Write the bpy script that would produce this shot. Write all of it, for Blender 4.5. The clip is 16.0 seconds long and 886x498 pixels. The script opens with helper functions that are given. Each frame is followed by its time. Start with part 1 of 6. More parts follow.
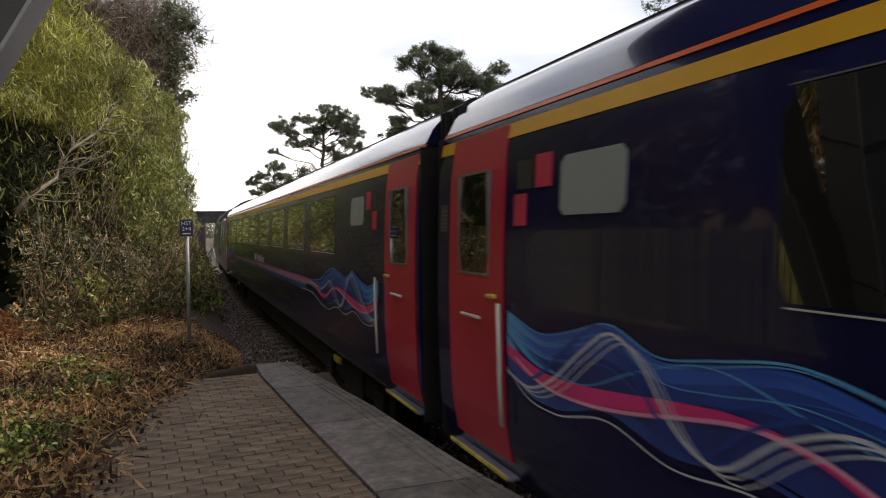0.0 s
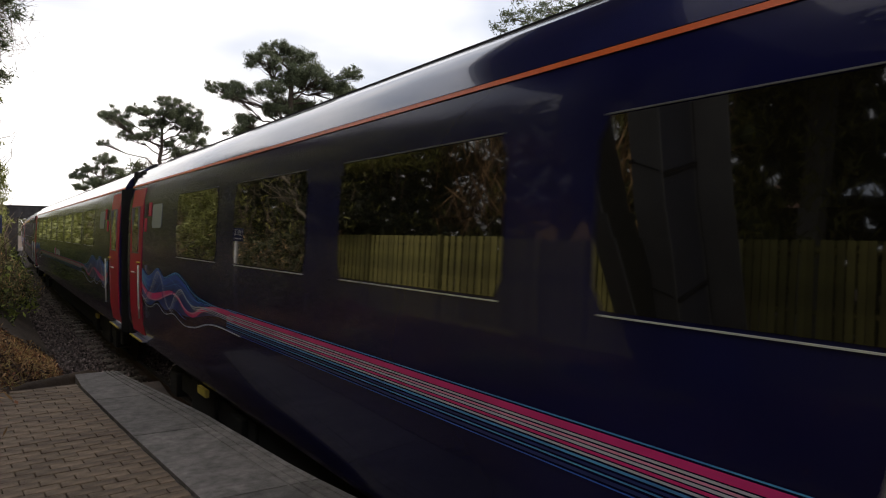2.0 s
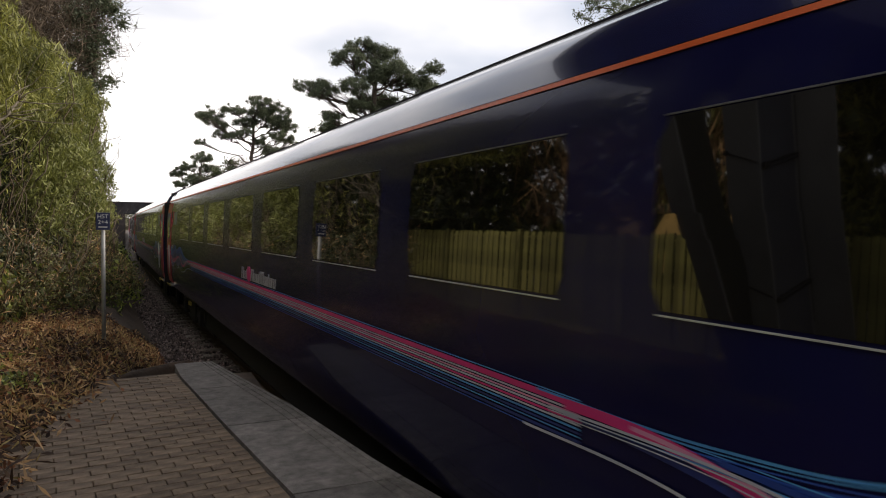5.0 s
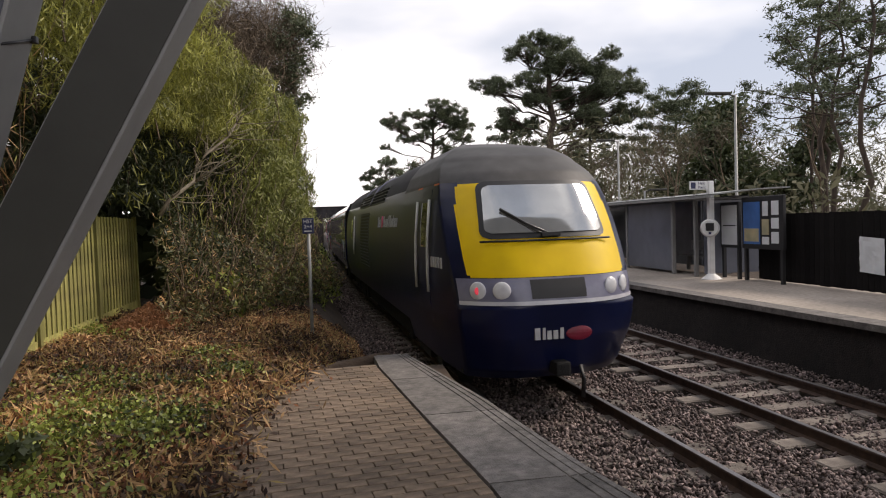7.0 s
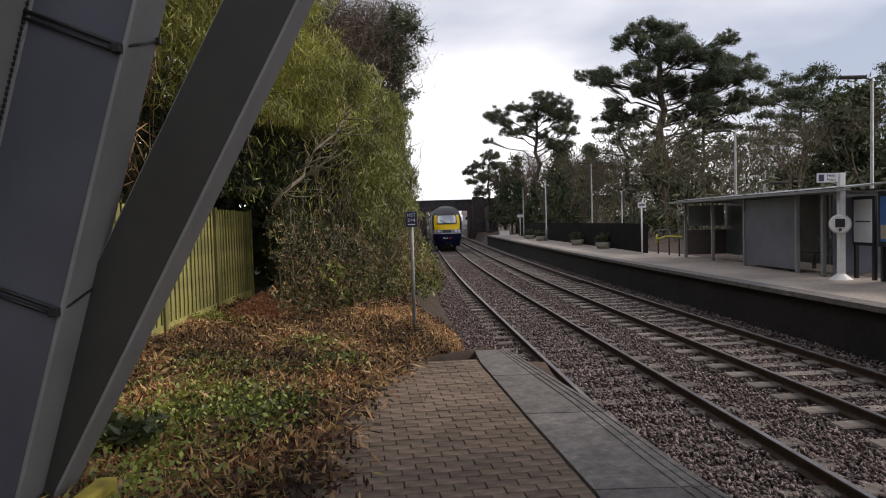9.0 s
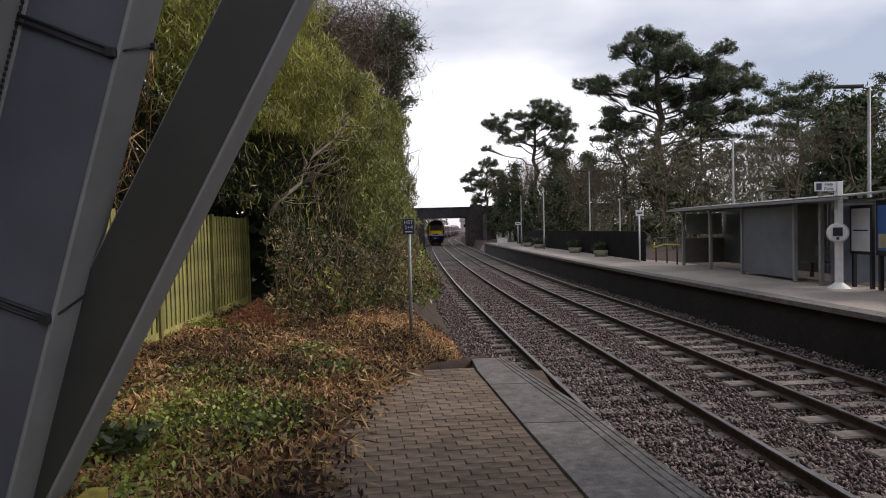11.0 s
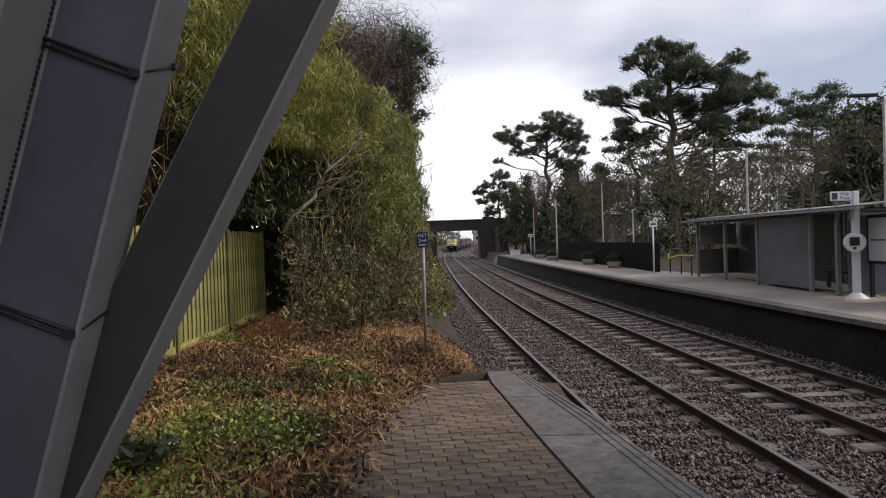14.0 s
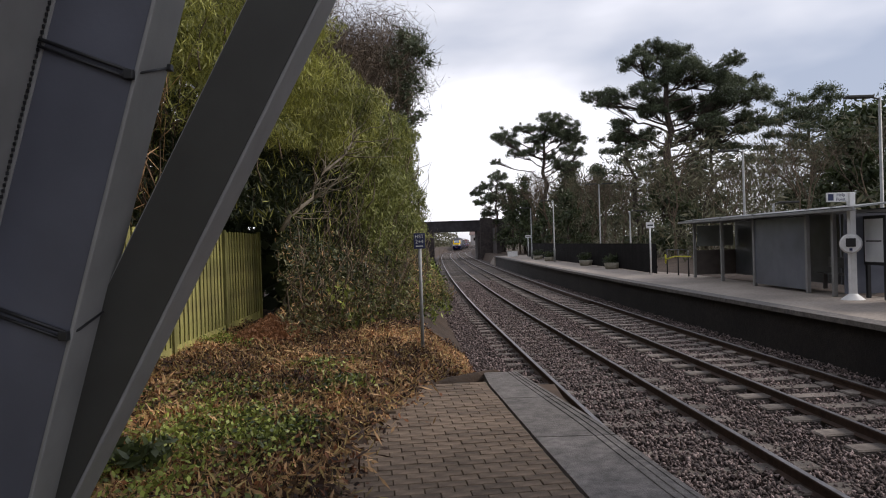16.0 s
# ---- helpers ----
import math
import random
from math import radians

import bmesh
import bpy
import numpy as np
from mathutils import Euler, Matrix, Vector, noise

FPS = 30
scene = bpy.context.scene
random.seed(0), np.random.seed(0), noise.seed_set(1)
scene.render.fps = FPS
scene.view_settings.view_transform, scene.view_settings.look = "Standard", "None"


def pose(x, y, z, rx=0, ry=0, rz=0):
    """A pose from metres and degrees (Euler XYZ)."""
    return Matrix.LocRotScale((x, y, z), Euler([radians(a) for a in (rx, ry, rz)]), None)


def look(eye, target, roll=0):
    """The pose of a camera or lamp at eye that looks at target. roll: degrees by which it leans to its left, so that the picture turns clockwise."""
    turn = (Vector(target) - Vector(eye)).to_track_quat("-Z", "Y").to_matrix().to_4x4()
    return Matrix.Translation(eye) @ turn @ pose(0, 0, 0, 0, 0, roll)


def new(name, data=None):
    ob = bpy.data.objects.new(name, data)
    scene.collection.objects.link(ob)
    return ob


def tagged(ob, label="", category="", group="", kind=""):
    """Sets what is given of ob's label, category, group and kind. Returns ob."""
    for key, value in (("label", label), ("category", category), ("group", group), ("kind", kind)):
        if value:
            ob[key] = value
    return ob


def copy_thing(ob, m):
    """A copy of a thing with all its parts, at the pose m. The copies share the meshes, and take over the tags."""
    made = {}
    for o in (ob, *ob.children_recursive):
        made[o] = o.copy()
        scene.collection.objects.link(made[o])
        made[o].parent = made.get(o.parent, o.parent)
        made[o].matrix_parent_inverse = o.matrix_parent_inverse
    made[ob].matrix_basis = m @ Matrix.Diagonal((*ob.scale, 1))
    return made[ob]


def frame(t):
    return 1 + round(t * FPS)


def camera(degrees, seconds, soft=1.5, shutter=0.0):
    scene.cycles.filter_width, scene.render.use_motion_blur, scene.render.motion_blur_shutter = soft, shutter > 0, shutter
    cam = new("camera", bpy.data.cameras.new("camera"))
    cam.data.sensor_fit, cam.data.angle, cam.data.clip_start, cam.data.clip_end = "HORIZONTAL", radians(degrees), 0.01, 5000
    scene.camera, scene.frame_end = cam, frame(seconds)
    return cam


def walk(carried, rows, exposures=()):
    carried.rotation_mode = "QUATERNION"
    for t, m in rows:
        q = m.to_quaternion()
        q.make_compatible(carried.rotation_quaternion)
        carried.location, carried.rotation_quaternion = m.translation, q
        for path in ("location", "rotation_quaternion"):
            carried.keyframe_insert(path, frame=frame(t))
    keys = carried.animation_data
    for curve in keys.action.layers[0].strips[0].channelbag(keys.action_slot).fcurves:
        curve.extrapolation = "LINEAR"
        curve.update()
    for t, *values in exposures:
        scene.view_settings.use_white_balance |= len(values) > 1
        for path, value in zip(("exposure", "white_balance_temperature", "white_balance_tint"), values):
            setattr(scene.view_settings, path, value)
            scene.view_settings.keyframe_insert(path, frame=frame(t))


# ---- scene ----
cam = camera(68.0, 16.0, soft=1.05, shutter=0.05)


def view(yaw, pitch, roll, dx, dy, dz):
    """A hand-held stand on the platform, turned by degrees from the line of the track."""
    eye = Vector((dx, dy, 1.65 + dz))
    y, p = radians(yaw), radians(pitch)
    return look(eye, eye + Vector((math.sin(y) * math.cos(p), math.cos(y) * math.cos(p), math.sin(p))), roll)


walk(cam, [
    (0.0, view(19.05, -1.62, -0.90, 0.03, -0.02, -0.05)),
    (0.5, view(28.04, -2.18, 0.90, 0.05, -0.03, -0.04)),
    (1.0, view(30.38, -2.24, 1.81, 0.07, -0.07, -0.04)),
    (1.5, view(31.79, -1.52, 1.15, 0.06, -0.12, -0.04)),
    (2.0, view(32.10, -1.16, 0.64, 0.04, -0.16, -0.04)),
    (2.5, view(30.04, -1.06, -0.82, -0.02, -0.18, -0.05)),
    (3.0, view(23.98, -1.14, 0.72, -0.02, -0.15, -0.05)),
    (3.5, view(22.11, -1.25, 1.60, 0.01, -0.09, -0.05)),
    (4.0, view(22.61, -1.67, 1.93, 0.04, -0.05, -0.06)),
    (4.2, view(23.14, -1.66, 1.16, 0.06, -0.03, -0.05)),
    (6.3, view(26.64, -1.93, 1.33, 0.02, -0.21, -0.00)),
    (6.5, view(22.64, -1.89, 0.81, 0.01, -0.19, 0.00)),
    (6.7, view(17.01, -1.99, -0.27, 0.01, -0.16, 0.00)),
    (7.0, view(9.47, -2.14, -1.89, -0.00, -0.11, -0.00)),
    (7.1, view(7.18, -2.15, -1.69, -0.00, -0.09, 0.00)),
    (7.5, view(2.17, -2.19, -0.88, -0.00, -0.03, 0.01)),
    (8.0, view(0.66, -2.22, -0.65, -0.01, -0.01, 0.00)),
    (8.5, view(0.42, -2.11, -1.35, 0.01, -0.02, -0.01)),
    (9.0, view(0.60, -2.40, -1.56, 0.00, -0.01, -0.00)),
    (11.5, view(0.82, -1.30, -1.34, 0.01, 0.03, 0.00)),
    (12.0, view(0.04, -0.79, -1.46, -0.00, 0.03, 0.00)),
    (12.5, view(-0.21, -0.67, -1.23, -0.00, 0.02, 0.00)),
    (13.0, view(-0.42, -0.69, -0.90, -0.00, 0.01, 0.01)),
    (13.5, view(-0.29, -0.45, -1.05, -0.01, 0.01, 0.01)),
    (14.0, view(-0.27, -0.65, -1.81, -0.01, -0.01, 0.01)),
    (14.5, view(0.00, -0.72, -1.50, 0.00, 0.00, 0.00)),
    (15.0, view(0.03, -0.83, -1.49, 0.00, 0.00, 0.00)),
    (15.5, view(-0.18, -0.74, -1.68, 0.00, 0.01, 0.01)),
    (16.0, view(-0.05, -0.56, -1.81, -0.00, -0.01, 0.01)),
], exposures=((0, 0.62, 7000, 14), (0.8, 0.56, 7000, 14), (2.2, 0.52, 7000, 14), (3.0, 0.42, 7000, 14), (4.2, 0.40, 7000, 14), (6.5, 0.54, 7100, 16), (7.6, 0.10, 6700, 16), (16, -0.02, 6400, 16)))

# ---- world and light ----
SUN_DIR = Vector((0.74, 0.10, 0.62)).normalized()      # towards the veiled sun
world = bpy.data.worlds.new("world")
scene.world = world
world.use_nodes = True
wn, wl = world.node_tree.nodes, world.node_tree.links
for n_ in list(wn):
    wn.remove(n_)


def wnode(kind, **kw):
    n = wn.new(kind)
    for k, v in kw.items():
        n.inputs[k].default_value = v
    return n


w_out = wn.new("ShaderNodeOutputWorld")
w_bg = wnode("ShaderNodeBackground", Strength=1.4)
sky = wn.new("ShaderNodeTexSky")
sky.sky_type, sky.sun_disc = "NISHITA", False
sky.sun_elevation, sky.sun_rotation = math.asin(SUN_DIR.z), math.atan2(SUN_DIR.x, SUN_DIR.y)
w_tc = wn.new("ShaderNodeTexCoord")
w_map = wn.new("ShaderNodeMapping")
w_map.inputs["Scale"].default_value = (1.0, 1.0, 2.6)
w_map.inputs["Location"].default_value = (0.35, 0.1, 0.2)
w_noise = wnode("ShaderNodeTexNoise", Scale=1.55, Detail=5.0, Roughness=0.46, Distortion=0.15)
w_ramp = wn.new("ShaderNodeValToRGB")
w_ramp.color_ramp.elements[0].position, w_ramp.color_ramp.elements[0].color = 0.38, (0.33, 0.375, 0.45, 1)
w_ramp.color_ramp.elements[1].position, w_ramp.color_ramp.elements[1].color = 0.63, (0.93, 0.935, 0.945, 1)
e_ = w_ramp.color_ramp.elements.new(0.50)
e_.color = (0.59, 0.612, 0.642, 1)
w_skyk = wn.new("ShaderNodeVectorMath")
w_skyk.operation = "SCALE"
w_skyk.inputs["Scale"].default_value = 0.10
w_mix = wn.new("ShaderNodeMix")
w_mix.data_type = "RGBA"
w_mix.inputs["Factor"].default_value = 0.88
wl.new(w_tc.outputs["Generated"], w_map.inputs["Vector"])
wl.new(w_map.outputs["Vector"], w_noise.inputs["Vector"])
w_sep = wn.new("ShaderNodeSeparateXYZ")
w_low = wnode("ShaderNodeMapRange")
w_low.inputs["From Min"].default_value, w_low.inputs["From Max"].default_value = 0.02, 0.36
w_low.inputs["To Min"].default_value, w_low.inputs["To Max"].default_value = 0.045, -0.02
w_sum = wn.new("ShaderNodeMath")
wl.new(w_tc.outputs["Generated"], w_sep.inputs["Vector"])
wl.new(w_sep.outputs["Z"], w_low.inputs["Value"])
wl.new(w_noise.outputs["Fac"], w_sum.inputs[0])
wl.new(w_low.outputs["Result"], w_sum.inputs[1])
wl.new(w_sum.outputs["Value"], w_ramp.inputs["Fac"])
wl.new(sky.outputs["Color"], w_skyk.inputs[0])
wl.new(w_skyk.outputs["Vector"], w_mix.inputs["A"])
wl.new(w_ramp.outputs["Color"], w_mix.inputs["B"])
wl.new(w_mix.outputs["Result"], w_bg.inputs["Color"])
wl.new(w_bg.outputs["Background"], w_out.inputs["Surface"])

sun = new("sun", bpy.data.lights.new("sun", "SUN"))
sun.data.energy, sun.data.angle, sun.data.color = 2.3, radians(14), (1.0, 0.93, 0.82)
sun.matrix_world = look(SUN_DIR * 50, (0, 0, 0))
scene.view_settings.exposure = 0.0

# ---- materials ----


def mat(name, base, dark=None, rough=0.7, metal=0.0, scale=8.0, bump=0.0, bump_scale=40.0, spec=0.5, island=0.0, objvar=0.0,
        coat=0.0, stain=0.0, stretch=None, stain_scale=0.7):
    """A surface with two scales of variation, fine relief and, where wanted, a shade of its own for each piece."""
    m = bpy.data.materials.new(name)
    m.use_nodes = True
    nt, N = m.node_tree, m.node_tree.nodes
    b = N["Principled BSDF"]
    b.inputs["Roughness"].default_value, b.inputs["Metallic"].default_value = rough, metal
    b.inputs["Specular IOR Level"].default_value = spec
    b.inputs["Coat Weight"].default_value = coat
    b.inputs["Coat Roughness"].default_value = 0.04
    tc = N.new("ShaderNodeTexCoord")
    vec = tc.outputs["Object"]
    if stretch:
        mp = N.new("ShaderNodeMapping")
        mp.inputs["Scale"].default_value = stretch
        nt.links.new(vec, mp.inputs["Vector"])
        vec = mp.outputs["Vector"]
    dark = dark or tuple(c * 0.6 for c in base)
    n1 = N.new("ShaderNodeTexNoise")
    n1.inputs["Scale"].default_value, n1.inputs["Detail"].default_value = scale, 6.0
    nt.links.new(vec, n1.inputs["Vector"])
    r1 = N.new("ShaderNodeValToRGB")
    r1.color_ramp.elements[0].position, r1.color_ramp.elements[1].position = 0.3, 0.7
    r1.color_ramp.elements[0].color, r1.color_ramp.elements[1].color = (*dark, 1), (*base, 1)
    nt.links.new(n1.outputs["Fac"], r1.inputs["Fac"])
    col = r1.outputs["Color"]
    if stain:
        n2 = N.new("ShaderNodeTexNoise")
        n2.inputs["Scale"].default_value, n2.inputs["Detail"].default_value = stain_scale, 4.0
        nt.links.new(tc.outputs["Object"], n2.inputs["Vector"])
        r2 = N.new("ShaderNodeMapRange")
        r2.inputs["From Min"].default_value, r2.inputs["From Max"].default_value = 0.35, 0.65
        r2.inputs["To Min"].default_value, r2.inputs["To Max"].default_value = 1 - stain, 1 + stain * 0.4
        nt.links.new(n2.outputs["Fac"], r2.inputs["Value"])
        mx = N.new("ShaderNodeVectorMath")
        mx.operation = "SCALE"
        nt.links.new(col, mx.inputs[0])
        nt.links.new(r2.outputs["Result"], mx.inputs["Scale"])
        col = mx.outputs["Vector"]
    for amount, kind, out in ((island, "ShaderNodeNewGeometry", "Random Per Island"), (objvar, "ShaderNodeObjectInfo", "Random")):
        if amount:
            g = N.new(kind)
            r3 = N.new("ShaderNodeMapRange")
            r3.inputs["To Min"].default_value, r3.inputs["To Max"].default_value = 1 - amount, 1 + amount
            nt.links.new(g.outputs[out], r3.inputs["Value"])
            mx = N.new("ShaderNodeVectorMath")
            mx.operation = "SCALE"
            nt.links.new(col, mx.inputs[0])
            nt.links.new(r3.outputs["Result"], mx.inputs["Scale"])
            col = mx.outputs["Vector"]
    nt.links.new(col, b.inputs["Base Color"])
    if bump:
        n3 = N.new("ShaderNodeTexNoise")
        n3.inputs["Scale"].default_value, n3.inputs["Detail"].default_value = bump_scale, 5.0
        nt.links.new(vec, n3.inputs["Vector"])
        bp = N.new("ShaderNodeBump")
        bp.inputs["Strength"].default_value, bp.inputs["Distance"].default_value = bump, 0.02
        nt.links.new(n3.outputs["Fac"], bp.inputs["Height"])
        nt.links.new(bp.outputs["Normal"], b.inputs["Normal"])
    return m


def leaf_mat(name, base, tip, rough=0.55, lo=0.0):
    """Foliage: each leaf has a shade between two greens, and lets some light through."""
    m = bpy.data.materials.new(name)
    m.use_nodes = True
    nt, N = m.node_tree, m.node_tree.nodes
    b = N["Principled BSDF"]
    b.inputs["Roughness"].default_value = rough
    g = N.new("ShaderNodeNewGeometry")
    tc = N.new("ShaderNodeTexCoord")
    n1 = N.new("ShaderNodeTexNoise")
    n1.inputs["Scale"].default_value, n1.inputs["Detail"].default_value = 0.55, 3.0
    nt.links.new(tc.outputs["Object"], n1.inputs["Vector"])
    ad = N.new("ShaderNodeMath")
    ad.operation = "MULTIPLY_ADD"
    ad.inputs[1].default_value = 0.6
    nt.links.new(g.outputs["Random Per Island"], ad.inputs[0])
    sc = N.new("ShaderNodeMapRange")
    sc.inputs["From Min"].default_value, sc.inputs["From Max"].default_value = 0.35, 0.7
    sc.inputs["To Min"].default_value, sc.inputs["To Max"].default_value = 0.0, 0.5
    nt.links.new(n1.outputs["Fac"], sc.inputs["Value"])
    nt.links.new(sc.outputs["Result"], ad.inputs[2])
    r = N.new("ShaderNodeValToRGB")
    r.color_ramp.elements[0].color, r.color_ramp.elements[1].color = (*base, 1), (*tip, 1)
    r.color_ramp.elements[0].position = lo
    nt.links.new(ad.outputs["Value"], r.inputs["Fac"])
    nt.links.new(r.outputs["Color"], b.inputs["Base Color"])
    tr = N.new("ShaderNodeBsdfTranslucent")
    nt.links.new(r.outputs["Color"], tr.inputs["Color"])
    mixs = N.new("ShaderNodeMixShader")
    mixs.inputs["Fac"].default_value = 0.25
    nt.links.new(b.outputs["BSDF"], mixs.inputs[1])
    nt.links.new(tr.outputs["BSDF"], mixs.inputs[2])
    nt.links.new(mixs.outputs["Shader"], N["Material Output"].inputs["Surface"])
    return m


M_soil = mat("soil", (0.085, 0.055, 0.035), (0.035, 0.022, 0.014), 0.95, scale=5, bump=0.6, bump_scale=30, stain=0.4)
M_ballast = mat("ballast_bed", (0.105, 0.083, 0.074), (0.038, 0.030, 0.027), 0.95, scale=22, bump=1.0, bump_scale=28, stain=0.35)
M_stone = mat("ballast_stone", (0.265, 0.205, 0.192), (0.060, 0.045, 0.042), 0.9, scale=14, bump=0.3, bump_scale=60, island=0.75)
M_rail_top = mat("rail_head", (0.26, 0.245, 0.24), (0.15, 0.135, 0.13), 0.36, metal=0.8, scale=3)
M_rail = mat("rusty_rail", (0.075, 0.042, 0.028), (0.035, 0.02, 0.014), 0.85, scale=12, bump=0.3)
M_sleeper = mat("sleeper_concrete", (0.21, 0.18, 0.155), (0.11, 0.092, 0.08), 0.92, scale=6, bump=0.5, bump_scale=45, objvar=0.3, stain=0.35, stain_scale=2.0)
M_paver = mat("paver", (0.235, 0.172, 0.122), (0.125, 0.090, 0.064), 0.9, scale=10, bump=0.5, bump_scale=70, objvar=0.25, stain=0.3, stain_scale=1.6)
M_paver_i = mat("paver_far", (0.225, 0.165, 0.117), (0.12, 0.087, 0.062), 0.9, scale=10, bump=0.5, bump_scale=70, island=0.25, stain=0.3, stain_scale=1.6)
M_joint = mat("joint_dirt", (0.040, 0.032, 0.022), (0.018, 0.014, 0.010), 0.95, scale=20, bump=0.6)
M_coping = mat("coping_slab", (0.225, 0.205, 0.190), (0.130, 0.118, 0.110), 0.85, scale=16, bump=0.5, bump_scale=70, objvar=0.16, stain=0.3, stain_scale=5.0)
# Brick darkened so its colour carries the shade under the platform edge.
M_wallbrick = mat("platform_wall_brick_shade", (0.030, 0.023, 0.021), (0.012, 0.010, 0.009), 0.9, scale=9, bump=0.6, stain=0.4)
M_tarmac = mat("platform_tarmac", (0.40, 0.345, 0.295), (0.27, 0.232, 0.198), 0.9, scale=12, bump=0.3, bump_scale=120, stain=0.25, stain_scale=0.5)
M_bridge = mat("bridge_brick", (0.075, 0.06, 0.055), (0.03, 0.025, 0.024), 0.9, scale=3, bump=0.5, stain=0.3)
M_girder = mat("bridge_girder", (0.05, 0.045, 0.05), (0.02, 0.018, 0.02), 0.75, scale=2, stain=0.4)
M_fence_green = mat("mossy_fence_board", (0.36, 0.35, 0.10), (0.24, 0.21, 0.075), 0.85, scale=5, bump=0.4, bump_scale=30, objvar=0.3, stain=0.4, stretch=(3, 3, 0.5), stain_scale=1.2)
M_fence_dark = mat("dark_fence_board", (0.012, 0.0105, 0.0105), (0.007, 0.006, 0.006), 0.95, spec=0.15, scale=6, bump=0.4, objvar=0.3, stretch=(4, 4, 0.5))
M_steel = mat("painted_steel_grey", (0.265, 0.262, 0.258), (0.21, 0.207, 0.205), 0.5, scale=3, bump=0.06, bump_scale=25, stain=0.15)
# Grey steel darkened to hold the strut's shade; lantern heads use it too.
M_steel_shade_dark = mat("shaded_strut_and_lantern_grey", (0.042, 0.042, 0.036), (0.034, 0.033, 0.028), 0.6, scale=3, bump=0.05, bump_scale=25, stain=0.2)
M_steel_web = mat("steel_blue_grey_shade_tone", (0.098, 0.102, 0.128), (0.08, 0.083, 0.105), 0.5, scale=2, bump=0.05, bump_scale=25, stain=0.2)
M_trim = mat("dull_window_trim", (0.22, 0.23, 0.24), (0.16, 0.165, 0.17), 0.45, metal=0.4, scale=10)
M_galv = mat("galvanised_steel", (0.33, 0.335, 0.33), (0.24, 0.245, 0.24), 0.6, metal=0.4, scale=10)
M_white = mat("white_paint", (0.78, 0.78, 0.78), (0.66, 0.66, 0.65), 0.5, scale=6)
M_paper = mat("notice_paper", (0.72, 0.74, 0.76), (0.62, 0.64, 0.66), 0.6, scale=3)
M_blue_sign = mat("blue_sign", (0.02, 0.03, 0.10), (0.015, 0.022, 0.08), 0.45, scale=6)
M_poster_blue = mat("poster_blue", (0.05, 0.16, 0.45), (0.04, 0.11, 0.3), 0.5, scale=3)
M_poster_sand = mat("poster_sand", (0.5, 0.42, 0.24), (0.32, 0.3, 0.2), 0.5, scale=4)
M_black = mat("black_paint", (0.018, 0.018, 0.02), (0.012, 0.012, 0.013), 0.5, scale=6)
M_yellow_hazard = mat("yellow_paint_worn", (0.60, 0.47, 0.06), (0.38, 0.30, 0.07), 0.7, scale=12, stain=0.4, stain_scale=4)
M_yellow_rail = mat("yellow_handrail", (0.7, 0.68, 0.05), (0.55, 0.5, 0.05), 0.5, scale=8)
M_concrete = mat("concrete", (0.36, 0.33, 0.27), (0.24, 0.22, 0.17), 0.9, scale=8, bump=0.5, stain=0.3)
# train
M_blue = mat("train_dark_blue", (0.0095, 0.0102, 0.060), (0.007, 0.0075, 0.043), 0.20, spec=0.14, scale=1.2, coat=0.28, stain=0.2)
M_power_blue = mat("power_car_blue", (0.0090, 0.0135, 0.056), (0.006, 0.009, 0.037), 0.28, spec=0.18, scale=1.2, coat=0.22, stain=0.3)
M_roof_top = mat("train_roof_top", (0.020, 0.020, 0.026), (0.012, 0.012, 0.016), 0.7, spec=0.25, scale=5, stain=0.3)
M_roof = mat("train_roof", (0.013, 0.016, 0.075), (0.010, 0.011, 0.050), 0.16, scale=2.5, coat=0.6, stain=0.3)
M_cab_roof = mat("cab_roof_grey", (0.06, 0.058, 0.058), (0.035, 0.033, 0.033), 0.6, scale=4, stain=0.3)
M_glass_dark = mat("tinted_window", (0.008, 0.007, 0.005), (0.005, 0.004, 0.003), 0.02, scale=1, spec=0.5, coat=1.0)
M_glass_dark.node_tree.nodes["Principled BSDF"].inputs["Coat IOR"].default_value = 1.5
M_frosted = mat("frosted_window", (0.30, 0.34, 0.34), (0.27, 0.31, 0.31), 0.35, scale=3)
M_red = mat("door_red", (0.50, 0.020, 0.055), (0.43, 0.017, 0.046), 0.35, spec=0.35, scale=2, coat=0.15)
M_underframe = mat("underframe_grime_gap_shade", (0.012, 0.011, 0.011), (0.006, 0.006, 0.006), 0.9, scale=5, bump=0.5)
M_orange = mat("cantrail_orange", (0.72, 0.13, 0.02), (0.6, 0.1, 0.02), 0.4, scale=4)
M_yellow_band = mat("first_class_yellow", (0.75, 0.40, 0.015), (0.65, 0.34, 0.015), 0.4, scale=4)
M_cab_yellow = mat("warning_yellow", (0.86, 0.585, 0.0), (0.79, 0.52, 0.0), 0.5, spec=0.25, scale=3, coat=0.08, stain=0.12)
M_pink = mat("livery_pink", (0.78, 0.035, 0.24), (0.66, 0.03, 0.20), 0.3, scale=3, coat=0.3)
M_wave_white = mat("livery_white", (0.60, 0.63, 0.70), (0.46, 0.50, 0.60), 0.3, scale=3, coat=0.3)
M_wave_blue = mat("livery_blue", (0.03, 0.13, 0.62), (0.018, 0.075, 0.42), 0.3, scale=1.5, coat=0.3)
M_slat = mat("grille_slat", (0.50, 0.51, 0.53), (0.36, 0.37, 0.39), 0.4, metal=0.3, scale=6)
M_slat_dark = mat("radiator_slat", (0.085, 0.10, 0.15), (0.055, 0.065, 0.10), 0.45, scale=6)
M_wave_navy = mat("livery_deep_blue", (0.016, 0.045, 0.26), (0.010, 0.022, 0.12), 0.3, scale=2.5, coat=0.3)
M_wave_cyan = mat("livery_cyan", (0.10, 0.42, 0.80), (0.05, 0.22, 0.58), 0.3, scale=2, coat=0.3)
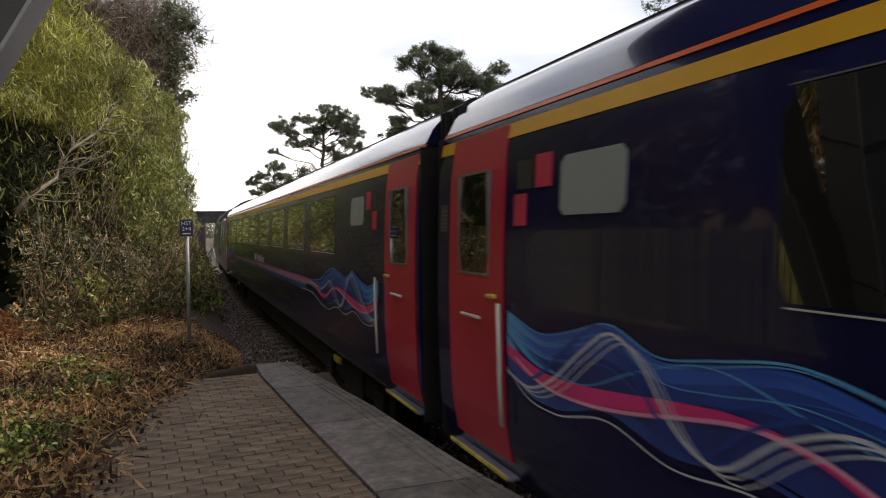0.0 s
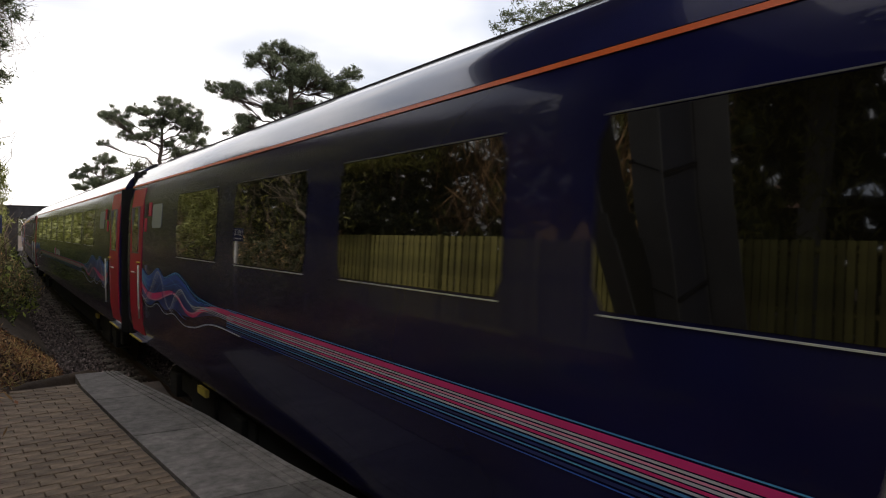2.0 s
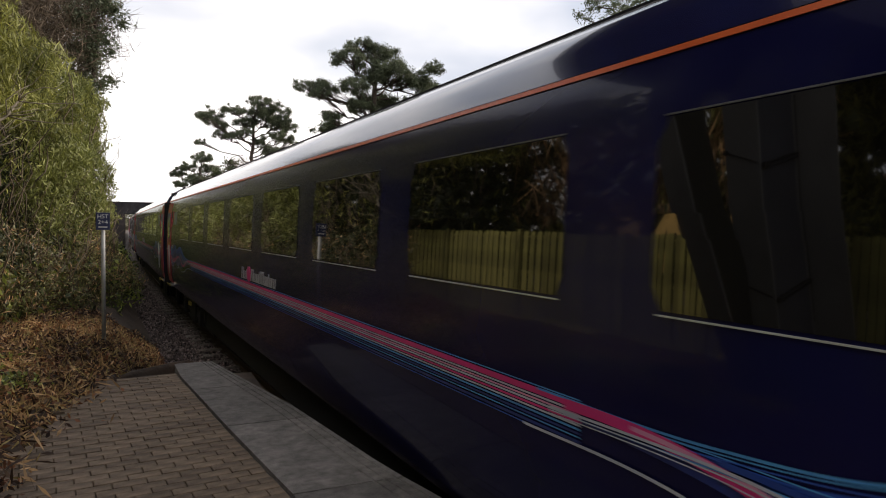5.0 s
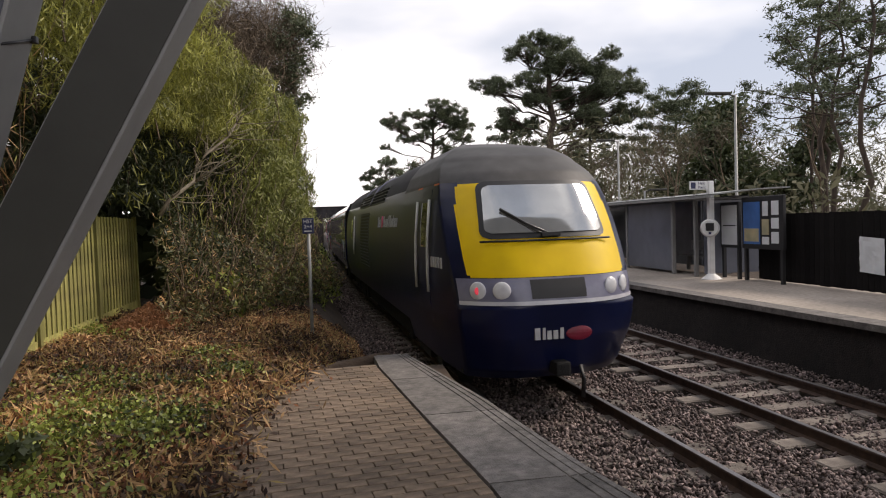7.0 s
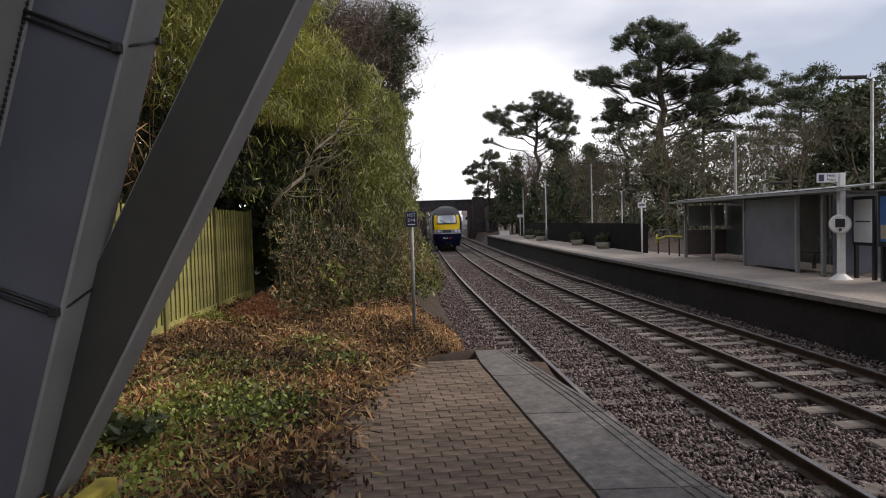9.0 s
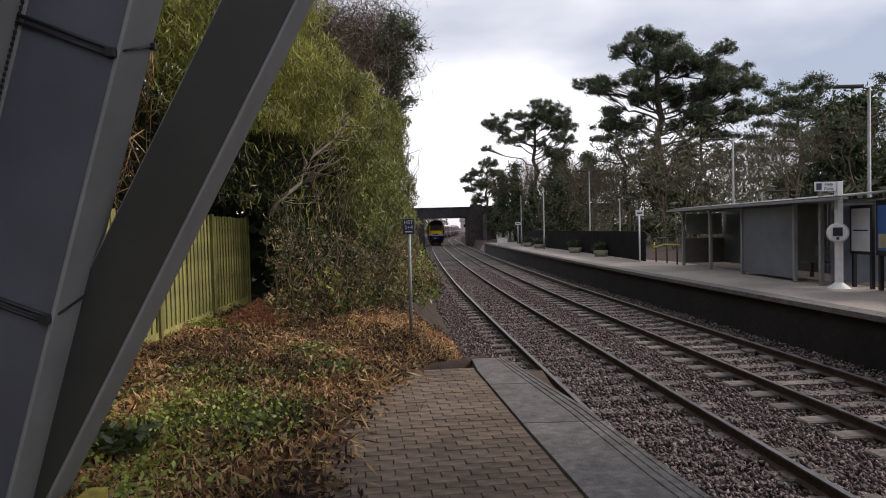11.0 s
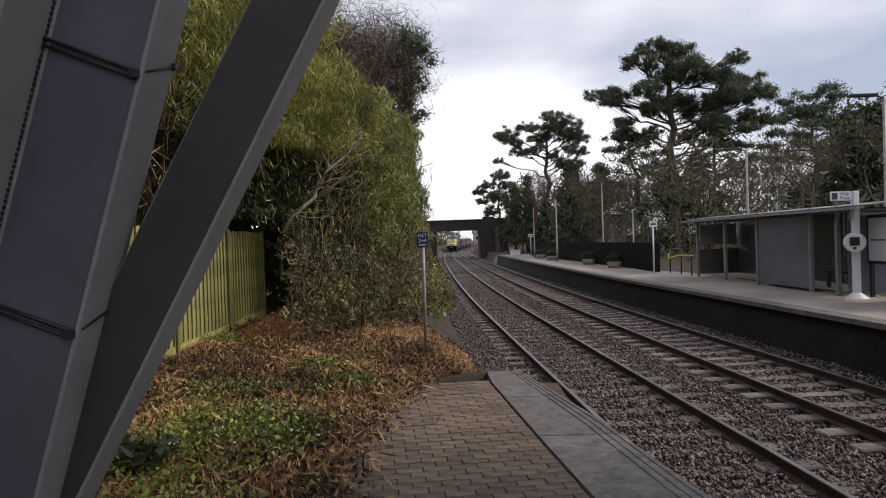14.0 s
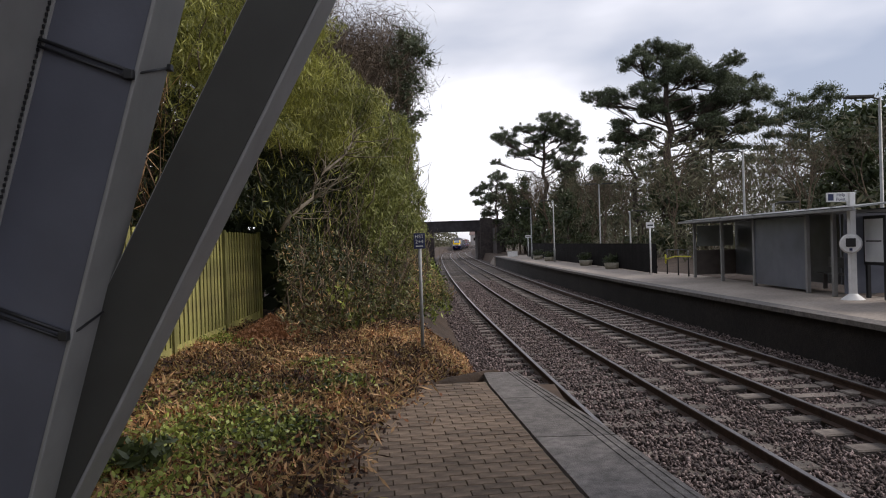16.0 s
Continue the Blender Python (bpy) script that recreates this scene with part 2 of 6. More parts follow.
M_wave_mid = mat("livery_mid_blue", (0.020, 0.085, 0.40), (0.010, 0.040, 0.24), 0.3, scale=2.2, coat=0.3)
M_pink_pale = mat("livery_pale_pink", (0.80, 0.38, 0.55), (0.70, 0.25, 0.44), 0.3, scale=3, coat=0.3)
M_notice = mat("notice_red", (0.62, 0.03, 0.09), (0.52, 0.025, 0.075), 0.4, scale=4)
M_emblem = mat("emblem_dark_red", (0.24, 0.010, 0.035), (0.18, 0.008, 0.026), 0.4, scale=4)
M_placard = mat("placard_grey", (0.035, 0.037, 0.05), (0.025, 0.026, 0.036), 0.4, scale=4)
M_handrail = mat("handrail_white", (0.62, 0.63, 0.6), (0.5, 0.5, 0.48), 0.4, scale=5)
# Pale metallic base stands in for the sky's reflection in dark glass.
M_windscreen = mat("windscreen", (0.42, 0.43, 0.43), (0.36, 0.37, 0.37), 0.08, metal=0.8, scale=2, coat=1.0)
M_lip = mat("silver_lip", (0.62, 0.62, 0.66), (0.48, 0.48, 0.52), 0.35, scale=4, coat=0.3)
M_bumper = mat("headlight_band_silver", (0.22, 0.22, 0.30), (0.14, 0.14, 0.21), 0.3, scale=4, coat=0.4)
M_logo_white = mat("logo_white", (0.52, 0.52, 0.53), (0.44, 0.44, 0.45), 0.4, scale=5)
M_lens = mat("lamp_lens", (0.75, 0.76, 0.78), (0.6, 0.6, 0.64), 0.1, scale=9, coat=0.6)


def glow(name, color, strength):
    m = bpy.data.materials.new(name)
    m.use_nodes = True
    b = m.node_tree.nodes["Principled BSDF"]
    b.inputs["Base Color"].default_value = (*color, 1)
    b.inputs["Emission Color"].default_value = (*color, 1)
    b.inputs["Emission Strength"].default_value = strength
    return m


M_tail = glow("tail_lamp_red", (0.7, 0.06, 0.09), 0.45)
# foliage
M_bark = mat("pine_bark", (0.085, 0.062, 0.046), (0.035, 0.026, 0.021), 0.95, scale=6, bump=0.8, bump_scale=15, stretch=(1, 1, 0.3))
M_twig = mat("bare_twigs", (0.155, 0.115, 0.075), (0.08, 0.058, 0.04), 0.9, scale=5, island=0.4)
# Needle greens are lifted: distant haze is mixed into their colour.
M_pine_leaf = leaf_mat("pine_needles_hazed", (0.034, 0.048, 0.027), (0.142, 0.170, 0.090))
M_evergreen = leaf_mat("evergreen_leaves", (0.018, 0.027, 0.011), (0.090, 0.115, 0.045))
# Evergreen greens darkened: the hollow's shade is put into the leaves.
M_evergreen_shade = leaf_mat("shaded_evergreen_leaves", (0.010, 0.016, 0.007), (0.070, 0.090, 0.036))
M_bamboo = leaf_mat("bamboo_leaves", (0.030, 0.040, 0.012), (0.47, 0.47, 0.105))
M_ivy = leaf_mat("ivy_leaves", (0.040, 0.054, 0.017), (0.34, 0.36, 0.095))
M_bush = leaf_mat("bush_leaves", (0.06, 0.062, 0.022), (0.25, 0.24, 0.10))
M_dead = leaf_mat("dead_leaves", (0.045, 0.022, 0.012), (0.95, 0.60, 0.29), 0.7, 0.36)
M_brown = leaf_mat("red_brown_leaves", (0.022, 0.010, 0.007), (0.44, 0.175, 0.075), 0.75, 0.34)
M_straw = leaf_mat("straw_blades", (0.16, 0.12, 0.035), (0.64, 0.48, 0.20), 0.8)
M_rust_leaf = leaf_mat("rust_brown_leaves", (0.12, 0.050, 0.026), (0.44, 0.22, 0.105), 0.8)
M_litter_green = leaf_mat("ground_ivy_leaves", (0.024, 0.040, 0.012), (0.46, 0.53, 0.11), 0.5, 0.28)
M_woods = leaf_mat("winter_wood", (0.055, 0.058, 0.034), (0.19, 0.18, 0.11), 0.9)

# ---- mesh helpers ----


def part(name, bm, material, parent=None, label="", smooth=False):
    """Links a bmesh, or a mesh, as one object."""
    if isinstance(bm, bpy.types.Mesh):
        me = bm
    else:
        me = bpy.data.meshes.new(name)
        if smooth:
            for f in bm.faces:
                f.smooth = True
        bm.to_mesh(me)
        bm.free()
    if material and not me.materials:
        me.materials.append(material)
    ob = new(name, me)
    ob.parent = parent
    if label:
        ob["label"] = label
    return ob


def thing(name, label, category, group="", kind="", m=None):
    ob = new(name)
    ob.empty_display_size = 0.2
    if m:
        ob.matrix_basis = m
    return tagged(ob, label, category, group, kind)


def fast_mesh(name, verts, faces, material=None, smooth=False):
    """A mesh from arrays; faces is (n, 3) or (n, 4)."""
    verts, faces = np.asarray(verts, np.float32), np.asarray(faces, np.int32)
    me = bpy.data.meshes.new(name)
    k = faces.shape[1]
    me.vertices.add(len(verts))
    me.vertices.foreach_set("co", verts.ravel())
    me.loops.add(faces.size)
    me.loops.foreach_set("vertex_index", faces.ravel())
    me.polygons.add(len(faces))
    me.polygons.foreach_set("loop_start", np.arange(0, faces.size, k, dtype=np.int32))
    me.update(calc_edges=True)
    if smooth:
        me.polygons.foreach_set("use_smooth", np.ones(len(faces), bool))
    if material:
        me.materials.append(material)
    return me


def box(bm, x0, y0, z0, x1, y1, z1, m=None, bevel=0.0, seg=2):
    before = set(bm.verts)
    r = bmesh.ops.create_cube(bm, size=1)
    for v in r["verts"]:
        v.co = Vector((x0 + (v.co.x + .5) * (x1 - x0), y0 + (v.co.y + .5) * (y1 - y0), z0 + (v.co.z + .5) * (z1 - z0)))
    if bevel:
        bmesh.ops.bevel(bm, geom=list({e for v in r["verts"] for e in v.link_edges}), offset=bevel, segments=seg, affect="EDGES", profile=0.6)
    vs = [v for v in bm.verts if v not in before]
    if m:
        for v in vs:
            v.co = m @ v.co
    return vs


def boxed(x0, y0, z0, x1, y1, z1, m=None, bevel=0.0, seg=2):
    bm = bmesh.new()
    box(bm, x0, y0, z0, x1, y1, z1, m, bevel, seg)
    return bm


def tube(bm, points, radii, seg=8, cap=True):
    """A round tube along points."""
    rings = []
    n = len(points)
    for i, p in enumerate(points):
        p = Vector(p)
        d = (Vector(points[min(i + 1, n - 1)]) - Vector(points[max(i - 1, 0)])).normalized()
        a = d.cross(Vector((0, 0, 1)) if abs(d.z) < 0.9 else Vector((1, 0, 0))).normalized()
        b = d.cross(a)
        r = radii[i] if hasattr(radii, "__len__") else radii
        rings.append([bm.verts.new(p + (a * math.cos(k * math.tau / seg) + b * math.sin(k * math.tau / seg)) * r) for k in range(seg)])
    for r0, r1 in zip(rings, rings[1:]):
        for k in range(seg):
            bm.faces.new((r0[k], r0[(k + 1) % seg], r1[(k + 1) % seg], r1[k])).smooth = True
    if cap:
        bm.faces.new(rings[0][::-1])
        bm.faces.new(rings[-1])


def prism(bm, outline, axis, d0, d1, m=None):
    """Extrudes an outline of pairs along axis (0, 1, 2) from d0 to d1."""
    def at(p, d):
        q = [p[0], p[1]]
        q.insert(axis, d)
        return Vector(q) if m is None else m @ Vector(q)
    a = [bm.verts.new(at(p, d0)) for p in outline]
    b = [bm.verts.new(at(p, d1)) for p in outline]
    n = len(outline)
    for i in range(n):
        bm.faces.new((a[i], a[(i + 1) % n], b[(i + 1) % n], b[i]))
    bm.faces.new(a[::-1])
    bm.faces.new(b)
    bmesh.ops.recalc_face_normals(bm, faces=bm.faces)


def leaves(rng, centres, size, droop=0.0, slim=0.45, up=0.0):
    """Quads as leaves round centres: arrays of corners and faces. slim: breadth to length."""
    n = len(centres)
    d = rng.normal(size=(n, 3))
    d[:, 2] -= droop
    d /= np.linalg.norm(d, axis=1)[:, None]
    o = rng.normal(size=(n, 3))
    o[:, 2] += up
    s = np.cross(d, o)
    s /= np.linalg.norm(s, axis=1)[:, None] + 1e-6
    L = (size * rng.uniform(0.6, 1.4, n))[:, None]
    c = np.asarray(centres)
    V = np.stack([c - d * L * .5, c + s * L * slim * .5 - d * L * .05, c + d * L * .5, c - s * L * slim * .5 - d * L * .05], 1)
    return V.reshape(-1, 3), np.arange(4 * n).reshape(-1, 4)

# ---- the line of the track ----
_KY = np.array([-420, 4, 16, 25, 40, 60, 83, 117, 150, 195, 260, 350, 600.0])
_KX = np.array([24.2, 3.04, 2.38, 1.92, 1.39, 0.93, 0.58, 0.42, 1.0, 3.9, 8.6, 11.8, 19.0])
_KM = np.gradient(_KX, _KY)
_KM[0] = _KM[1] = -0.05


def cx(y):
    """Centre of the near track at y."""
    i = int(np.clip(np.searchsorted(_KY, y) - 1, 0, len(_KY) - 2))
    h = _KY[i + 1] - _KY[i]
    u = (y - _KY[i]) / h
    return ((2*u**3 - 3*u**2 + 1) * _KX[i] + (u**3 - 2*u**2 + u) * h * _KM[i] + (3*u**2 - 2*u**3) * _KX[i+1] + (u**3 - u**2) * h * _KM[i+1])


FAR = 3.22          # far track's centre beside the near one
RAIL_Z = -0.83     # rail tops under the platform's surface


def strip(name, left, right, z0, z1, y0, y1, step, material, parent=None, label="", closed=True):
    """A long slab that follows the track: left and right give x at y."""
    bm = bmesh.new()
    prev = None
    for y in np.arange(y0, y1 + step * .5, step):
        a, b = left(y), right(y)
        ring = [bm.verts.new((a, y, z0)), bm.verts.new((b, y, z0)), bm.verts.new((b, y, z1)), bm.verts.new((a, y, z1))]
        if prev:
            for k in range(4):
                bm.faces.new((prev[k], ring[k], ring[(k + 1) % 4], prev[(k + 1) % 4]))
        else:
            bm.faces.new(ring[::-1])
        prev = ring
    bm.faces.new(prev)
    bmesh.ops.recalc_face_normals(bm, faces=bm.faces)
    return part(name, bm, material, parent, label)


BANK = -0.12        # the leaf-strewn ground beside the pavement


def ground_z(x, y):
    """Height of the ground: a cutting at track level, raised banks on both sides."""
    c = cx(y)
    left = c - 1.75 if y > 8.3 else c - 1.5
    right = c + FAR + 2.2
    if x < left:
        d = left - x
        z = -1.2 + 1.08 * min(1, d / 1.35) if y > 8.3 else -0.12
        return z + 0.03 * max(0, d - 3) + 0.03 * noise.noise((x * .9, y * .9, 0))
    if x > right:
        return -1.2 + 1.1 * min(1, (x - right) / 0.3) + 0.02 * max(0, x - right - 5)
    return -1.3


def build_ground():
    xs = np.concatenate([[-2500, -600, -150, -60, -30, -20], np.arange(-14, 13, 0.45), [13, 15, 18, 25, 35, 60, 150, 600, 2500]])
    ys = np.concatenate([[-2500, -600, -150, -50, -20], np.arange(-10, 40, 0.6), np.arange(40, 130, 3), np.arange(130, 420, 15), [420, 600, 900, 2500, 4000]])
    V = [(x, y, ground_z(x, max(-400, min(y, 590))) if abs(x) < 200 else 0.5) for y in ys for x in xs]
    nx = len(xs)
    F = [(j * nx + i, j * nx + i + 1, (j + 1) * nx + i + 1, (j + 1) * nx + i) for j in range(len(ys) - 1) for i in range(nx - 1)]
    tagged(part("ground", fast_mesh("ground", V, F, M_soil, True), None), "dark soil ground littered with dead leaves", "ground", kind="structure")


build_ground()
tagged(strip("ballast_bed", lambda y: cx(y) - 2.3, lambda y: cx(y) + FAR + 2.0, -1.35, RAIL_Z - 0.235, -400, 560, 4, M_ballast),
       "grey-brown crushed stone ballast under the tracks", "ballast", kind="structure")

# ---- rails and sleepers ----


def rail_mesh(off):
    """One rail as two pieces of a mesh: the rusty web and foot, and the worn head."""
    bm = bmesh.new()
    prof = [(-.07, -.16), (.07, -.16), (.07, -.145), (.012, -.12), (.012, -.045), (.035, -.035), (.035, -.004), (-.035, -.004), (-.035, -.035), (-.012, -.045), (-.012, -.12), (-.07, -.145)]
    prev = None
    ys = np.concatenate([np.arange(-60, 0, 10), np.arange(0, 130, 1.5), np.arange(130, 420, 5)])
    for y in ys:
        ring = [bm.verts.new((cx(y) + off + px, y, RAIL_Z + pz)) for px, pz in prof]
        if prev:
            n = len(prof)
            for k in range(n):
                bm.faces.new((prev[k], prev[(k + 1) % n], ring[(k + 1) % n], ring[k]))
        prev = ring
    bmesh.ops.recalc_face_normals(bm, faces=bm.faces)
    head = bmesh.new()
    prev = None
    for y in ys:
        ring = [head.verts.new((cx(y) + off + px, y, RAIL_Z + pz)) for px, pz in ((-.036, -.012), (.036, -.012), (.030, 0), (-.030, 0))]
        if prev:
            for k in range(4):
                head.faces.new((prev[k], prev[(k + 1) % 4], ring[(k + 1) % 4], ring[k]))
        prev = ring
    bmesh.ops.recalc_face_normals(head, faces=head.faces)
    return bm, head


bm = bmesh.new()
box(bm, -1.25, -.13, -.20, 1.25, .13, -.10)
box(bm, -1.25, -.13, -.11, -.5, .13, -.065, bevel=0.02, seg=1)
box(bm, .5, -.13, -.11, 1.25, .13, -.065, bevel=0.02, seg=1)
SLEEPER = bpy.data.meshes.new("sleeper")
bm.to_mesh(SLEEPER)
bm.free()
SLEEPER.materials.append(M_sleeper)


def build_track(off, label):
    tr = thing("railway_track", label, "railway track", "railway tracks")
    for side in (-.7525, .7525):
        web, head = rail_mesh(off + side)
        r = part("rail", web, M_rail, tr, "rusty brown steel rail")
        part("rail_head", head, M_rail_top, r, "worn shiny running surface")
    y = 2.0
    while y < 150:
        s = part("sleeper", SLEEPER, None, tr)
        s.location = (cx(y) + off, y, RAIL_Z - 0.06 + random.uniform(-.012, .004))
        s.rotation_euler = (0, random.uniform(-.006, .006), math.atan2(-(cx(y + .5) - cx(y - .5)), 1) + random.uniform(-.01, .01))
        y += 0.66
    return tr


build_track(0, "near railway track, rusty rails on concrete sleepers in ballast")
build_track(FAR, "far railway track, rusty rails on pale concrete sleepers")

# far track's third, check rail over the stretch before the bridge
cr = bmesh.new()
prev = None
for y in np.arange(26, 110, 2):
    ring = [cr.verts.new((cx(y) + FAR + .66 + px, y, RAIL_Z + pz)) for px, pz in ((-.03, -.15), (.03, -.15), (.03, 0), (-.03, 0))]
    if prev:
        for k in range(4):
            cr.faces.new((prev[k], prev[(k + 1) % 4], ring[(k + 1) % 4], ring[k]))
    prev = ring
tagged(part("check_rail", cr, M_rail), "rusty check rail beside the running rail", "rail")


def build_ballast_stones():
    rng = np.random.default_rng(3)
    ico = np.array([(1, 0, 0), (-1, 0, 0), (0, 1, 0), (0, -1, 0), (0, 0, 1), (0, 0, -1)]) * 1.25
    fac = np.array([(0, 2, 4), (2, 1, 4), (1, 3, 4), (3, 0, 4), (2, 0, 5), (1, 2, 5), (3, 1, 5), (0, 3, 5)])
    n = 120000
    y = 3.6 + 40 * rng.uniform(0, 1, n) ** 1.9
    c = np.array([cx(v) for v in y])
    x = c + rng.uniform(-2.5, FAR + 2.0, n)
    tr = np.minimum(np.abs(x - c), np.abs(x - c - FAR))       # from the nearest track's centre
    z = np.where(tr < 1.28, RAIL_Z - np.where(np.abs(x - c) < 1.28, .150, .190), RAIL_Z - 0.165) + rng.uniform(-.05, .03, n)
    keep = np.abs(tr - .7525) > 0.10
    x, y, z = x[keep], y[keep], z[keep]
    n = len(x)
    V = ico[None] * (rng.uniform(.6, 1.15, (n, 1, 3)) * rng.uniform(.014, .029, (n, 1, 1))) * (1.0 + rng.uniform(-.3, .3, (n, 6, 3)) * np.abs(ico[None])) + rng.normal(0, .007, (n, 6, 3))
    a = rng.uniform(0, math.tau, n)
    ca, sa = np.cos(a)[:, None], np.sin(a)[:, None]
    b_ = rng.uniform(0, math.tau, n)
    cb, sb = np.cos(b_)[:, None], np.sin(b_)[:, None]
    V = np.stack([V[..., 0], V[..., 1] * cb - V[..., 2] * sb, V[..., 1] * sb + V[..., 2] * cb], -1)
    V = np.stack([V[..., 0] * ca - V[..., 1] * sa, V[..., 0] * sa + V[..., 1] * ca, V[..., 2]], -1) + np.stack([x, y, z], -1)[:, None]
    F = fac[None] + (np.arange(n) * 6)[:, None, None]
    tagged(part("ballast_stones", fast_mesh("ballast_stones", V.reshape(-1, 3), F.reshape(-1, 3), M_stone), None),
           "loose grey and brown crushed ballast stones between rails", "ballast", kind="stuff")


build_ballast_stones()

# ---- the near platform ----
EDGE = [(-30, 3.30), (3.5, 1.74), (4.1, 1.61), (5.9, 1.36), (7.4, 1.06), (8.28, 0.88)]        # its edge at the track
BACK = [(-30, 2.55), (3.8, 0.92), (5.5, 0.71), (7.6, 0.47), (8.31, 0.44)]                     # the coping's back edge
LEFT = [(-30, -1.0), (4.2, -0.78), (5.2, -0.80), (6.1, -0.70), (7.0, -0.5), (7.72, -0.27)]    # where the pavers end


def along(tab):
    ty, tx = [p[0] for p in tab], [p[1] for p in tab]
    return lambda y: float(np.interp(y, ty, tx))


edge_x, back_x, left_x = along(EDGE), along(BACK), along(LEFT)
plat = thing("platform", "station platform end with block pavers and concrete coping slabs", "platform", kind="structure")
strip("platform_bed", lambda y: left_x(min(y, 7.7)) + .02, lambda y: back_x(y) + .3, -0.9, -0.045, -30, 7.7, 0.55, M_joint, plat, "dirt-filled bed under the pavers")
strip("platform_wall", lambda y: back_x(y) + .1, lambda y: edge_x(y) - .12, -1.25, -0.085, -30, 8.2, 0.5, M_wallbrick, plat, "brick platform wall, overhang shade in its dark colour")


def coping(y0, y1):
    """One slab, from the coping's back edge to the platform's edge, with the grooves of its tactile strip."""
    bm = bmesh.new()
    g = 0.008
    fr = [0, .70, .705, .725, .73, .80, .805, .825, .83, .90, .905, .925, .93, .985, 1.0]
    lo = [0, 0, 1, 1, 0, 0, 1, 1, 0, 0, 1, 1, 0, 0, 1]
    top = []
    n = 4
    for j in range(n + 1):
        y = y0 + g + (y1 - y0 - 2 * g) * j / n
        a, b = back_x(y) + .012, edge_x(y)
        top.append([bm.verts.new((a + (b - a) * f, y, -0.008 * l)) for f, l in zip(fr, lo)])
    for r0, r1 in zip(top, top[1:]):
        for i in range(len(fr) - 1):
            bm.faces.new((r0[i], r0[i + 1], r1[i + 1], r1[i]))
    ext = bmesh.ops.extrude_face_region(bm, geom=bm.faces[:])
    for v in ext["geom"]:
        if isinstance(v, bmesh.types.BMVert):
            v.co.z = -0.085
    bmesh.ops.recalc_face_normals(bm, faces=bm.faces)
    return part("coping_slab", bm, M_coping, plat)


for y0, y1 in ((-9, -6.5), (-6.5, -4), (-4, -1.5), (-1.5, 0.6), (0.6, 2.3), (2.3, 3.9), (3.9, 5.5), (5.5, 6.9), (6.9, 8.3)):
    coping(y0, y1)

PAVER = bpy.data.meshes.new("paver")
bm = boxed(-.097, -.047, -.06, .097, .047, 0, bevel=0.006)
bm.to_mesh(PAVER)
bm.free()
PAVER.materials.append(M_paver)


SLANT = math.atan(0.12)
HALF_PAVER = bpy.data.meshes.new("half_paver")
bm = boxed(-.047, -.047, -.06, .047, .047, 0, bevel=0.006)
bm.to_mesh(HALF_PAVER)
bm.free()
HALF_PAVER.materials.append(M_paver)


def build_pavers():
    """Stretcher rows across the platform; the nearest ones each a piece of their own."""
    rng = random.Random(5)
    rest_v, rest_f = [], []
    plain = boxed(-.096, -.046, -.06, .096, .046, 0)
    base_v = np.array([v.co for v in plain.verts])
    plain.verts.index_update()
    base_f = [tuple(v.index for v in f.verts) for f in plain.faces]
    plain.free()
    row = 0
    y = 7.70
    while y > -9:
        a, b = left_x(y), back_x(y) - .012
        x = b - (.2 if row % 2 else .1)
        if row % 2 and y > -9:
            h = part("half_paver", HALF_PAVER, None, plat) if y > 3.75 else None
            if h:
                h.matrix_basis = Matrix.Translation((b - .05, y - .006, rng.uniform(-.004, .003))) @ Euler((0, 0, SLANT)).to_matrix().to_4x4()
        while x > a:
            z, tilt = rng.uniform(-.004, .003), rng.uniform(-.012, .012)
            m = Matrix.Translation((x, y + (x - b) * math.tan(SLANT), z)) @ Euler((tilt, rng.uniform(-.012, .012), SLANT + rng.uniform(-.012, .012))).to_matrix().to_4x4()
            if y > 3.75:
                part("paver", PAVER, None, plat).matrix_basis = m
            else:
                rest_f += [tuple(i + len(rest_v) for i in f) for f in base_f]
                rest_v += [tuple(m @ Vector(v)) for v in base_v]
            x -= .2
        y -= .1
        row += 1
    me = bpy.data.meshes.new("pavers")
    me.from_pydata(rest_v, [], rest_f)
    me.materials.append(M_paver_i)
    tagged(part("pavers", me, None, plat), "buff block pavers", kind="stuff")


# ---- the far platform ----
fp = thing("far_platform", "long curved station platform opposite with tarmac surface", "platform", kind="structure")
fedge = lambda y: cx(y) + FAR + 1.62
fback = lambda y: max(fedge(y) + 3.4, 10.4 if y < 30 else 0)
strip("platform_surface", lambda y: fedge(y) + .42, lambda y: fback(y), -0.3, -0.004, -40, 72, 2, M_tarmac, fp, "worn buff tarmac")
strip("platform_edge", lambda y: fedge(y), lambda y: fedge(y) + .42, -0.10, 0.0, -40, 72, 2, M_coping, fp, "pale concrete edge slabs")
strip("platform_wall", lambda y: fedge(y) + .12, lambda y: fedge(y) + .6, -1.3, -0.10, -40, 72, 2, M_wallbrick, fp, "brick platform wall, overhang shade in its dark colour")
bm = bmesh.new()
prism(bm, [(72, -1.3), (72, 0.0), (78, -0.9), (78, -1.3)], 0, fedge(75), fedge(75) + 3.4)
part("ramp", bm, M_tarmac, fp, "sloping platform end ramp")

# ---- the train ----
PROFILE = [(1.22, .78), (1.30, .90), (1.355, 1.15), (1.372, 1.6), (1.372, 2.05), (1.36, 2.5), (1.335, 2.9), (1.29, 3.14), (1.21, 3.32), (1.08, 3.48), (.90, 3.61), (.66, 3.71), (.36, 3.78), (0, 3.80)]
PROFILE = [(x, z if z < 3.1 else 3.1 + (z - 3.1) * .82) for x, z in PROFILE]
_pz, _px = [p[1] for p in PROFILE], [p[0] for p in PROFILE]


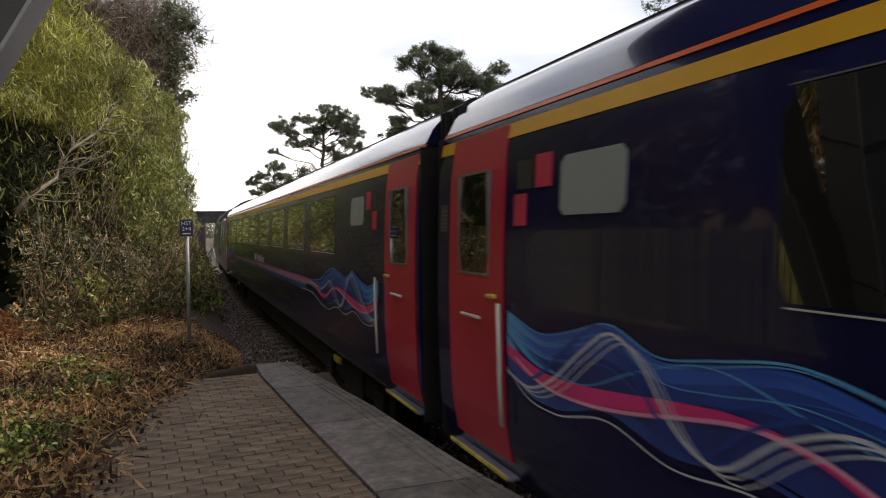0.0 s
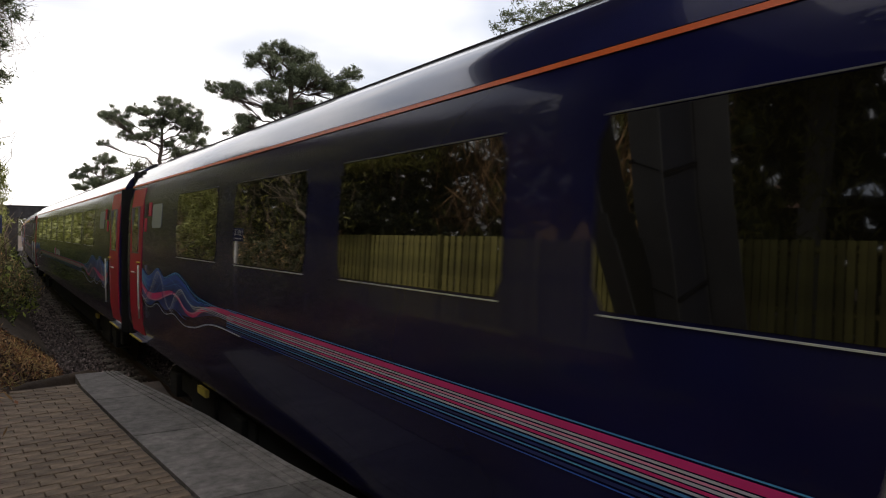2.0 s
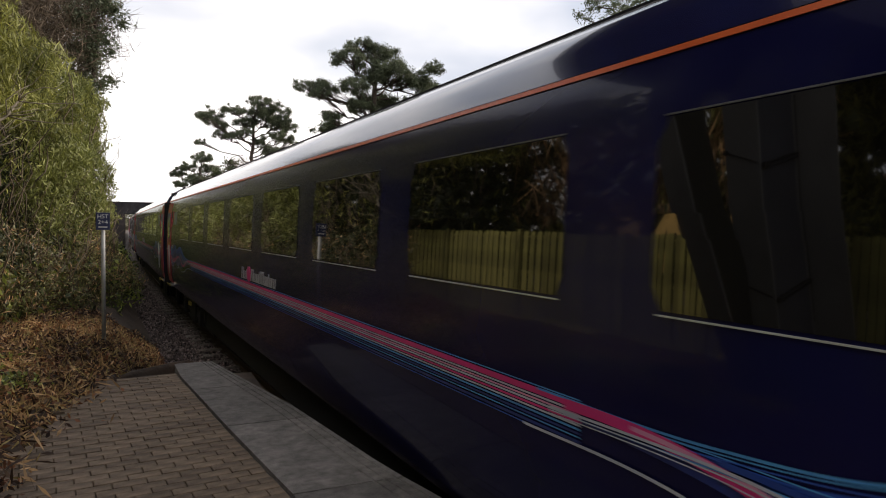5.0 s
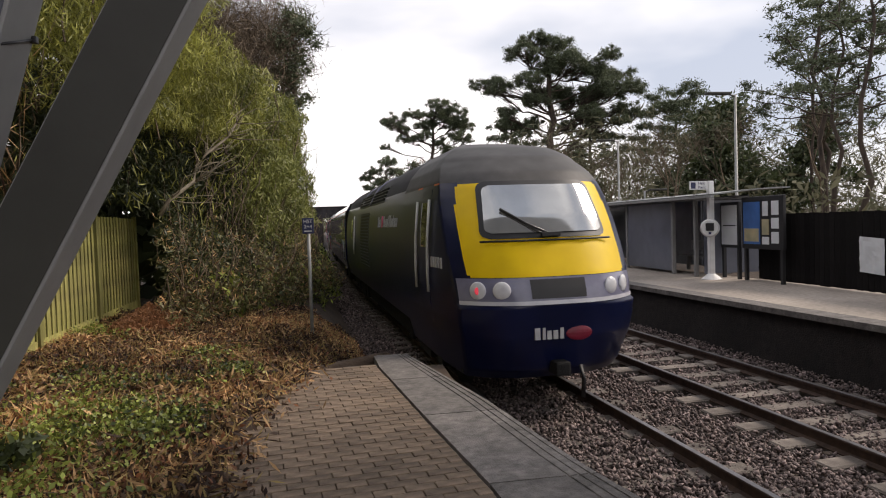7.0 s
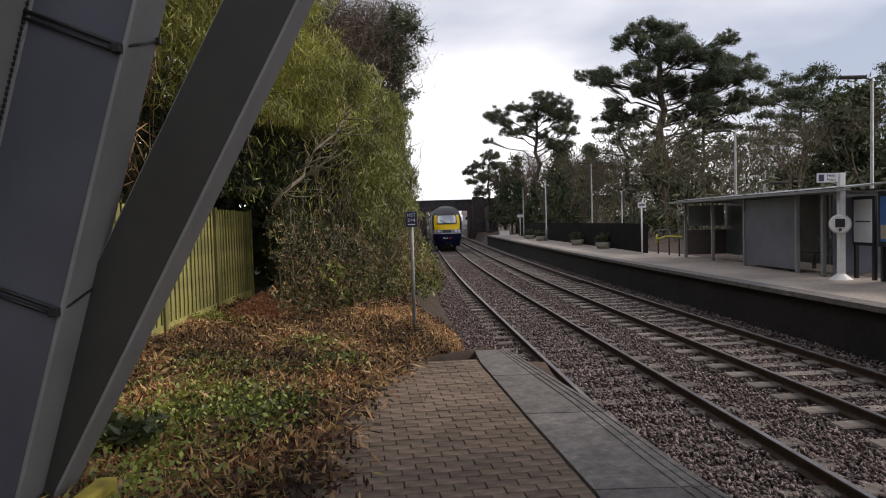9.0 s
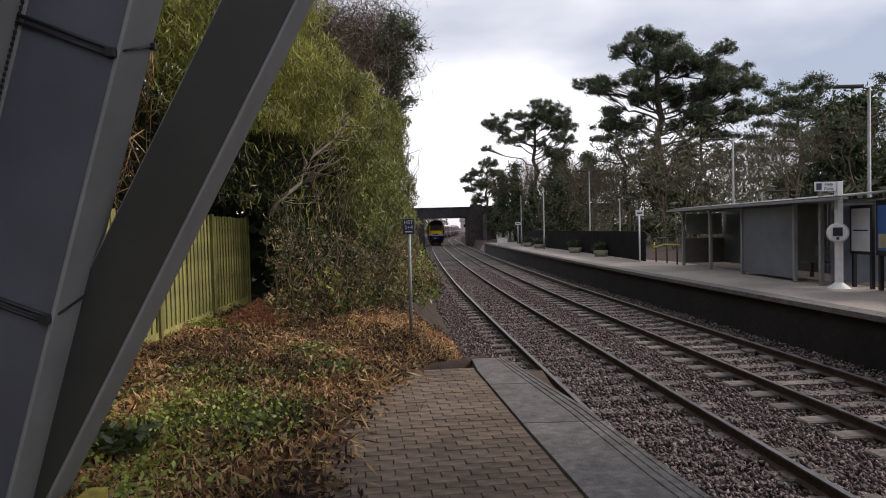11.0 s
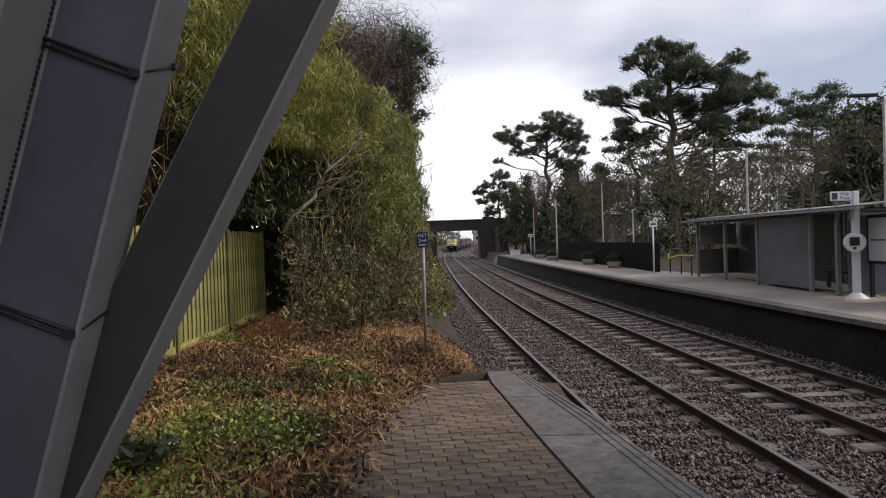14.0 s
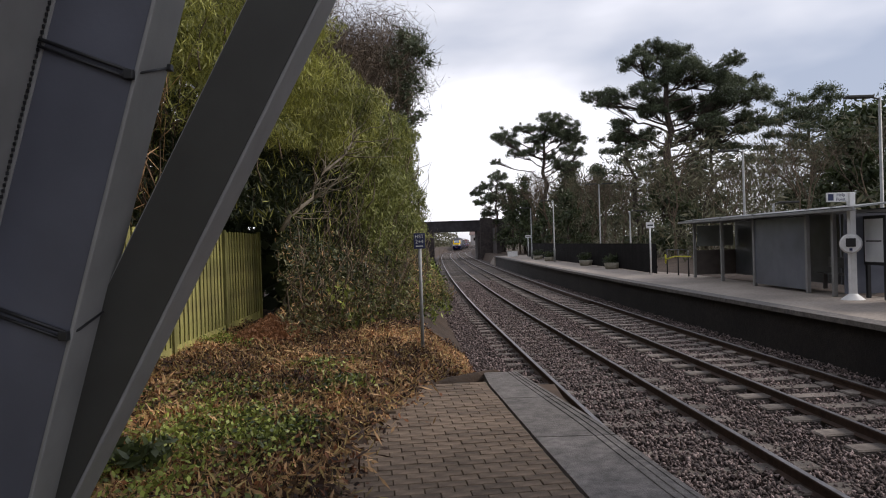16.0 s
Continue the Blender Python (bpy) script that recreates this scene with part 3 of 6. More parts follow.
def wall_x(z):
    """Half width of the body at a height over the rails."""
    return float(np.interp(z, _pz, _px))


def body_mesh(y0, y1, z_from, z_to, name, material, step=None):
    """A length of the body's skin between two heights, closed at the ends, both sides and the roof."""
    prof = [(wall_x(z_from), z_from)] + [p for p in PROFILE if z_from < p[1] < z_to] + [(wall_x(z_to), z_to)]
    outline = prof + [(-x, z) for x, z in reversed(prof) if x > 1e-6]
    bm = bmesh.new()
    a = [bm.verts.new((x, y0, z)) for x, z in outline]
    b = [bm.verts.new((x, y1, z)) for x, z in outline]
    n = len(outline)
    for i in range(n):
        f = bm.faces.new((a[i], a[(i + 1) % n], b[(i + 1) % n], b[i]))
        f.smooth = True
    bm.faces.new(a[::-1])
    bm.faces.new(b)
    bmesh.ops.recalc_face_normals(bm, faces=bm.faces)
    for e in bm.edges:
        if len(e.link_faces) == 2 and e.calc_face_angle(0) > 0.6:
            e.smooth = False
    return bm


def skin_rect(side, y0, y1, z0, z1, proud, rows=4, r=0.0):
    """A rectangular panel that follows the side's curve, with rounded corners r."""
    bm = bmesh.new()
    grid = []
    for j in range(rows + 1):
        z = z0 + (z1 - z0) * j / rows
        d = 0.0
        if r:
            e = min(z - z0, z1 - z)
            if e < r:
                d = r - math.sqrt(max(0, r * r - (r - e) ** 2))
        grid.append([bm.verts.new((side * (wall_x(z) + proud), y0 + d + (y1 - y0 - 2 * d) * i / 2, z)) for i in range(3)])
    for g0, g1 in zip(grid, grid[1:]):
        for i in range(2):
            bm.faces.new((g0[i], g0[i + 1], g1[i + 1], g1[i]))
    ext = bmesh.ops.extrude_face_region(bm, geom=bm.faces[:])
    for v in ext["geom"]:
        if isinstance(v, bmesh.types.BMVert):
            v.co.x -= side * (proud + .012)
    bmesh.ops.recalc_face_normals(bm, faces=bm.faces)
    return bm


def ribbon(side, fn, y0, y1, width, proud, n=60):
    """A painted band: fn gives its height at y, width its breadth at y."""
    bm = bmesh.new()
    prev = None
    for i in range(n + 1):
        y = y0 + (y1 - y0) * i / n
        z = fn(y)
        w = width(y) if callable(width) else width
        sl = (fn(y + .02) - fn(y - .02)) / .04
        w *= math.sqrt(1 + min(sl * sl, 2))
        ring = []
        for k in range(4):
            zz = max(.86, min(2.2, z + w * (k / 3 - .5)))
            ring.append(bm.verts.new((side * (wall_x(zz) + proud), y, zz)))
        if prev:
            for k in range(3):
                bm.faces.new((prev[k], prev[k + 1], ring[k + 1], ring[k]))
        prev = ring
    bmesh.ops.recalc_face_normals(bm, faces=bm.faces)
    return bm


def wheelset(parent, y):
    bm = bmesh.new()
    for s in (-1, 1):
        bmesh.ops.create_cone(bm, cap_ends=True, segments=24, radius1=.46, radius2=.46, depth=.13, matrix=Matrix.Translation((s * .75, y, .46)) @ Euler((0, math.pi / 2, 0)).to_matrix().to_4x4())
    bmesh.ops.create_cone(bm, cap_ends=True, segments=10, radius1=.08, radius2=.08, depth=1.5, matrix=Matrix.Translation((0, y, .46)) @ Euler((0, math.pi / 2, 0)).to_matrix().to_4x4())
    part("wheelset", bm, M_underframe, parent)


def bogie(parent, y):
    bm = bmesh.new()
    for s in (-1, 1):
        box(bm, s * 1.0 - .08, y - 1.7, .38, s * 1.0 + .08, y + 1.7, .62, bevel=.03)
        box(bm, s * 1.02 - .1, y - .5, .25, s * 1.02 + .1, y + .5, .7, bevel=.03)
        for d in (-1.3, 1.3):
            box(bm, s * 1.02 - .13, y + d - .18, .3, s * 1.02 + .13, y + d + .18, .62, bevel=.03)
    box(bm, -1, y - .3, .4, 1, y + .3, .7)
    part("bogie", bm, M_underframe, parent, "grimy black bogie frame")
    for d in (-1.3, 1.3):
        wheelset(parent, y + d)


HALF = 11.3


def door(parent, side, y, flip, material, lab):
    """A slam door with its drop window, handle and rail; flip: towards which end the hinge lies."""
    d = part("door", skin_rect(side, y - .42, y + .42, .98, 3.07, .012, rows=8), material, parent, lab)
    part("window", skin_rect(side, y - .22, y + .22, 2.15, 2.80, .02, rows=4, r=.05), M_glass_dark, d, "dark drop-light window")
    bm = bmesh.new()
    for y0, y1, z0, z1 in ((-.24, .24, 2.135, 2.15), (-.24, .24, 2.80, 2.815), (-.24, -.22, 2.15, 2.80), (.22, .24, 2.15, 2.80)):
        box(bm, side * wall_x((z0 + z1) / 2) - .024, y + y0, z0, side * wall_x((z0 + z1) / 2) + .024, y + y1, z1)
    part("window_frame", bm, M_trim, d, "thin metal frame")
    bm = bmesh.new()
    box(bm, side * wall_x(2.0) - .05, y - flip * .30 - .05, 2.0, side * wall_x(2.0) + .04, y - flip * .30 + .05, 2.025, bevel=.01)
    part("handle", bm, M_yellow_hazard, d, "small yellow handle")
    bm = bmesh.new()
    tube(bm, [(side * (wall_x(1.55) + .04), y - .14, 1.86), (side * (wall_x(1.55) + .04), y + .14, 1.86)], .012)
    part("grab_handle", bm, M_handrail, d)
    bm = bmesh.new()
    tube(bm, [(side * (wall_x(z) + .05), flip * 10.18, z) for z in (1.23, 1.5, 1.98)], .013)
    part("handrail", bm, M_handrail, parent, "white handrail beside the door")
    bm = boxed(side * 1.28 - .09, y - .45, .88, side * 1.28 + .09, y + .45, .905, bevel=.008)
    step = part("footstep", bm, M_bumper, parent, "worn footstep under the door")
    part("step_edge", boxed(side * 1.375 - .010, y - .44, .89, side * 1.375 + .010, y + .44, .915, bevel=.004), M_yellow_hazard, step, "worn yellow step edge")


def smooth_line(knots):
    """A smooth curve through (u, z) knots."""
    ku, kz = np.array([k[0] for k in knots], float), np.array([k[1] for k in knots], float)
    km = np.gradient(kz, ku)

    def f(u):
        i = int(np.clip(np.searchsorted(ku, u) - 1, 0, len(ku) - 2))
        h = ku[i + 1] - ku[i]
        t = min(1.0, max(0.0, (u - ku[i]) / h))
        return float((2*t**3 - 3*t**2 + 1) * kz[i] + (t**3 - 2*t**2 + t) * h * km[i] + (3*t**2 - 2*t**3) * kz[i+1] + (t**3 - t**2) * h * km[i+1])
    return f


WAVE_TOP = smooth_line([(0, 1.94), (.4, 1.855), (.7, 1.91), (1.0, 1.985), (1.34, 1.89), (1.65, 1.93), (2.0, 1.975), (2.35, 1.91), (2.74, 1.80), (3.2, 1.75), (4.2, 1.735)])
WAVE_LOW = smooth_line([(0, 1.60), (.2, 1.48), (.5, 1.445), (1.0, 1.53), (1.4, 1.45), (1.85, 1.49), (2.35, 1.415), (2.75, 1.44), (3.3, 1.535), (4.4, 1.55)])
WAVE_PINK = smooth_line([(0, 1.71), (.4, 1.61), (.8, 1.615), (1.1, 1.65), (1.5, 1.71), (1.8, 1.735), (2.1, 1.69), (2.39, 1.58), (2.72, 1.56), (3.06, 1.65), (3.4, 1.70), (4.2, 1.712)])
WAVE_WHITE = smooth_line([(0, 1.58), (.25, 1.53), (.5, 1.62), (.8, 1.83), (1.02, 1.945), (1.24, 1.84), (1.42, 1.63), (1.65, 1.53), (1.96, 1.72), (2.24, 1.80), (2.45, 1.72), (2.7, 1.665), (3.1, 1.685), (4.2, 1.675)])
WAVE_THIN = smooth_line([(0, 1.85), (.4, 1.70), (.8, 1.66), (1.2, 1.80), (1.6, 1.90), (2.1, 1.80), (2.6, 1.70), (3.2, 1.68), (4.2, 1.66)])


def swirl(parent, side, y_end, d, lines_to):
    """The neon wave at a coach's end: y_end at its broad end, d the way along the coach, lines_to where its fine lines end."""
    def Y(u):
        return y_end + d * u

    def band(fn, w, material, proud, u0=0.0, u1=4.2, lab=""):
        g = lambda y: fn((y - y_end) * d)
        ww = (lambda y: w((y - y_end) * d)) if callable(w) else w
        part("stripe", ribbon(side, g, Y(u0), Y(u1), ww, proud, 64), material, parent, lab)

    def fade(u, a, b):
        return max(.04, min(1, (b - u) / (b - a)))
    mix = lambda k: (lambda u: WAVE_TOP(u) * k + WAVE_LOW(u) * (1 - k))
    gap = lambda u: WAVE_TOP(u) - WAVE_LOW(u)
    band(mix(.55), lambda u: .74 * gap(u) * fade(u, 2.2, 3.9), M_wave_navy, .0030, 0, 3.9, "deep blue wave ground")
    band(mix(.80), lambda u: .34 * gap(u) * fade(u, 1.9, 3.4), M_wave_mid, .0040, 0, 3.4, "mid blue wave veil")
    band(lambda u: WAVE_TOP(u) - .055, lambda u: .11 * fade(u, .6, 3.4), M_wave_blue, .0050, 0, 3.4, "blue wave band")
    band(lambda u: WAVE_LOW(u) + .07, lambda u: .10 * fade(u, .3, 2.4), M_wave_mid, .0048, 0, 2.4, "mid blue wave veil")
    for k, (f0, f1, u1, w) in enumerate(((.93, .80, 1.0, .05), (.82, .62, .8, .06), (.70, .48, .62, .06), (.50, .30, .5, .05))):
        band(lambda u, f0=f0, f1=f1, u1=u1: mix(f0 + (f1 - f0) * u / u1)(u), lambda u, u1=u1, w=w: w * fade(u, 0, u1), M_wave_cyan, .0058 + .0006 * k, 0, u1, "bright cyan fan")
    band(WAVE_TOP, .010, M_wave_cyan, .0082, 0, 4.2, "pale blue wave line")
    for k in range(4):
        band(lambda u, k=k: WAVE_TOP(u) - (.03 + .035 * k) * (1 + .6 * math.sin(u * 2.1 + k * 1.7)) * fade(u, 1.5, 4.2), .005, M_wave_blue if k % 2 else M_wave_cyan, .0086 + .0003 * k, .05, 3.9, "fine blue wave line")
    band(WAVE_PINK, lambda u: (.055 + .03 * math.sin(u * 1.9 + .4)) if u < 2.9 else .045, M_pink, .0096, 0, 4.0, "pink wave band")
    band(lambda u: WAVE_PINK(u) - .05 * math.sin(u * 1.6) * fade(u, 2, 3.6), lambda u: .018, M_pink_pale, .0100, .1, 3.6, "pale pink wave line")
    band(WAVE_THIN, .007, M_wave_cyan, .0105, 0, 3.9, "pale blue wave line")
    for k, w in enumerate((.016, .008, .007)):
        band(lambda u, k=k: WAVE_WHITE(max(0, u - .05 * k)) - .016 * k, lambda u, w=w: w * (1 if u < 2.6 else .7), M_wave_white, .0115 + .0004 * k, .05 * k, 4.1, "white wave line")
    band(lambda u: WAVE_WHITE(u + .10) + .02, .022, M_wave_mid, .0110, 0, 3.2, "mid blue wave veil")
    band(WAVE_LOW, lambda u: .009 if u < 2.5 else .013, M_wave_white, .012, 0, 4.3, "white wave line")
    for z, w, material in ((1.747, .006, M_wave_cyan), (1.722, .030, M_pink), (1.698, .009, M_wave_white), (1.683, .009, M_pink_pale), (1.669, .010, M_wave_white), (1.654, .011, M_pink), (1.639, .009, M_wave_white), (1.622, .010, M_wave_cyan), (1.604, .010, M_wave_navy), (1.588, .007, M_wave_cyan), (1.568, .014, M_wave_navy), (1.550, .006, M_wave_blue)):
        a, b = Y(3.9), lines_to
        part("stripe", ribbon(side, lambda y, z=z: z, min(a, b), max(a, b), w, .006, 4), material, parent)


def name_strokes(bm, x_at, across, up, letters, start, z0, height, step):
    """Plain slanting strokes in the rhythm of a painted name: letters of (breadth, height), set along step."""
    y = start
    for w, h in letters:
        n = 1 if w < .55 else (3 if w > 1.15 else 2)
        t = .135 * height
        for k in range(n):
            o = 0 if n == 1 else (w * height * .86 - t) * k / (n - 1)
            for z_a, z_b in ((0, h),):
                q = []
                for dz, dy in ((z_a, o), (z_a, o + t), (z_b, o + t), (z_b, o)):
                    q.append((y + step * (dy + dz * height * .22), z0 + dz * height))
                vs = [bm.verts.new((x_at(zz) + across * d, yy, zz)) for d in (-.010, .007) for yy, zz in q]
                for f in ((0, 1, 2, 3), (7, 6, 5, 4), (0, 4, 5, 1), (1, 5, 6, 2), (2, 6, 7, 3), (3, 7, 4, 0)):
                    bm.faces.new([vs[i] for i in f])
        if n > 1:
            b0 = h * height * (.0 if w < .9 else .84)
            q = [(y + step * (dy + dz * .22), z0 + dz) for dz, dy in ((b0, 0), (b0, w * height * .86), (b0 + .15 * height, w * height * .86), (b0 + .15 * height, 0))]
            vs = [bm.verts.new((x_at(zz) + across * d, yy, zz)) for d in (-.010, .006) for yy, zz in q]
            for f in ((0, 1, 2, 3), (7, 6, 5, 4), (0, 4, 5, 1), (1, 5, 6, 2), (2, 6, 7, 3), (3, 7, 4, 0)):
                bm.faces.new([vs[i] for i in f])
        y += step * (w * height + .07 * height)
    bmesh.ops.recalc_face_normals(bm, faces=bm.faces)
    return y


WORDS = (((.5, 1), (.28, 1), (.45, .72), (.48, .72), (.36, .9)), ((.92, 1), (.42, .72), (.66, .72), (.68, .72), (.38, .95)), ((1.25, 1), (.64, .72), (.56, .72), (.38, .95), (.64, .72), (.42, .72), (.70, .72)))


def lettering(parent, side, y, z, s, facing):
    """The operator's name as plain slanting strokes, word by word, with a round mark between them."""
    at = lambda zz: side * wall_x(zz)
    for word, o in zip(WORDS, (0, .60, 1.13)):
        bm = bmesh.new()
        name_strokes(bm, at, side, 1, word, y + facing * o * s, z, .155 * s, facing)
        part("lettering", bm, M_logo_white, parent, "pale lettering strokes")
    bm = bmesh.new()
    bmesh.ops.create_cone(bm, cap_ends=True, segments=20, radius1=.10 * s, radius2=.10 * s, depth=.012, matrix=Matrix.Translation((side * (wall_x(z + .09 * s) + .004), y + facing * .48 * s, z + .08 * s)) @ Euler((0, math.pi / 2, 0)).to_matrix().to_4x4())
    part("emblem", bm, M_pink, parent, "round pink emblem")


def build_coach(name, label, yellow=0.0, tail_door=None, toilet=True):
    """A passenger coach; y runs forward, z from the rails. yellow: share of its length under a first-class band."""
    c = thing(name, label, "train coach", "coaches of the train")
    part("body", body_mesh(-HALF, HALF, .80, 3.15, "body", M_blue), M_blue, c, "glossy dark blue bodyside")
    part("roof_shoulder", body_mesh(-HALF + .02, HALF - .02, 3.154, 3.48, "roof", M_roof), M_roof, c, "shiny navy roof shoulder")
    part("roof", body_mesh(-HALF + .02, HALF - .02, 3.484, 3.672, "roof", M_roof_top), M_roof_top, c, "dull dark ribbed roof")
    for x, z in ((.80, 3.55), (.55, 3.61), (-.55, 3.61), (-.80, 3.55)):
        part("roof_rib", boxed(x - .015, -HALF + .05, z - .03, x + .015, HALF - .05, z + .022), M_roof_top, c)
    bm = boxed(-1.05, -7.2, .28, 1.05, 7.2, .80, bevel=.05)
    part("underframe", bm, M_underframe, c, "black equipment boxes under the floor")
    for y in (-8.0, 8.0):
        bogie(c, y)
    for e in (-1, 1):
        # Black sheet and broad black bellows paint the shade between coaches.
        part("end_panel", boxed(-1.34, min(e * HALF, e * (HALF + .012)), .84, 1.34, max(e * HALF, e * (HALF + .012)), 3.12), M_underframe, c, "black sheet painting the coach gap's shade")
        bm = bmesh.new()
        for k in range(4):
            y0, y1 = e * (HALF + .012 + .045 * k), e * (HALF + .012 + .045 * (k + 1))
            box(bm, -1.16 + .03 * (k % 2), min(y0, y1), .86, 1.16 - .03 * (k % 2), max(y0, y1), 3.40 - .03 * (k % 2), bevel=.01)
        part("gangway", bm, M_underframe, c, "ribbed corridor bellows, widened in black to fill the shaded gap")
    for side in (-1, 1):
        for i in range(8):
            y = -7.42 + i * 2.12
            part("window", skin_rect(side, y - .80, y + .80, 2.175, 2.88, .004, rows=8, r=.05), M_glass_dark, c)
            for z in (2.155, 2.885):
                part("window_trim", boxed(side * wall_x(z) - .006, y - .77, z, side * wall_x(z) + .007, y + .77, z + .006), M_handrail if z < 2.5 else M_trim, c)
        for e in (-1, 1):
            m = M_red if not (tail_door and e < 0) else tail_door
            door(c, side, 10.62 if e > 0 else -10.80, e, m, "red slam door" if m is M_red else "dark blue slam door")
            if e > 0 or toilet:
                part("window", skin_rect(side, e * 9.30 - .27, e * 9.30 + .27, 2.50, 2.81, .006, rows=8, r=.04), M_frosted, c, "frosted toilet window")
            for y, z, w in ((e * 9.75, 2.66, .085), (e * 10.0, 2.45, .07)):
                nt = part("notice", skin_rect(side, y - w, y + w, z, z + .185, .006, rows=2), M_notice, c, "small red notice panel")
                for q in (.035, .065, .095, .14):
                    part("text_bar", boxed(side * wall_x(z + q) - .004, y - w * .7, z + q, side * wall_x(z + q) + .009, y + w * (.7 if q < .1 else .2), z + q + .010), M_logo_white, nt)
            part("equipment_flap", skin_rect(side, e * 9.96 - .09, e * 9.96 + .09, 2.66, 2.83, .004, rows=2), M_black, c, "black socket panel")
            if e > 0:
                pc = part("end_placard", skin_rect(side, 11.17 - .07, 11.17 + .07, 2.42, 2.62, .004, rows=2), M_placard, c, "dark data placard")
                for q in (.03, .06, .09, .12, .15):
                    part("text_bar", boxed(side * wall_x(2.42 + q) - .004, 11.12, 2.42 + q, side * wall_x(2.42 + q) + .006, 11.22, 2.426 + q), M_trim, pc)
            swirl(c, side, e * 10.14, -e, 0.0)
            part("marker", boxed(side * 1.22 - .02, e * 7.6 - .16, .66, side * 1.22 + .02, e * 7.6 + .16, .74), M_yellow_hazard, c, "yellow marker plate")
        part("cantrail_stripe", skin_rect(side, -HALF, HALF, 3.122, 3.147, .006, rows=1), M_orange, c, "thin orange cantrail stripe")
        if yellow:
            y0 = HALF - 2 * HALF * yellow
            part("first_class_stripe", skin_rect(side, y0, HALF, 2.985, 3.075, .006, rows=2), M_yellow_band, c, "yellow first-class stripe")
        lettering(c, side, side * -.90, 1.765, 1.0, side)
    return c


NOSE_Z = [.42, .55, 1.0, 1.42, 1.62, 1.80, 2.12, 2.55, 2.98, 3.2, 3.45, 3.65, 3.80, 3.88]
NOSE_Y = [.42, .26, .06, .0, .04, .12, .30, .56, .86, 1.06, 1.44, 1.98, 2.85, 4.0]
PC_PROFILE = [(1.15, .42), (1.20, .6), (1.28, .9), (1.345, 1.2), (1.367, 1.6), (1.367, 2.05), (1.345, 2.45), (1.30, 2.85), (1.24, 3.1), (1.14, 3.32), (.98, 3.52), (.74, 3.69), (.42, 3.82), (.0, 3.89)]
_qz, _qx = [p[1] for p in PC_PROFILE], [p[0] for p in PC_PROFILE]


def pc_x(z):
    return float(np.interp(z, _qz, _qx))


def nose_y(x, z):
    """How far back the cab's front lies at a place of its face."""
    w = max(pc_x(z), .05)
    return float(np.interp(z, NOSE_Z, NOSE_Y)) + (.55 if z > 1.4 else .42) * min(1, abs(x) / w) ** 3.2 * (1 if z < 3.4 else max(.15, (3.9 - z) / .5))


def cab_x(x, y):
    """The cab narrows towards its front."""
    u = min(1, max(0, y) / 2.6)
    return x * (.85 + .15 * u * (2 - u))


def nose_patch(x_of, z0, z1, proud, nz, nx, name="patch"):
    """A patch of the cab's front between two heights; x_of gives its left and right edge."""
    bm = bmesh.new()
    prev = None
    for j in range(nz + 1):
        z = z0 + (z1 - z0) * j / nz
        a, b = x_of(z)
        ring = []
        for i in range(nx + 1):
            x = a + (b - a) * i / nx
            y = nose_y(x, z)
            ring.append(bm.verts.new((cab_x(x, y), y - proud, z + proud * .4)))
        if prev:
            for i in range(nx):
                bm.faces.new((prev[i], prev[i + 1], ring[i + 1], ring[i])).smooth = True
        prev = ring
    return bm


def rounded(hw0, hw1, z0, z1, r):
    """Edges of a rounded trapezium."""
    def f(z):
        w = hw0 + (hw1 - hw0) * (z - z0) / (z1 - z0)
        e = min(z - z0, z1 - z)
        if e < r:
            w -= r - math.sqrt(max(0, r * r - (r - e) ** 2))
        return -w, w
    return f


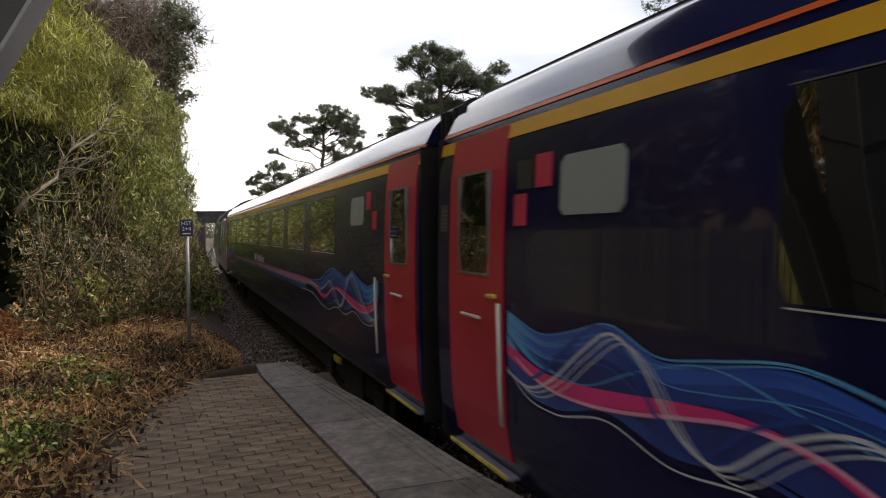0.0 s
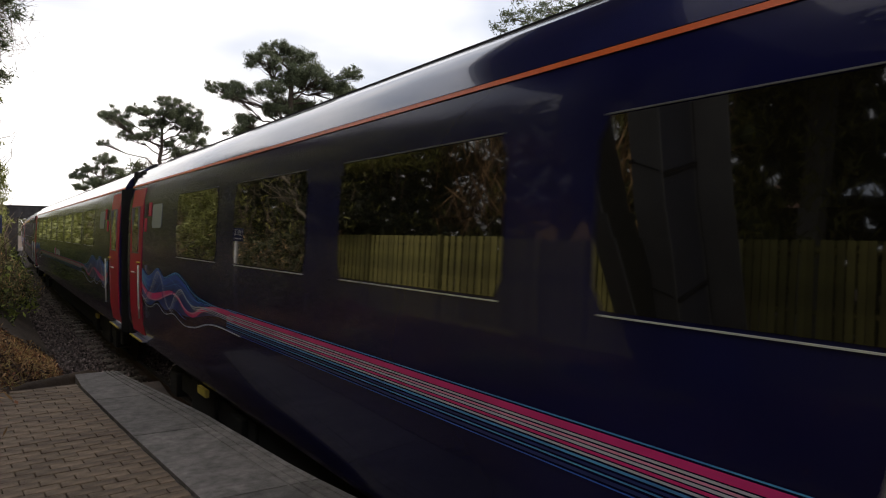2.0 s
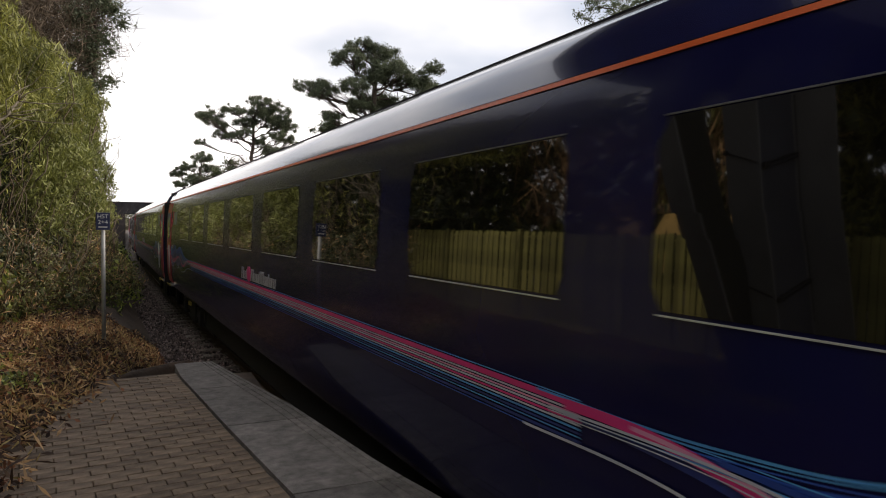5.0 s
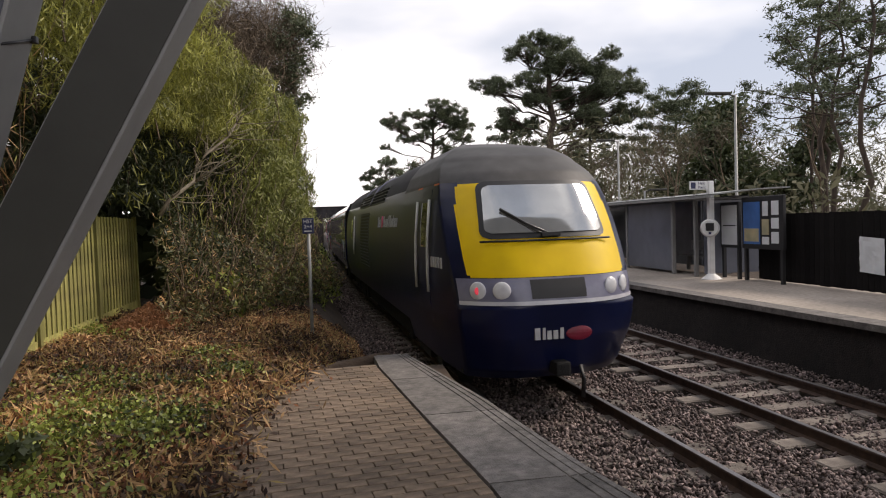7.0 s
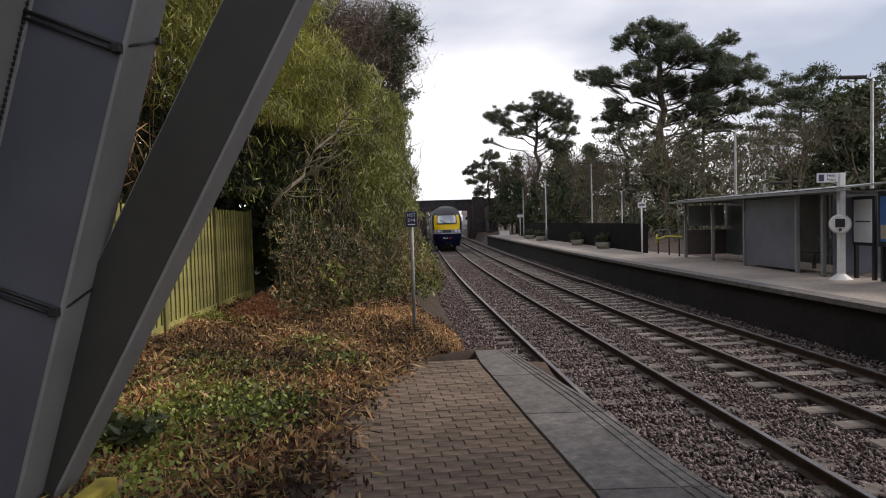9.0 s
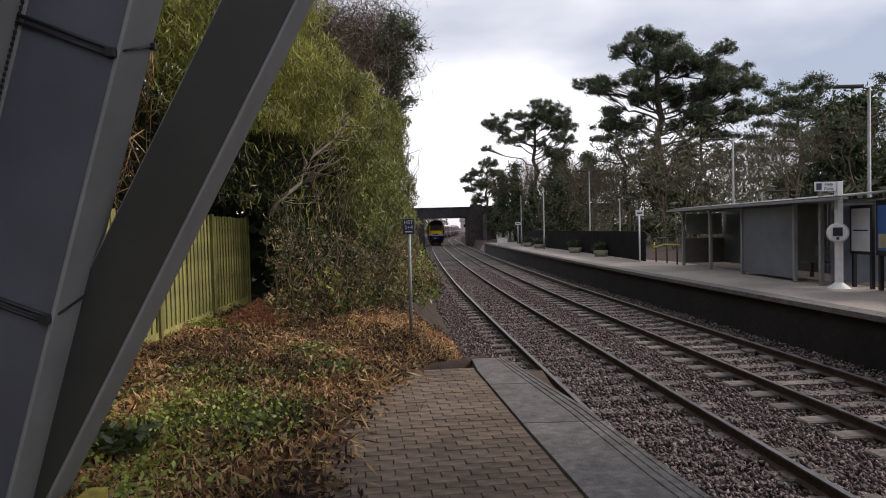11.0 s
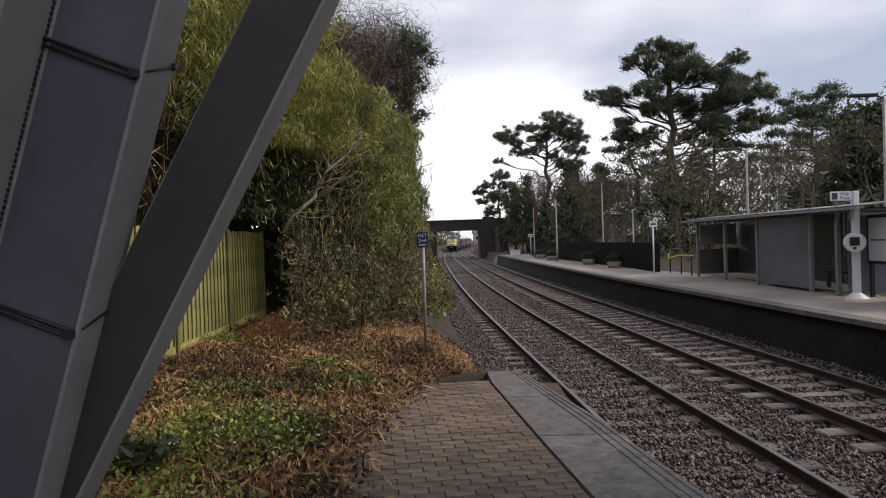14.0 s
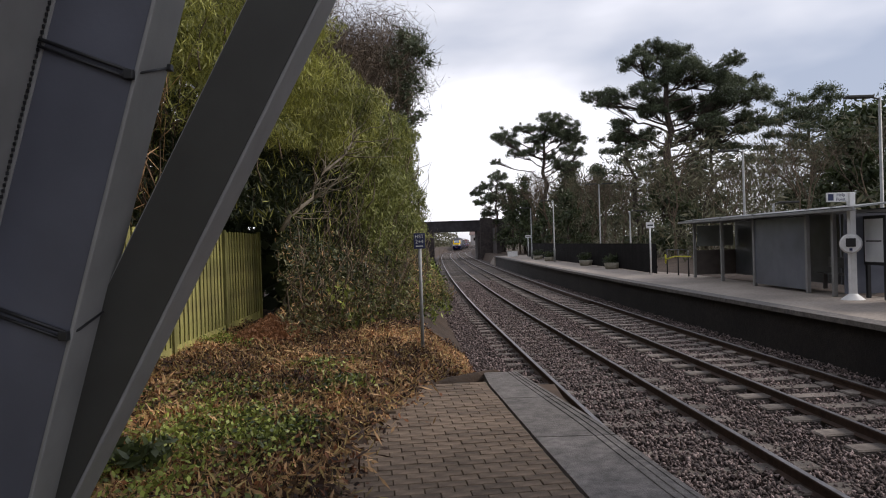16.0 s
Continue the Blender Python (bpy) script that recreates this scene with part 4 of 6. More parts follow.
def build_power_car(label, lit):
    """A diesel power car, its cab at y = 0 and its body behind it towards +y."""
    p = thing("power_car", label, "locomotive", "power cars of the train")
    L = 17.6
    # body behind the cab
    def shell(y0, y1, z0, z1):
        prof = [(pc_x(z0), z0)] + [q for q in PC_PROFILE if z0 < q[1] < z1] + [(pc_x(z1), z1)]
        out = prof + [(-x, z) for x, z in reversed(prof) if x > 1e-6]
        bm = bmesh.new()
        a = [bm.verts.new((x, y0, z)) for x, z in out]
        b = [bm.verts.new((x, y1, z)) for x, z in out]
        n = len(out)
        for i in range(n):
            bm.faces.new((a[i], a[(i + 1) % n], b[(i + 1) % n], b[i])).smooth = True
        bm.faces.new(a[::-1])
        bm.faces.new(b)
        bmesh.ops.recalc_face_normals(bm, faces=bm.faces)
        for e in bm.edges:
            if len(e.link_faces) == 2 and e.calc_face_angle(0) > .6:
                e.smooth = False
        return bm
    part("body", shell(4.31, L, .75, 3.12), M_power_blue, p, "dark blue bodyside streaked with grime")
    part("roof", shell(4.32, L - .02, 3.125, 3.885), M_roof_top, p, "dull black roof")
    # cab: front face and the sides behind it, in three colours
    NZ, NX = 110, 60
    for name, material, lab in (("cab_front", M_cab_yellow, "yellow warning panel wrapping the cab front"), ("cab_roof", M_cab_roof, "dark grey domed cab roof"), ("cab_side", M_power_blue, "dark blue cab side and skirt")):
        bm = bmesh.new()
        grid = []
        for j in range(NZ + 1):
            z = .42 + (3.885 - .42) * j / NZ
            w = pc_x(z)
            row = []
            for i in range(NX + 1):
                u = 2 * i / NX - 1
                x = math.copysign(w * (1 - (1 - abs(u)) ** 1.7), u)
                row.append(bm.verts.new((cab_x(x, nose_y(x, z)), nose_y(x, z), z)))
            r0 = nose_y(w, z)
            tail = max(4.32, r0 + .02)
            side_l = [bm.verts.new((-cab_x(w, r0 + (tail - r0) * k / 24), r0 + (tail - r0) * k / 24, z)) for k in range(1, 25)]
            side_r = [bm.verts.new((cab_x(w, r0 + (tail - r0) * k / 24), r0 + (tail - r0) * k / 24, z)) for k in range(1, 25)]
            grid.append(side_l[::-1] + row + side_r)
        for g0, g1 in zip(grid, grid[1:]):
            for i in range(len(g0) - 1):
                c = (g0[i].co + g0[i + 1].co + g1[i].co + g1[i + 1].co) / 4
                edge = np.interp(c.z, [1.75, 3.1], [.46, 1.28])
                if c.z > 3.08 or (c.z > 3.05 and c.y < edge):
                    zone = "cab_roof" if c.y < edge or c.z > 3.08 else "cab_side"
                elif c.z > 1.77 and c.y < edge:
                    zone = "cab_front"
                else:
                    zone = "cab_side"
                if zone == name:
                    f = bm.faces.new((g0[i], g0[i + 1], g1[i + 1], g1[i]))
                    f.smooth = True
        loose = [v for v in bm.verts if not v.link_faces]
        bmesh.ops.delete(bm, geom=loose, context="VERTS")
        bmesh.ops.recalc_face_normals(bm, faces=bm.faces)
        part(name, bm, material, p, lab)
    fr = part("windscreen_frame", nose_patch(rounded(.99, .86, 2.26, 3.05, .12), 2.26, 3.05, .012, 22, 16), M_black, p, "black windscreen surround")
    part("windscreen", nose_patch(rounded(.92, .80, 2.33, 2.985, .09), 2.33, 2.985, .022, 20, 16), M_windscreen, fr, "windscreen, mirrored sky put into its pale colour")
    bm = bmesh.new()
    tube(bm, [(-.02, nose_y(0, 2.30) - .06, 2.32), (-.3, nose_y(.2, 2.46) - .05, 2.46), (-.60, nose_y(.5, 2.66) - .05, 2.66)], .018)
    tube(bm, [(-.16, nose_y(.2, 2.34) - .055, 2.36), (-.60, nose_y(.5, 2.66) - .05, 2.64)], .009)
    box(bm, -.12, nose_y(0, 2.28) - .07, 2.28, .14, nose_y(0, 2.28), 2.34, bevel=.01)
    tube(bm, [(x, nose_y(x, 2.23) - .02, 2.235) for x in (-.92, -.5, 0, .5, .92)], .014)
    part("wiper", bm, M_black, p, "black windscreen wiper")
    part("headlight_band", nose_patch(lambda z: (-pc_x(z) * .985, pc_x(z) * .985), 1.47, 1.765, .008, 5, 30), M_bumper, p, "dark purple-grey headlight band")
    part("bumper_lip", nose_patch(lambda z: (-pc_x(z) * .99, pc_x(z) * .99), 1.42, 1.47, .03, 2, 30), M_lip, p, "silver lower lip")
    part("grille", nose_patch(lambda z: (-.46, .40), 1.50, 1.74, .016, 3, 6), M_black, p, "black nose grille")
    for x in (-1.14, -.86, .86, 1.14):
        y, z = nose_y(x, 1.62), 1.615
        yaw = math.atan2(nose_y(abs(x) + .05, z) - nose_y(abs(x) - .05, z), .1) * (1 if x > 0 else -1)
        bm = bmesh.new()
        bmesh.ops.create_uvsphere(bm, u_segments=20, v_segments=10, radius=.118, matrix=Matrix.Translation((cab_x(x, y), y - .01, z)) @ Euler((0, 0, yaw)).to_matrix().to_4x4() @ Matrix.Diagonal((1, .3, 1, 1)))
        lamp = part("headlight", bm, M_lens, p, "round clear headlight", smooth=True)
        if lit and x == -1.14:
            bm = bmesh.new()
            bmesh.ops.create_uvsphere(bm, u_segments=16, v_segments=8, radius=.06, matrix=Matrix.Translation((cab_x(x, y) + .01, y - .03, z)) @ Matrix.Diagonal((1, .4, 1, 1)))
            part("tail_lamp", bm, M_tail, lamp, "small glowing red tail lamp", smooth=True)
    # white word bars and a red emblem on the front skirt
    bm = bmesh.new()
    x = -.36
    for w, h in ((.09, .15), (.05, .15), (.07, .11), (.08, .11), (.06, .14)):
        m = Matrix.Translation((x, nose_y(x, 1.0) - .02, .98))
        box(bm, 0, 0, 0, w * .8, .03, h, m)
        x += w + .012
    part("lettering", bm, M_logo_white, p, "white lettering bars")
    bm = bmesh.new()
    bmesh.ops.create_uvsphere(bm, u_segments=16, v_segments=8, radius=.12, matrix=Matrix.Translation((.24, nose_y(.24, 1.05) - .0, 1.04)) @ Matrix.Diagonal((1.5, .2, .8, 1)))
    part("emblem", bm, M_emblem, p, "dark red emblem")
    bm = boxed(-.10, .0, .50, .10, .3, .68, bevel=.03)
    part("coupler", bm, M_underframe, p, "black coupling hook cover")
    bm = bmesh.new()
    tube(bm, [(.25, .05, .62), (.25, -.04, .45), (.25, .0, .22)], .03)
    part("brake_hose", bm, M_black, p)
    # bodyside details
    def flat(side, y0, y1, z0, z1, proud, rows=4):
        bm = bmesh.new()
        g = []
        for j in range(rows + 1):
            z = z0 + (z1 - z0) * j / rows
            g.append([bm.verts.new((side * (cab_x(pc_x(z), y) + proud), y, z)) for y in (y0, y1)])
        for a, b in zip(g, g[1:]):
            bm.faces.new((a[0], a[1], b[1], b[0]))
        ext = bmesh.ops.extrude_face_region(bm, geom=bm.faces[:])
        for v in ext["geom"]:
            if isinstance(v, bmesh.types.BMVert):
                v.co.x -= side * (proud + .01)
        bmesh.ops.recalc_face_normals(bm, faces=bm.faces)
        return bm
    for side in (-1, 1):
        part("door", flat(side, 1.80, 2.42, 1.05, 3.0, .006, 8), M_power_blue, p, "dark blue cab door")
        part("door_window", flat(side, 1.88, 2.34, 2.15, 2.82, .014), M_glass_dark, p)
        for y in (1.70, 2.52):
            bm = bmesh.new()
            tube(bm, [(side * (cab_x(pc_x(z), y) + .05), y, z) for z in (1.50, 1.8, 2.3, 2.85)], .022)
            part("handrail", bm, M_handrail, p, "white handrail beside the cab door")
        part("rear_door_window", flat(side, 14.95, 15.5, 2.1, 2.75, .006), M_glass_dark, p)
        bm = bmesh.new()
        tube(bm, [(side * (pc_x(z) + .05), 13.98, z) for z in (1.6, 1.9, 2.85)], .022)
        part("handrail", bm, M_handrail, p)
        # engine-room grille: backing and slats
        part("grille_backing", flat(side, 9.9, 12.2, 1.38, 2.86, .003, 8), M_black, p, "black radiator opening")
        for k in range(17):
            z = 1.40 + k * .0875
            part("slat", boxed(side * pc_x(z) - .012, 9.9, z, side * pc_x(z) + .018, 12.2, z + .034), M_slat_dark, p)
        # roof louvres along the cantrail
        for k in range(5):
            z = 3.05 + k * .08
            part("roof_louvre", boxed(side * pc_x(z) - .02, 7.15, z, side * pc_x(z) + .03, 13.0, z + .009), M_slat, p)
            if k < 4:
                part("louvre_recess", boxed(side * pc_x(z + .045) - .02, 7.2, z + .014, side * pc_x(z + .045) + .006, 12.95, z + .074), M_roof_top, p)
        part("cantrail_stripe", flat(side, 1.5, 2.9, 3.05, 3.075, .008, 1), M_orange, p)
        bm = bmesh.new()
        y = 1.66
        for k in range(5):
            e = side * cab_x(pc_x(1.95), y - .12 * k - .04)
            box(bm, e - .012, y - .12 * k - .075, 1.87, e + .012, y - .12 * k, 2.02)
        part("number_plate", bm, M_logo_white, p, "white number bars")
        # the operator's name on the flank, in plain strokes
        for word, y in zip(WORDS, (7.90, 6.95, 6.08)):
            bm = bmesh.new()
            name_strokes(bm, lambda z: side * pc_x(z), side, 1, word, y, 2.46, .245, -1)
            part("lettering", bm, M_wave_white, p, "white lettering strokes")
        bm = bmesh.new()
        bmesh.ops.create_cone(bm, cap_ends=True, segments=24, radius1=.135, radius2=.135, depth=.012, matrix=Matrix.Translation((side * (pc_x(2.57) + .004), 7.12, 2.58)) @ Euler((0, math.pi / 2 - side * .112, 0)).to_matrix().to_4x4())
        part("emblem", bm, M_pink, p)
        for y in (12.05,):
            bm = bmesh.new()
            tube(bm, [(side * (pc_x(z) + .02), y, z) for z in (3.04, 3.2, 3.35, 3.5, 3.65)], .022, 6)
            part("roof_hoop", bm, M_bumper, p, "pale roof joint strip")
        bm = bmesh.new()
        tube(bm, [(side * (pc_x(z) + .025), 9.72, z) for z in (3.04, 3.2, 3.35, 3.5, 3.65, 3.78)], .03, 6)
        part("roof_hoop", bm, M_bumper, p, "pale roof joint strip")
    for y in (6.2, 9.0, 12.0):
        bm = bmesh.new()
        bmesh.ops.create_cone(bm, cap_ends=True, segments=24, radius1=.45, radius2=.4, depth=.03, matrix=Matrix.Translation((0, y, 3.87)))
        part("roof_fan", bm, M_black, p)
    part("underframe", boxed(-1.08, 5.2, .3, 1.08, 12.6, .78, bevel=.05), M_underframe, p, "black fuel tank and equipment boxes")
    part("skirt_floor", boxed(-1.1, .9, .45, 1.1, L - .1, .76), M_underframe, p)
    for y in (3.5, 14.0):
        bogie(p, y)
    return p


PITCH, POWER = 23.0, 17.8
tail_car = build_power_car("dark blue diesel power car, yellow cab end, red tail lamp", True)
lead_car = build_power_car("dark blue leading diesel power car at the head of the train", False)
coach = build_coach("coach", "dark blue coach with red doors and neon wave stripes")
rear_coach = build_coach("coach", "dark blue coach with a blue rear door beside the power car", tail_door=M_blue)
buffet = build_coach("buffet_coach", "dark blue buffet coach with partial yellow first-class stripe", yellow=.55, tail_door=M_blue)
first = build_coach("first_class_coach", "dark blue first-class coach with yellow stripe and red doors", yellow=1.0)
plain_coach = build_coach("coach", "dark blue coach with red doors and blank rear end", toilet=False)
coaches = [rear_coach, coach] + [copy_thing(coach, Matrix()) for _ in range(2)] + [plain_coach, copy_thing(coach, Matrix()), buffet, first]

# where the tail of the train is, second by second
TAIL = [(0, -173.76), (2.5, -108.43), (3.5, -82.81), (6.5, -4.85), (7.0, 7.8), (7.5, 19.5), (8.0, 31.6), (8.5, 43.8), (9.0, 56.2), (9.5, 68.6), (10.0, 80.0), (11.0, 101.6), (12.0, 121.5), (13.0, 140.5), (14.0, 159.0), (15.0, 177.0), (16.0, 195.0)]


def tail_at(t):
    return float(np.interp(t, [a for a, _ in TAIL], [b for _, b in TAIL]))


def on_track(y0, y1, at, turn=False):
    """The pose of a car whose bogies stand at y0 and y1 and whose own origin lies at y = at."""
    a, b = Vector((cx(y0), y0, RAIL_Z)), Vector((cx(y1), y1, RAIL_Z))
    d = (b - a).normalized()
    o = a + d * (at - y0)
    rz = math.degrees(math.atan2(-d.x, d.y))
    return pose(o.x, o.y, o.z, 0, 0, rz + (180 if turn else 0))


TIMES = [0, 1, 2, 2.5, 3, 3.5, 4, 5, 6, 6.5, 7, 7.5, 8, 8.5, 9, 9.5, 10, 11, 12, 13, 14, 15, 16]


def motions():
    walk(tail_car, [(t, on_track(tail_at(t) + 3.5, tail_at(t) + 14, tail_at(t))) for t in TIMES])
    for j, c in enumerate(coaches):
        rows = []
        for t in TIMES:
            m = tail_at(t) + POWER + PITCH * j + PITCH / 2
            rows.append((t, on_track(m - 8, m + 8, m)))
        walk(c, rows)
    rows = []
    for t in TIMES:
        n = tail_at(t) + POWER * 2 + PITCH * 8
        rows.append((t, on_track(n - 14, n - 3.5, n, True)))
    walk(lead_car, rows)

# ---- the road bridge ----
BY = 100.0
br = thing("road_bridge", "dark steel girder road bridge on sooty brick abutments", "bridge")
part("girder", boxed(-4.0, BY, 3.3, 9.5, BY + .5, 4.85, bevel=.03), M_girder, br, "dark riveted plate girder")
part("girder", boxed(-4.0, BY + 6.5, 3.3, 9.5, BY + 7.0, 4.85, bevel=.03), M_girder, br)
part("deck", boxed(-4.0, BY + .5, 3.35, 9.5, BY + 6.5, 3.8), M_girder, br)
for k in range(9):
    part("stiffener", boxed(-3.6 + k * 1.55, BY - .09, 3.32, -3.48 + k * 1.55, BY, 4.83), M_girder, br)
part("flange", boxed(-4.0, BY - .14, 4.80, 9.5, BY + .14, 4.90), M_girder, br)
part("abutment", boxed(-6.5, BY - .4, -1.3, -1.45, BY + 7.5, 3.3, bevel=.04), M_bridge, br, "sooty brick abutment")
part("abutment", boxed(5.2, BY - .4, -1.3, 9.5, BY + 7.5, 3.3, bevel=.04), M_bridge, br, "sooty brick abutment")
part("pier", boxed(5.6, BY - 1.4, -1.3, 7.4, BY - .4, 5.2, bevel=.06), M_bridge, br, "brick end pilaster")
part("wing_wall", boxed(7.4, BY - 9, -1.3, 8.0, BY - .4, 3.6, bevel=.04), M_bridge, br)
part("parapet", boxed(7.4, BY - .4, 3.3, 30, BY + .1, 5.0), M_bridge, br)
part("parapet", boxed(-24, BY - .4, 3.3, -4.0, BY + .1, 4.9), M_bridge, br)

# ---- the steel trestle beside the platform ----


def tapered_i(name, base, top, out, w0, w1, f0, f1, label, web=0.0):
    """A tapering fabricated I-section: web between two flanges. base, top: its middle; out: the way in which the web is deep."""
    th = thing(name, label, "steel column", "trestle legs of the footbridge")
    a, b, o = Vector(base), Vector(top), Vector(out).normalized()
    ax = (b - a).normalized()
    n = ax.cross(o).normalized()
    o = n.cross(ax).normalized()

    def slab(c0, c1, o0, o1, t, h0, h1):
        bm = bmesh.new()
        ring0 = [bm.verts.new(c0 + o * x + n * y) for x, y in ((o0 - t, -h0), (o0 + t, -h0), (o0 + t, h0), (o0 - t, h0))]
        ring1 = [bm.verts.new(c1 + o * x + n * y) for x, y in ((o1 - t, -h1), (o1 + t, -h1), (o1 + t, h1), (o1 - t, h1))]
        for k in range(4):
            bm.faces.new((ring0[k], ring0[(k + 1) % 4], ring1[(k + 1) % 4], ring1[k]))
        bm.faces.new(ring0[::-1])
        bm.faces.new(ring1)
        bmesh.ops.recalc_face_normals(bm, faces=bm.faces)
        bmesh.ops.bevel(bm, geom=bm.edges[:], offset=.004, segments=1, affect="EDGES")
        return bm
    # Flanges paler, web darker: sky light and recess shade sit in the colours.
    part("flange", slab(a, b, w0, w1, .012, f0, f1), M_steel, th, "grey flange, sky light in its paler colour")
    part("flange", slab(a, b, -w0, -w1, .012, f0, f1), M_steel, th, "grey flange, sky light in its paler colour")
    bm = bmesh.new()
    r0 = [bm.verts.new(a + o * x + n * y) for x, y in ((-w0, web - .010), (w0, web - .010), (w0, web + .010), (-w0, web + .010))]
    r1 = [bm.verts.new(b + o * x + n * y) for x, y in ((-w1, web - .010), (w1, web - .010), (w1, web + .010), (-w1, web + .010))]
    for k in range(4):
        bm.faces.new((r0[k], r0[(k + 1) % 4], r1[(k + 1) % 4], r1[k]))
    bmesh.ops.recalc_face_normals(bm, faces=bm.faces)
    part("web", bm, M_steel_web, th, "blue-grey web plate, recess shade in its colour")
    return th, a, ax, o, n


LEG1 = tapered_i("steel_column", (-2.79, 3.87, -.12), (-1.26, 3.87, 5.2), (1, 0, 0), .275, .275, .174, .174, "leaning grey steel column with blue-grey web and flanges", web=-.155)
th, a, ax, o, n = LEG1
bm = bmesh.new()
b_ = a + ax * 5.5
ring0 = [bm.verts.new(a - o * (.292 + x) - n * y) for x, y in ((0, .0), (.018, .0), (.018, .54), (0, .54))]
ring1 = [bm.verts.new(b_ - o * (.292 + x) - n * y) for x, y in ((0, .0), (.018, .0), (.018, .54), (0, .54))]
for k in range(4):
    bm.faces.new((ring0[k], ring0[(k + 1) % 4], ring1[(k + 1) % 4], ring1[k]))
bmesh.ops.recalc_face_normals(bm, faces=bm.faces)
part("side_plate", bm, M_steel, th, "broad grey side plate")
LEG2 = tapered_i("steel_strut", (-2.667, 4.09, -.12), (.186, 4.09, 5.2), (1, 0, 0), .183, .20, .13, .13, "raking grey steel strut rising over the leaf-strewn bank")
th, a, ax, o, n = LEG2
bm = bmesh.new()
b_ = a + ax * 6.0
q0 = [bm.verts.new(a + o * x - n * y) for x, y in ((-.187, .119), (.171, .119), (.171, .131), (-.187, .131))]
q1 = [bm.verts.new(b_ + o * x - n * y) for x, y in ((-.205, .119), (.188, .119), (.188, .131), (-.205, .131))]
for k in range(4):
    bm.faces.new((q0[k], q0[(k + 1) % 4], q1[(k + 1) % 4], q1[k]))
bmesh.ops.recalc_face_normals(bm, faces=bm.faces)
# The strut's near side is in shade; that shade is this plate's colour.
part("face_plate", bm, M_steel_shade_dark, th, "closing plate with shade in its dark colour")
for z0 in (1.29, 2.745):
    th, a, ax, o, n = LEG1
    c = a + ax * ((z0 - a.z) / ax.z)
    bm = bmesh.new()
    tube(bm, [c - o * .287 + ax * .05 - n * .187, c + o * .25 + ax * .0 - n * .187], .012, 6)
    part("strap", bm, M_black, th, "black cable strap across the web")
    bm = bmesh.new()
    tube(bm, [c - o * .287 + ax * .012 - n * .187, c + o * .25 - ax * .038 - n * .187], .010, 6)
    part("strap", bm, M_black, th, "black cable strap across the web")
    bm = bmesh.new()
    tube(bm, [c + o * .25 - ax * .02 - n * .187, c + o * .292 + ax * .02 - n * .13, c + o * .297 + ax * .13 + n * .17], .008, 6)
    part("clip", bm, M_black, th)
    for p0, r in ((c + o * .25 - ax * .02 - n * .185, .026), (c + o * .295 + ax * .125 + n * .16, .02)):
        part("cable_clamp", boxed(-r, -r, -r, r, r, r, m=Matrix.Translation(p0), bevel=.005), M_black, th, "small black cable clamp")
chain = bmesh.new()
th, a, ax, o, n = LEG1
for k in range(120):
    c = a + ax * (1.1 + k * .034) - o * .285 - n * .182
    box(chain, -.006, -.006, -.010, .006, .006, .010, Matrix.Translation(c))
tagged(part("edge_trim", chain, M_black, th, "toothed black edge trim"), kind="stuff")
pl = thing("footing", "concrete column footing with worn yellow painted edge", "footing")
part("plinth", boxed(-3.2, 3.5, -.6, -2.13, 4.6, -.04, bevel=.03), M_concrete, pl)
part("painted_edge", boxed(-2.17, 3.5, -.3, -2.05, 4.1, .10, bevel=.02), M_yellow_hazard, pl, "worn yellow paint")


# ---- the footbridge overhead, which the legs carry ----
fb = thing("footbridge", "grey steel footbridge deck high over platform and tracks", "footbridge")
part("deck", boxed(-7.5, 3.2, 5.45, 15, 5.9, 5.6), M_steel_web, fb, "grey steel deck")
for y in (3.15, 5.85):
    part("girder", boxed(-7.5, y, 5.2, 15, y + .1, 6.7), M_steel, fb, "grey parapet girder")
part("stair_flight", boxed(-4.6, -7.0, -.2, 4.6, .1, .0, m=Matrix.Translation((-4.3, 2.9, 5.5)) @ Euler((radians(32), 0, 0)).to_matrix().to_4x4() @ Matrix.Diagonal((.25, 1, 1, 1))), M_steel_web, fb, "sloping stair flight")
for x in (-7.0, 14.4):
    part("leg", boxed(x - .15, 4.4, -.3, x + .15, 4.7, 5.45), M_steel, fb)

# ---- hedge, trees ----
def crown_mesh(name, seed, centres, radii, per, size, material, droop=0.0, slim=.45, flat=1.0, shell=.55):
    """A crown of many small leaves in clumps."""
    rng = np.random.default_rng(seed)
    cs = []
    for c, r in zip(centres, radii):
        k = max(4, int(per * r * r))
        d = rng.normal(size=(k, 3))
        d /= np.linalg.norm(d, axis=1)[:, None]
        rad = r * np.clip(np.abs(rng.normal(0, .6, (k, 1))) + shell * .3, 0, 1.12)
        cs.append(np.asarray(c) + d * rad * np.array([1, 1, flat]))
    V, F = leaves(rng, np.concatenate(cs), size, droop, slim)
    return fast_mesh(name, V, F, material)


def limb(bm, rng, a, b, r0, r1, bend=.1, n=5, seg=6):
    a, b = Vector(a), Vector(b)
    L = (b - a).length
    pts = []
    for i in range(n + 1):
        u = i / n
        j = Vector((rng.uniform(-1, 1), rng.uniform(-1, 1), rng.uniform(-.5, .5))) * bend * L * math.sin(u * math.pi)
        pts.append(a.lerp(b, u) + j)
    tube(bm, pts, [r0 + (r1 - r0) * i / n for i in range(n + 1)], seg, cap=True)
    return pts


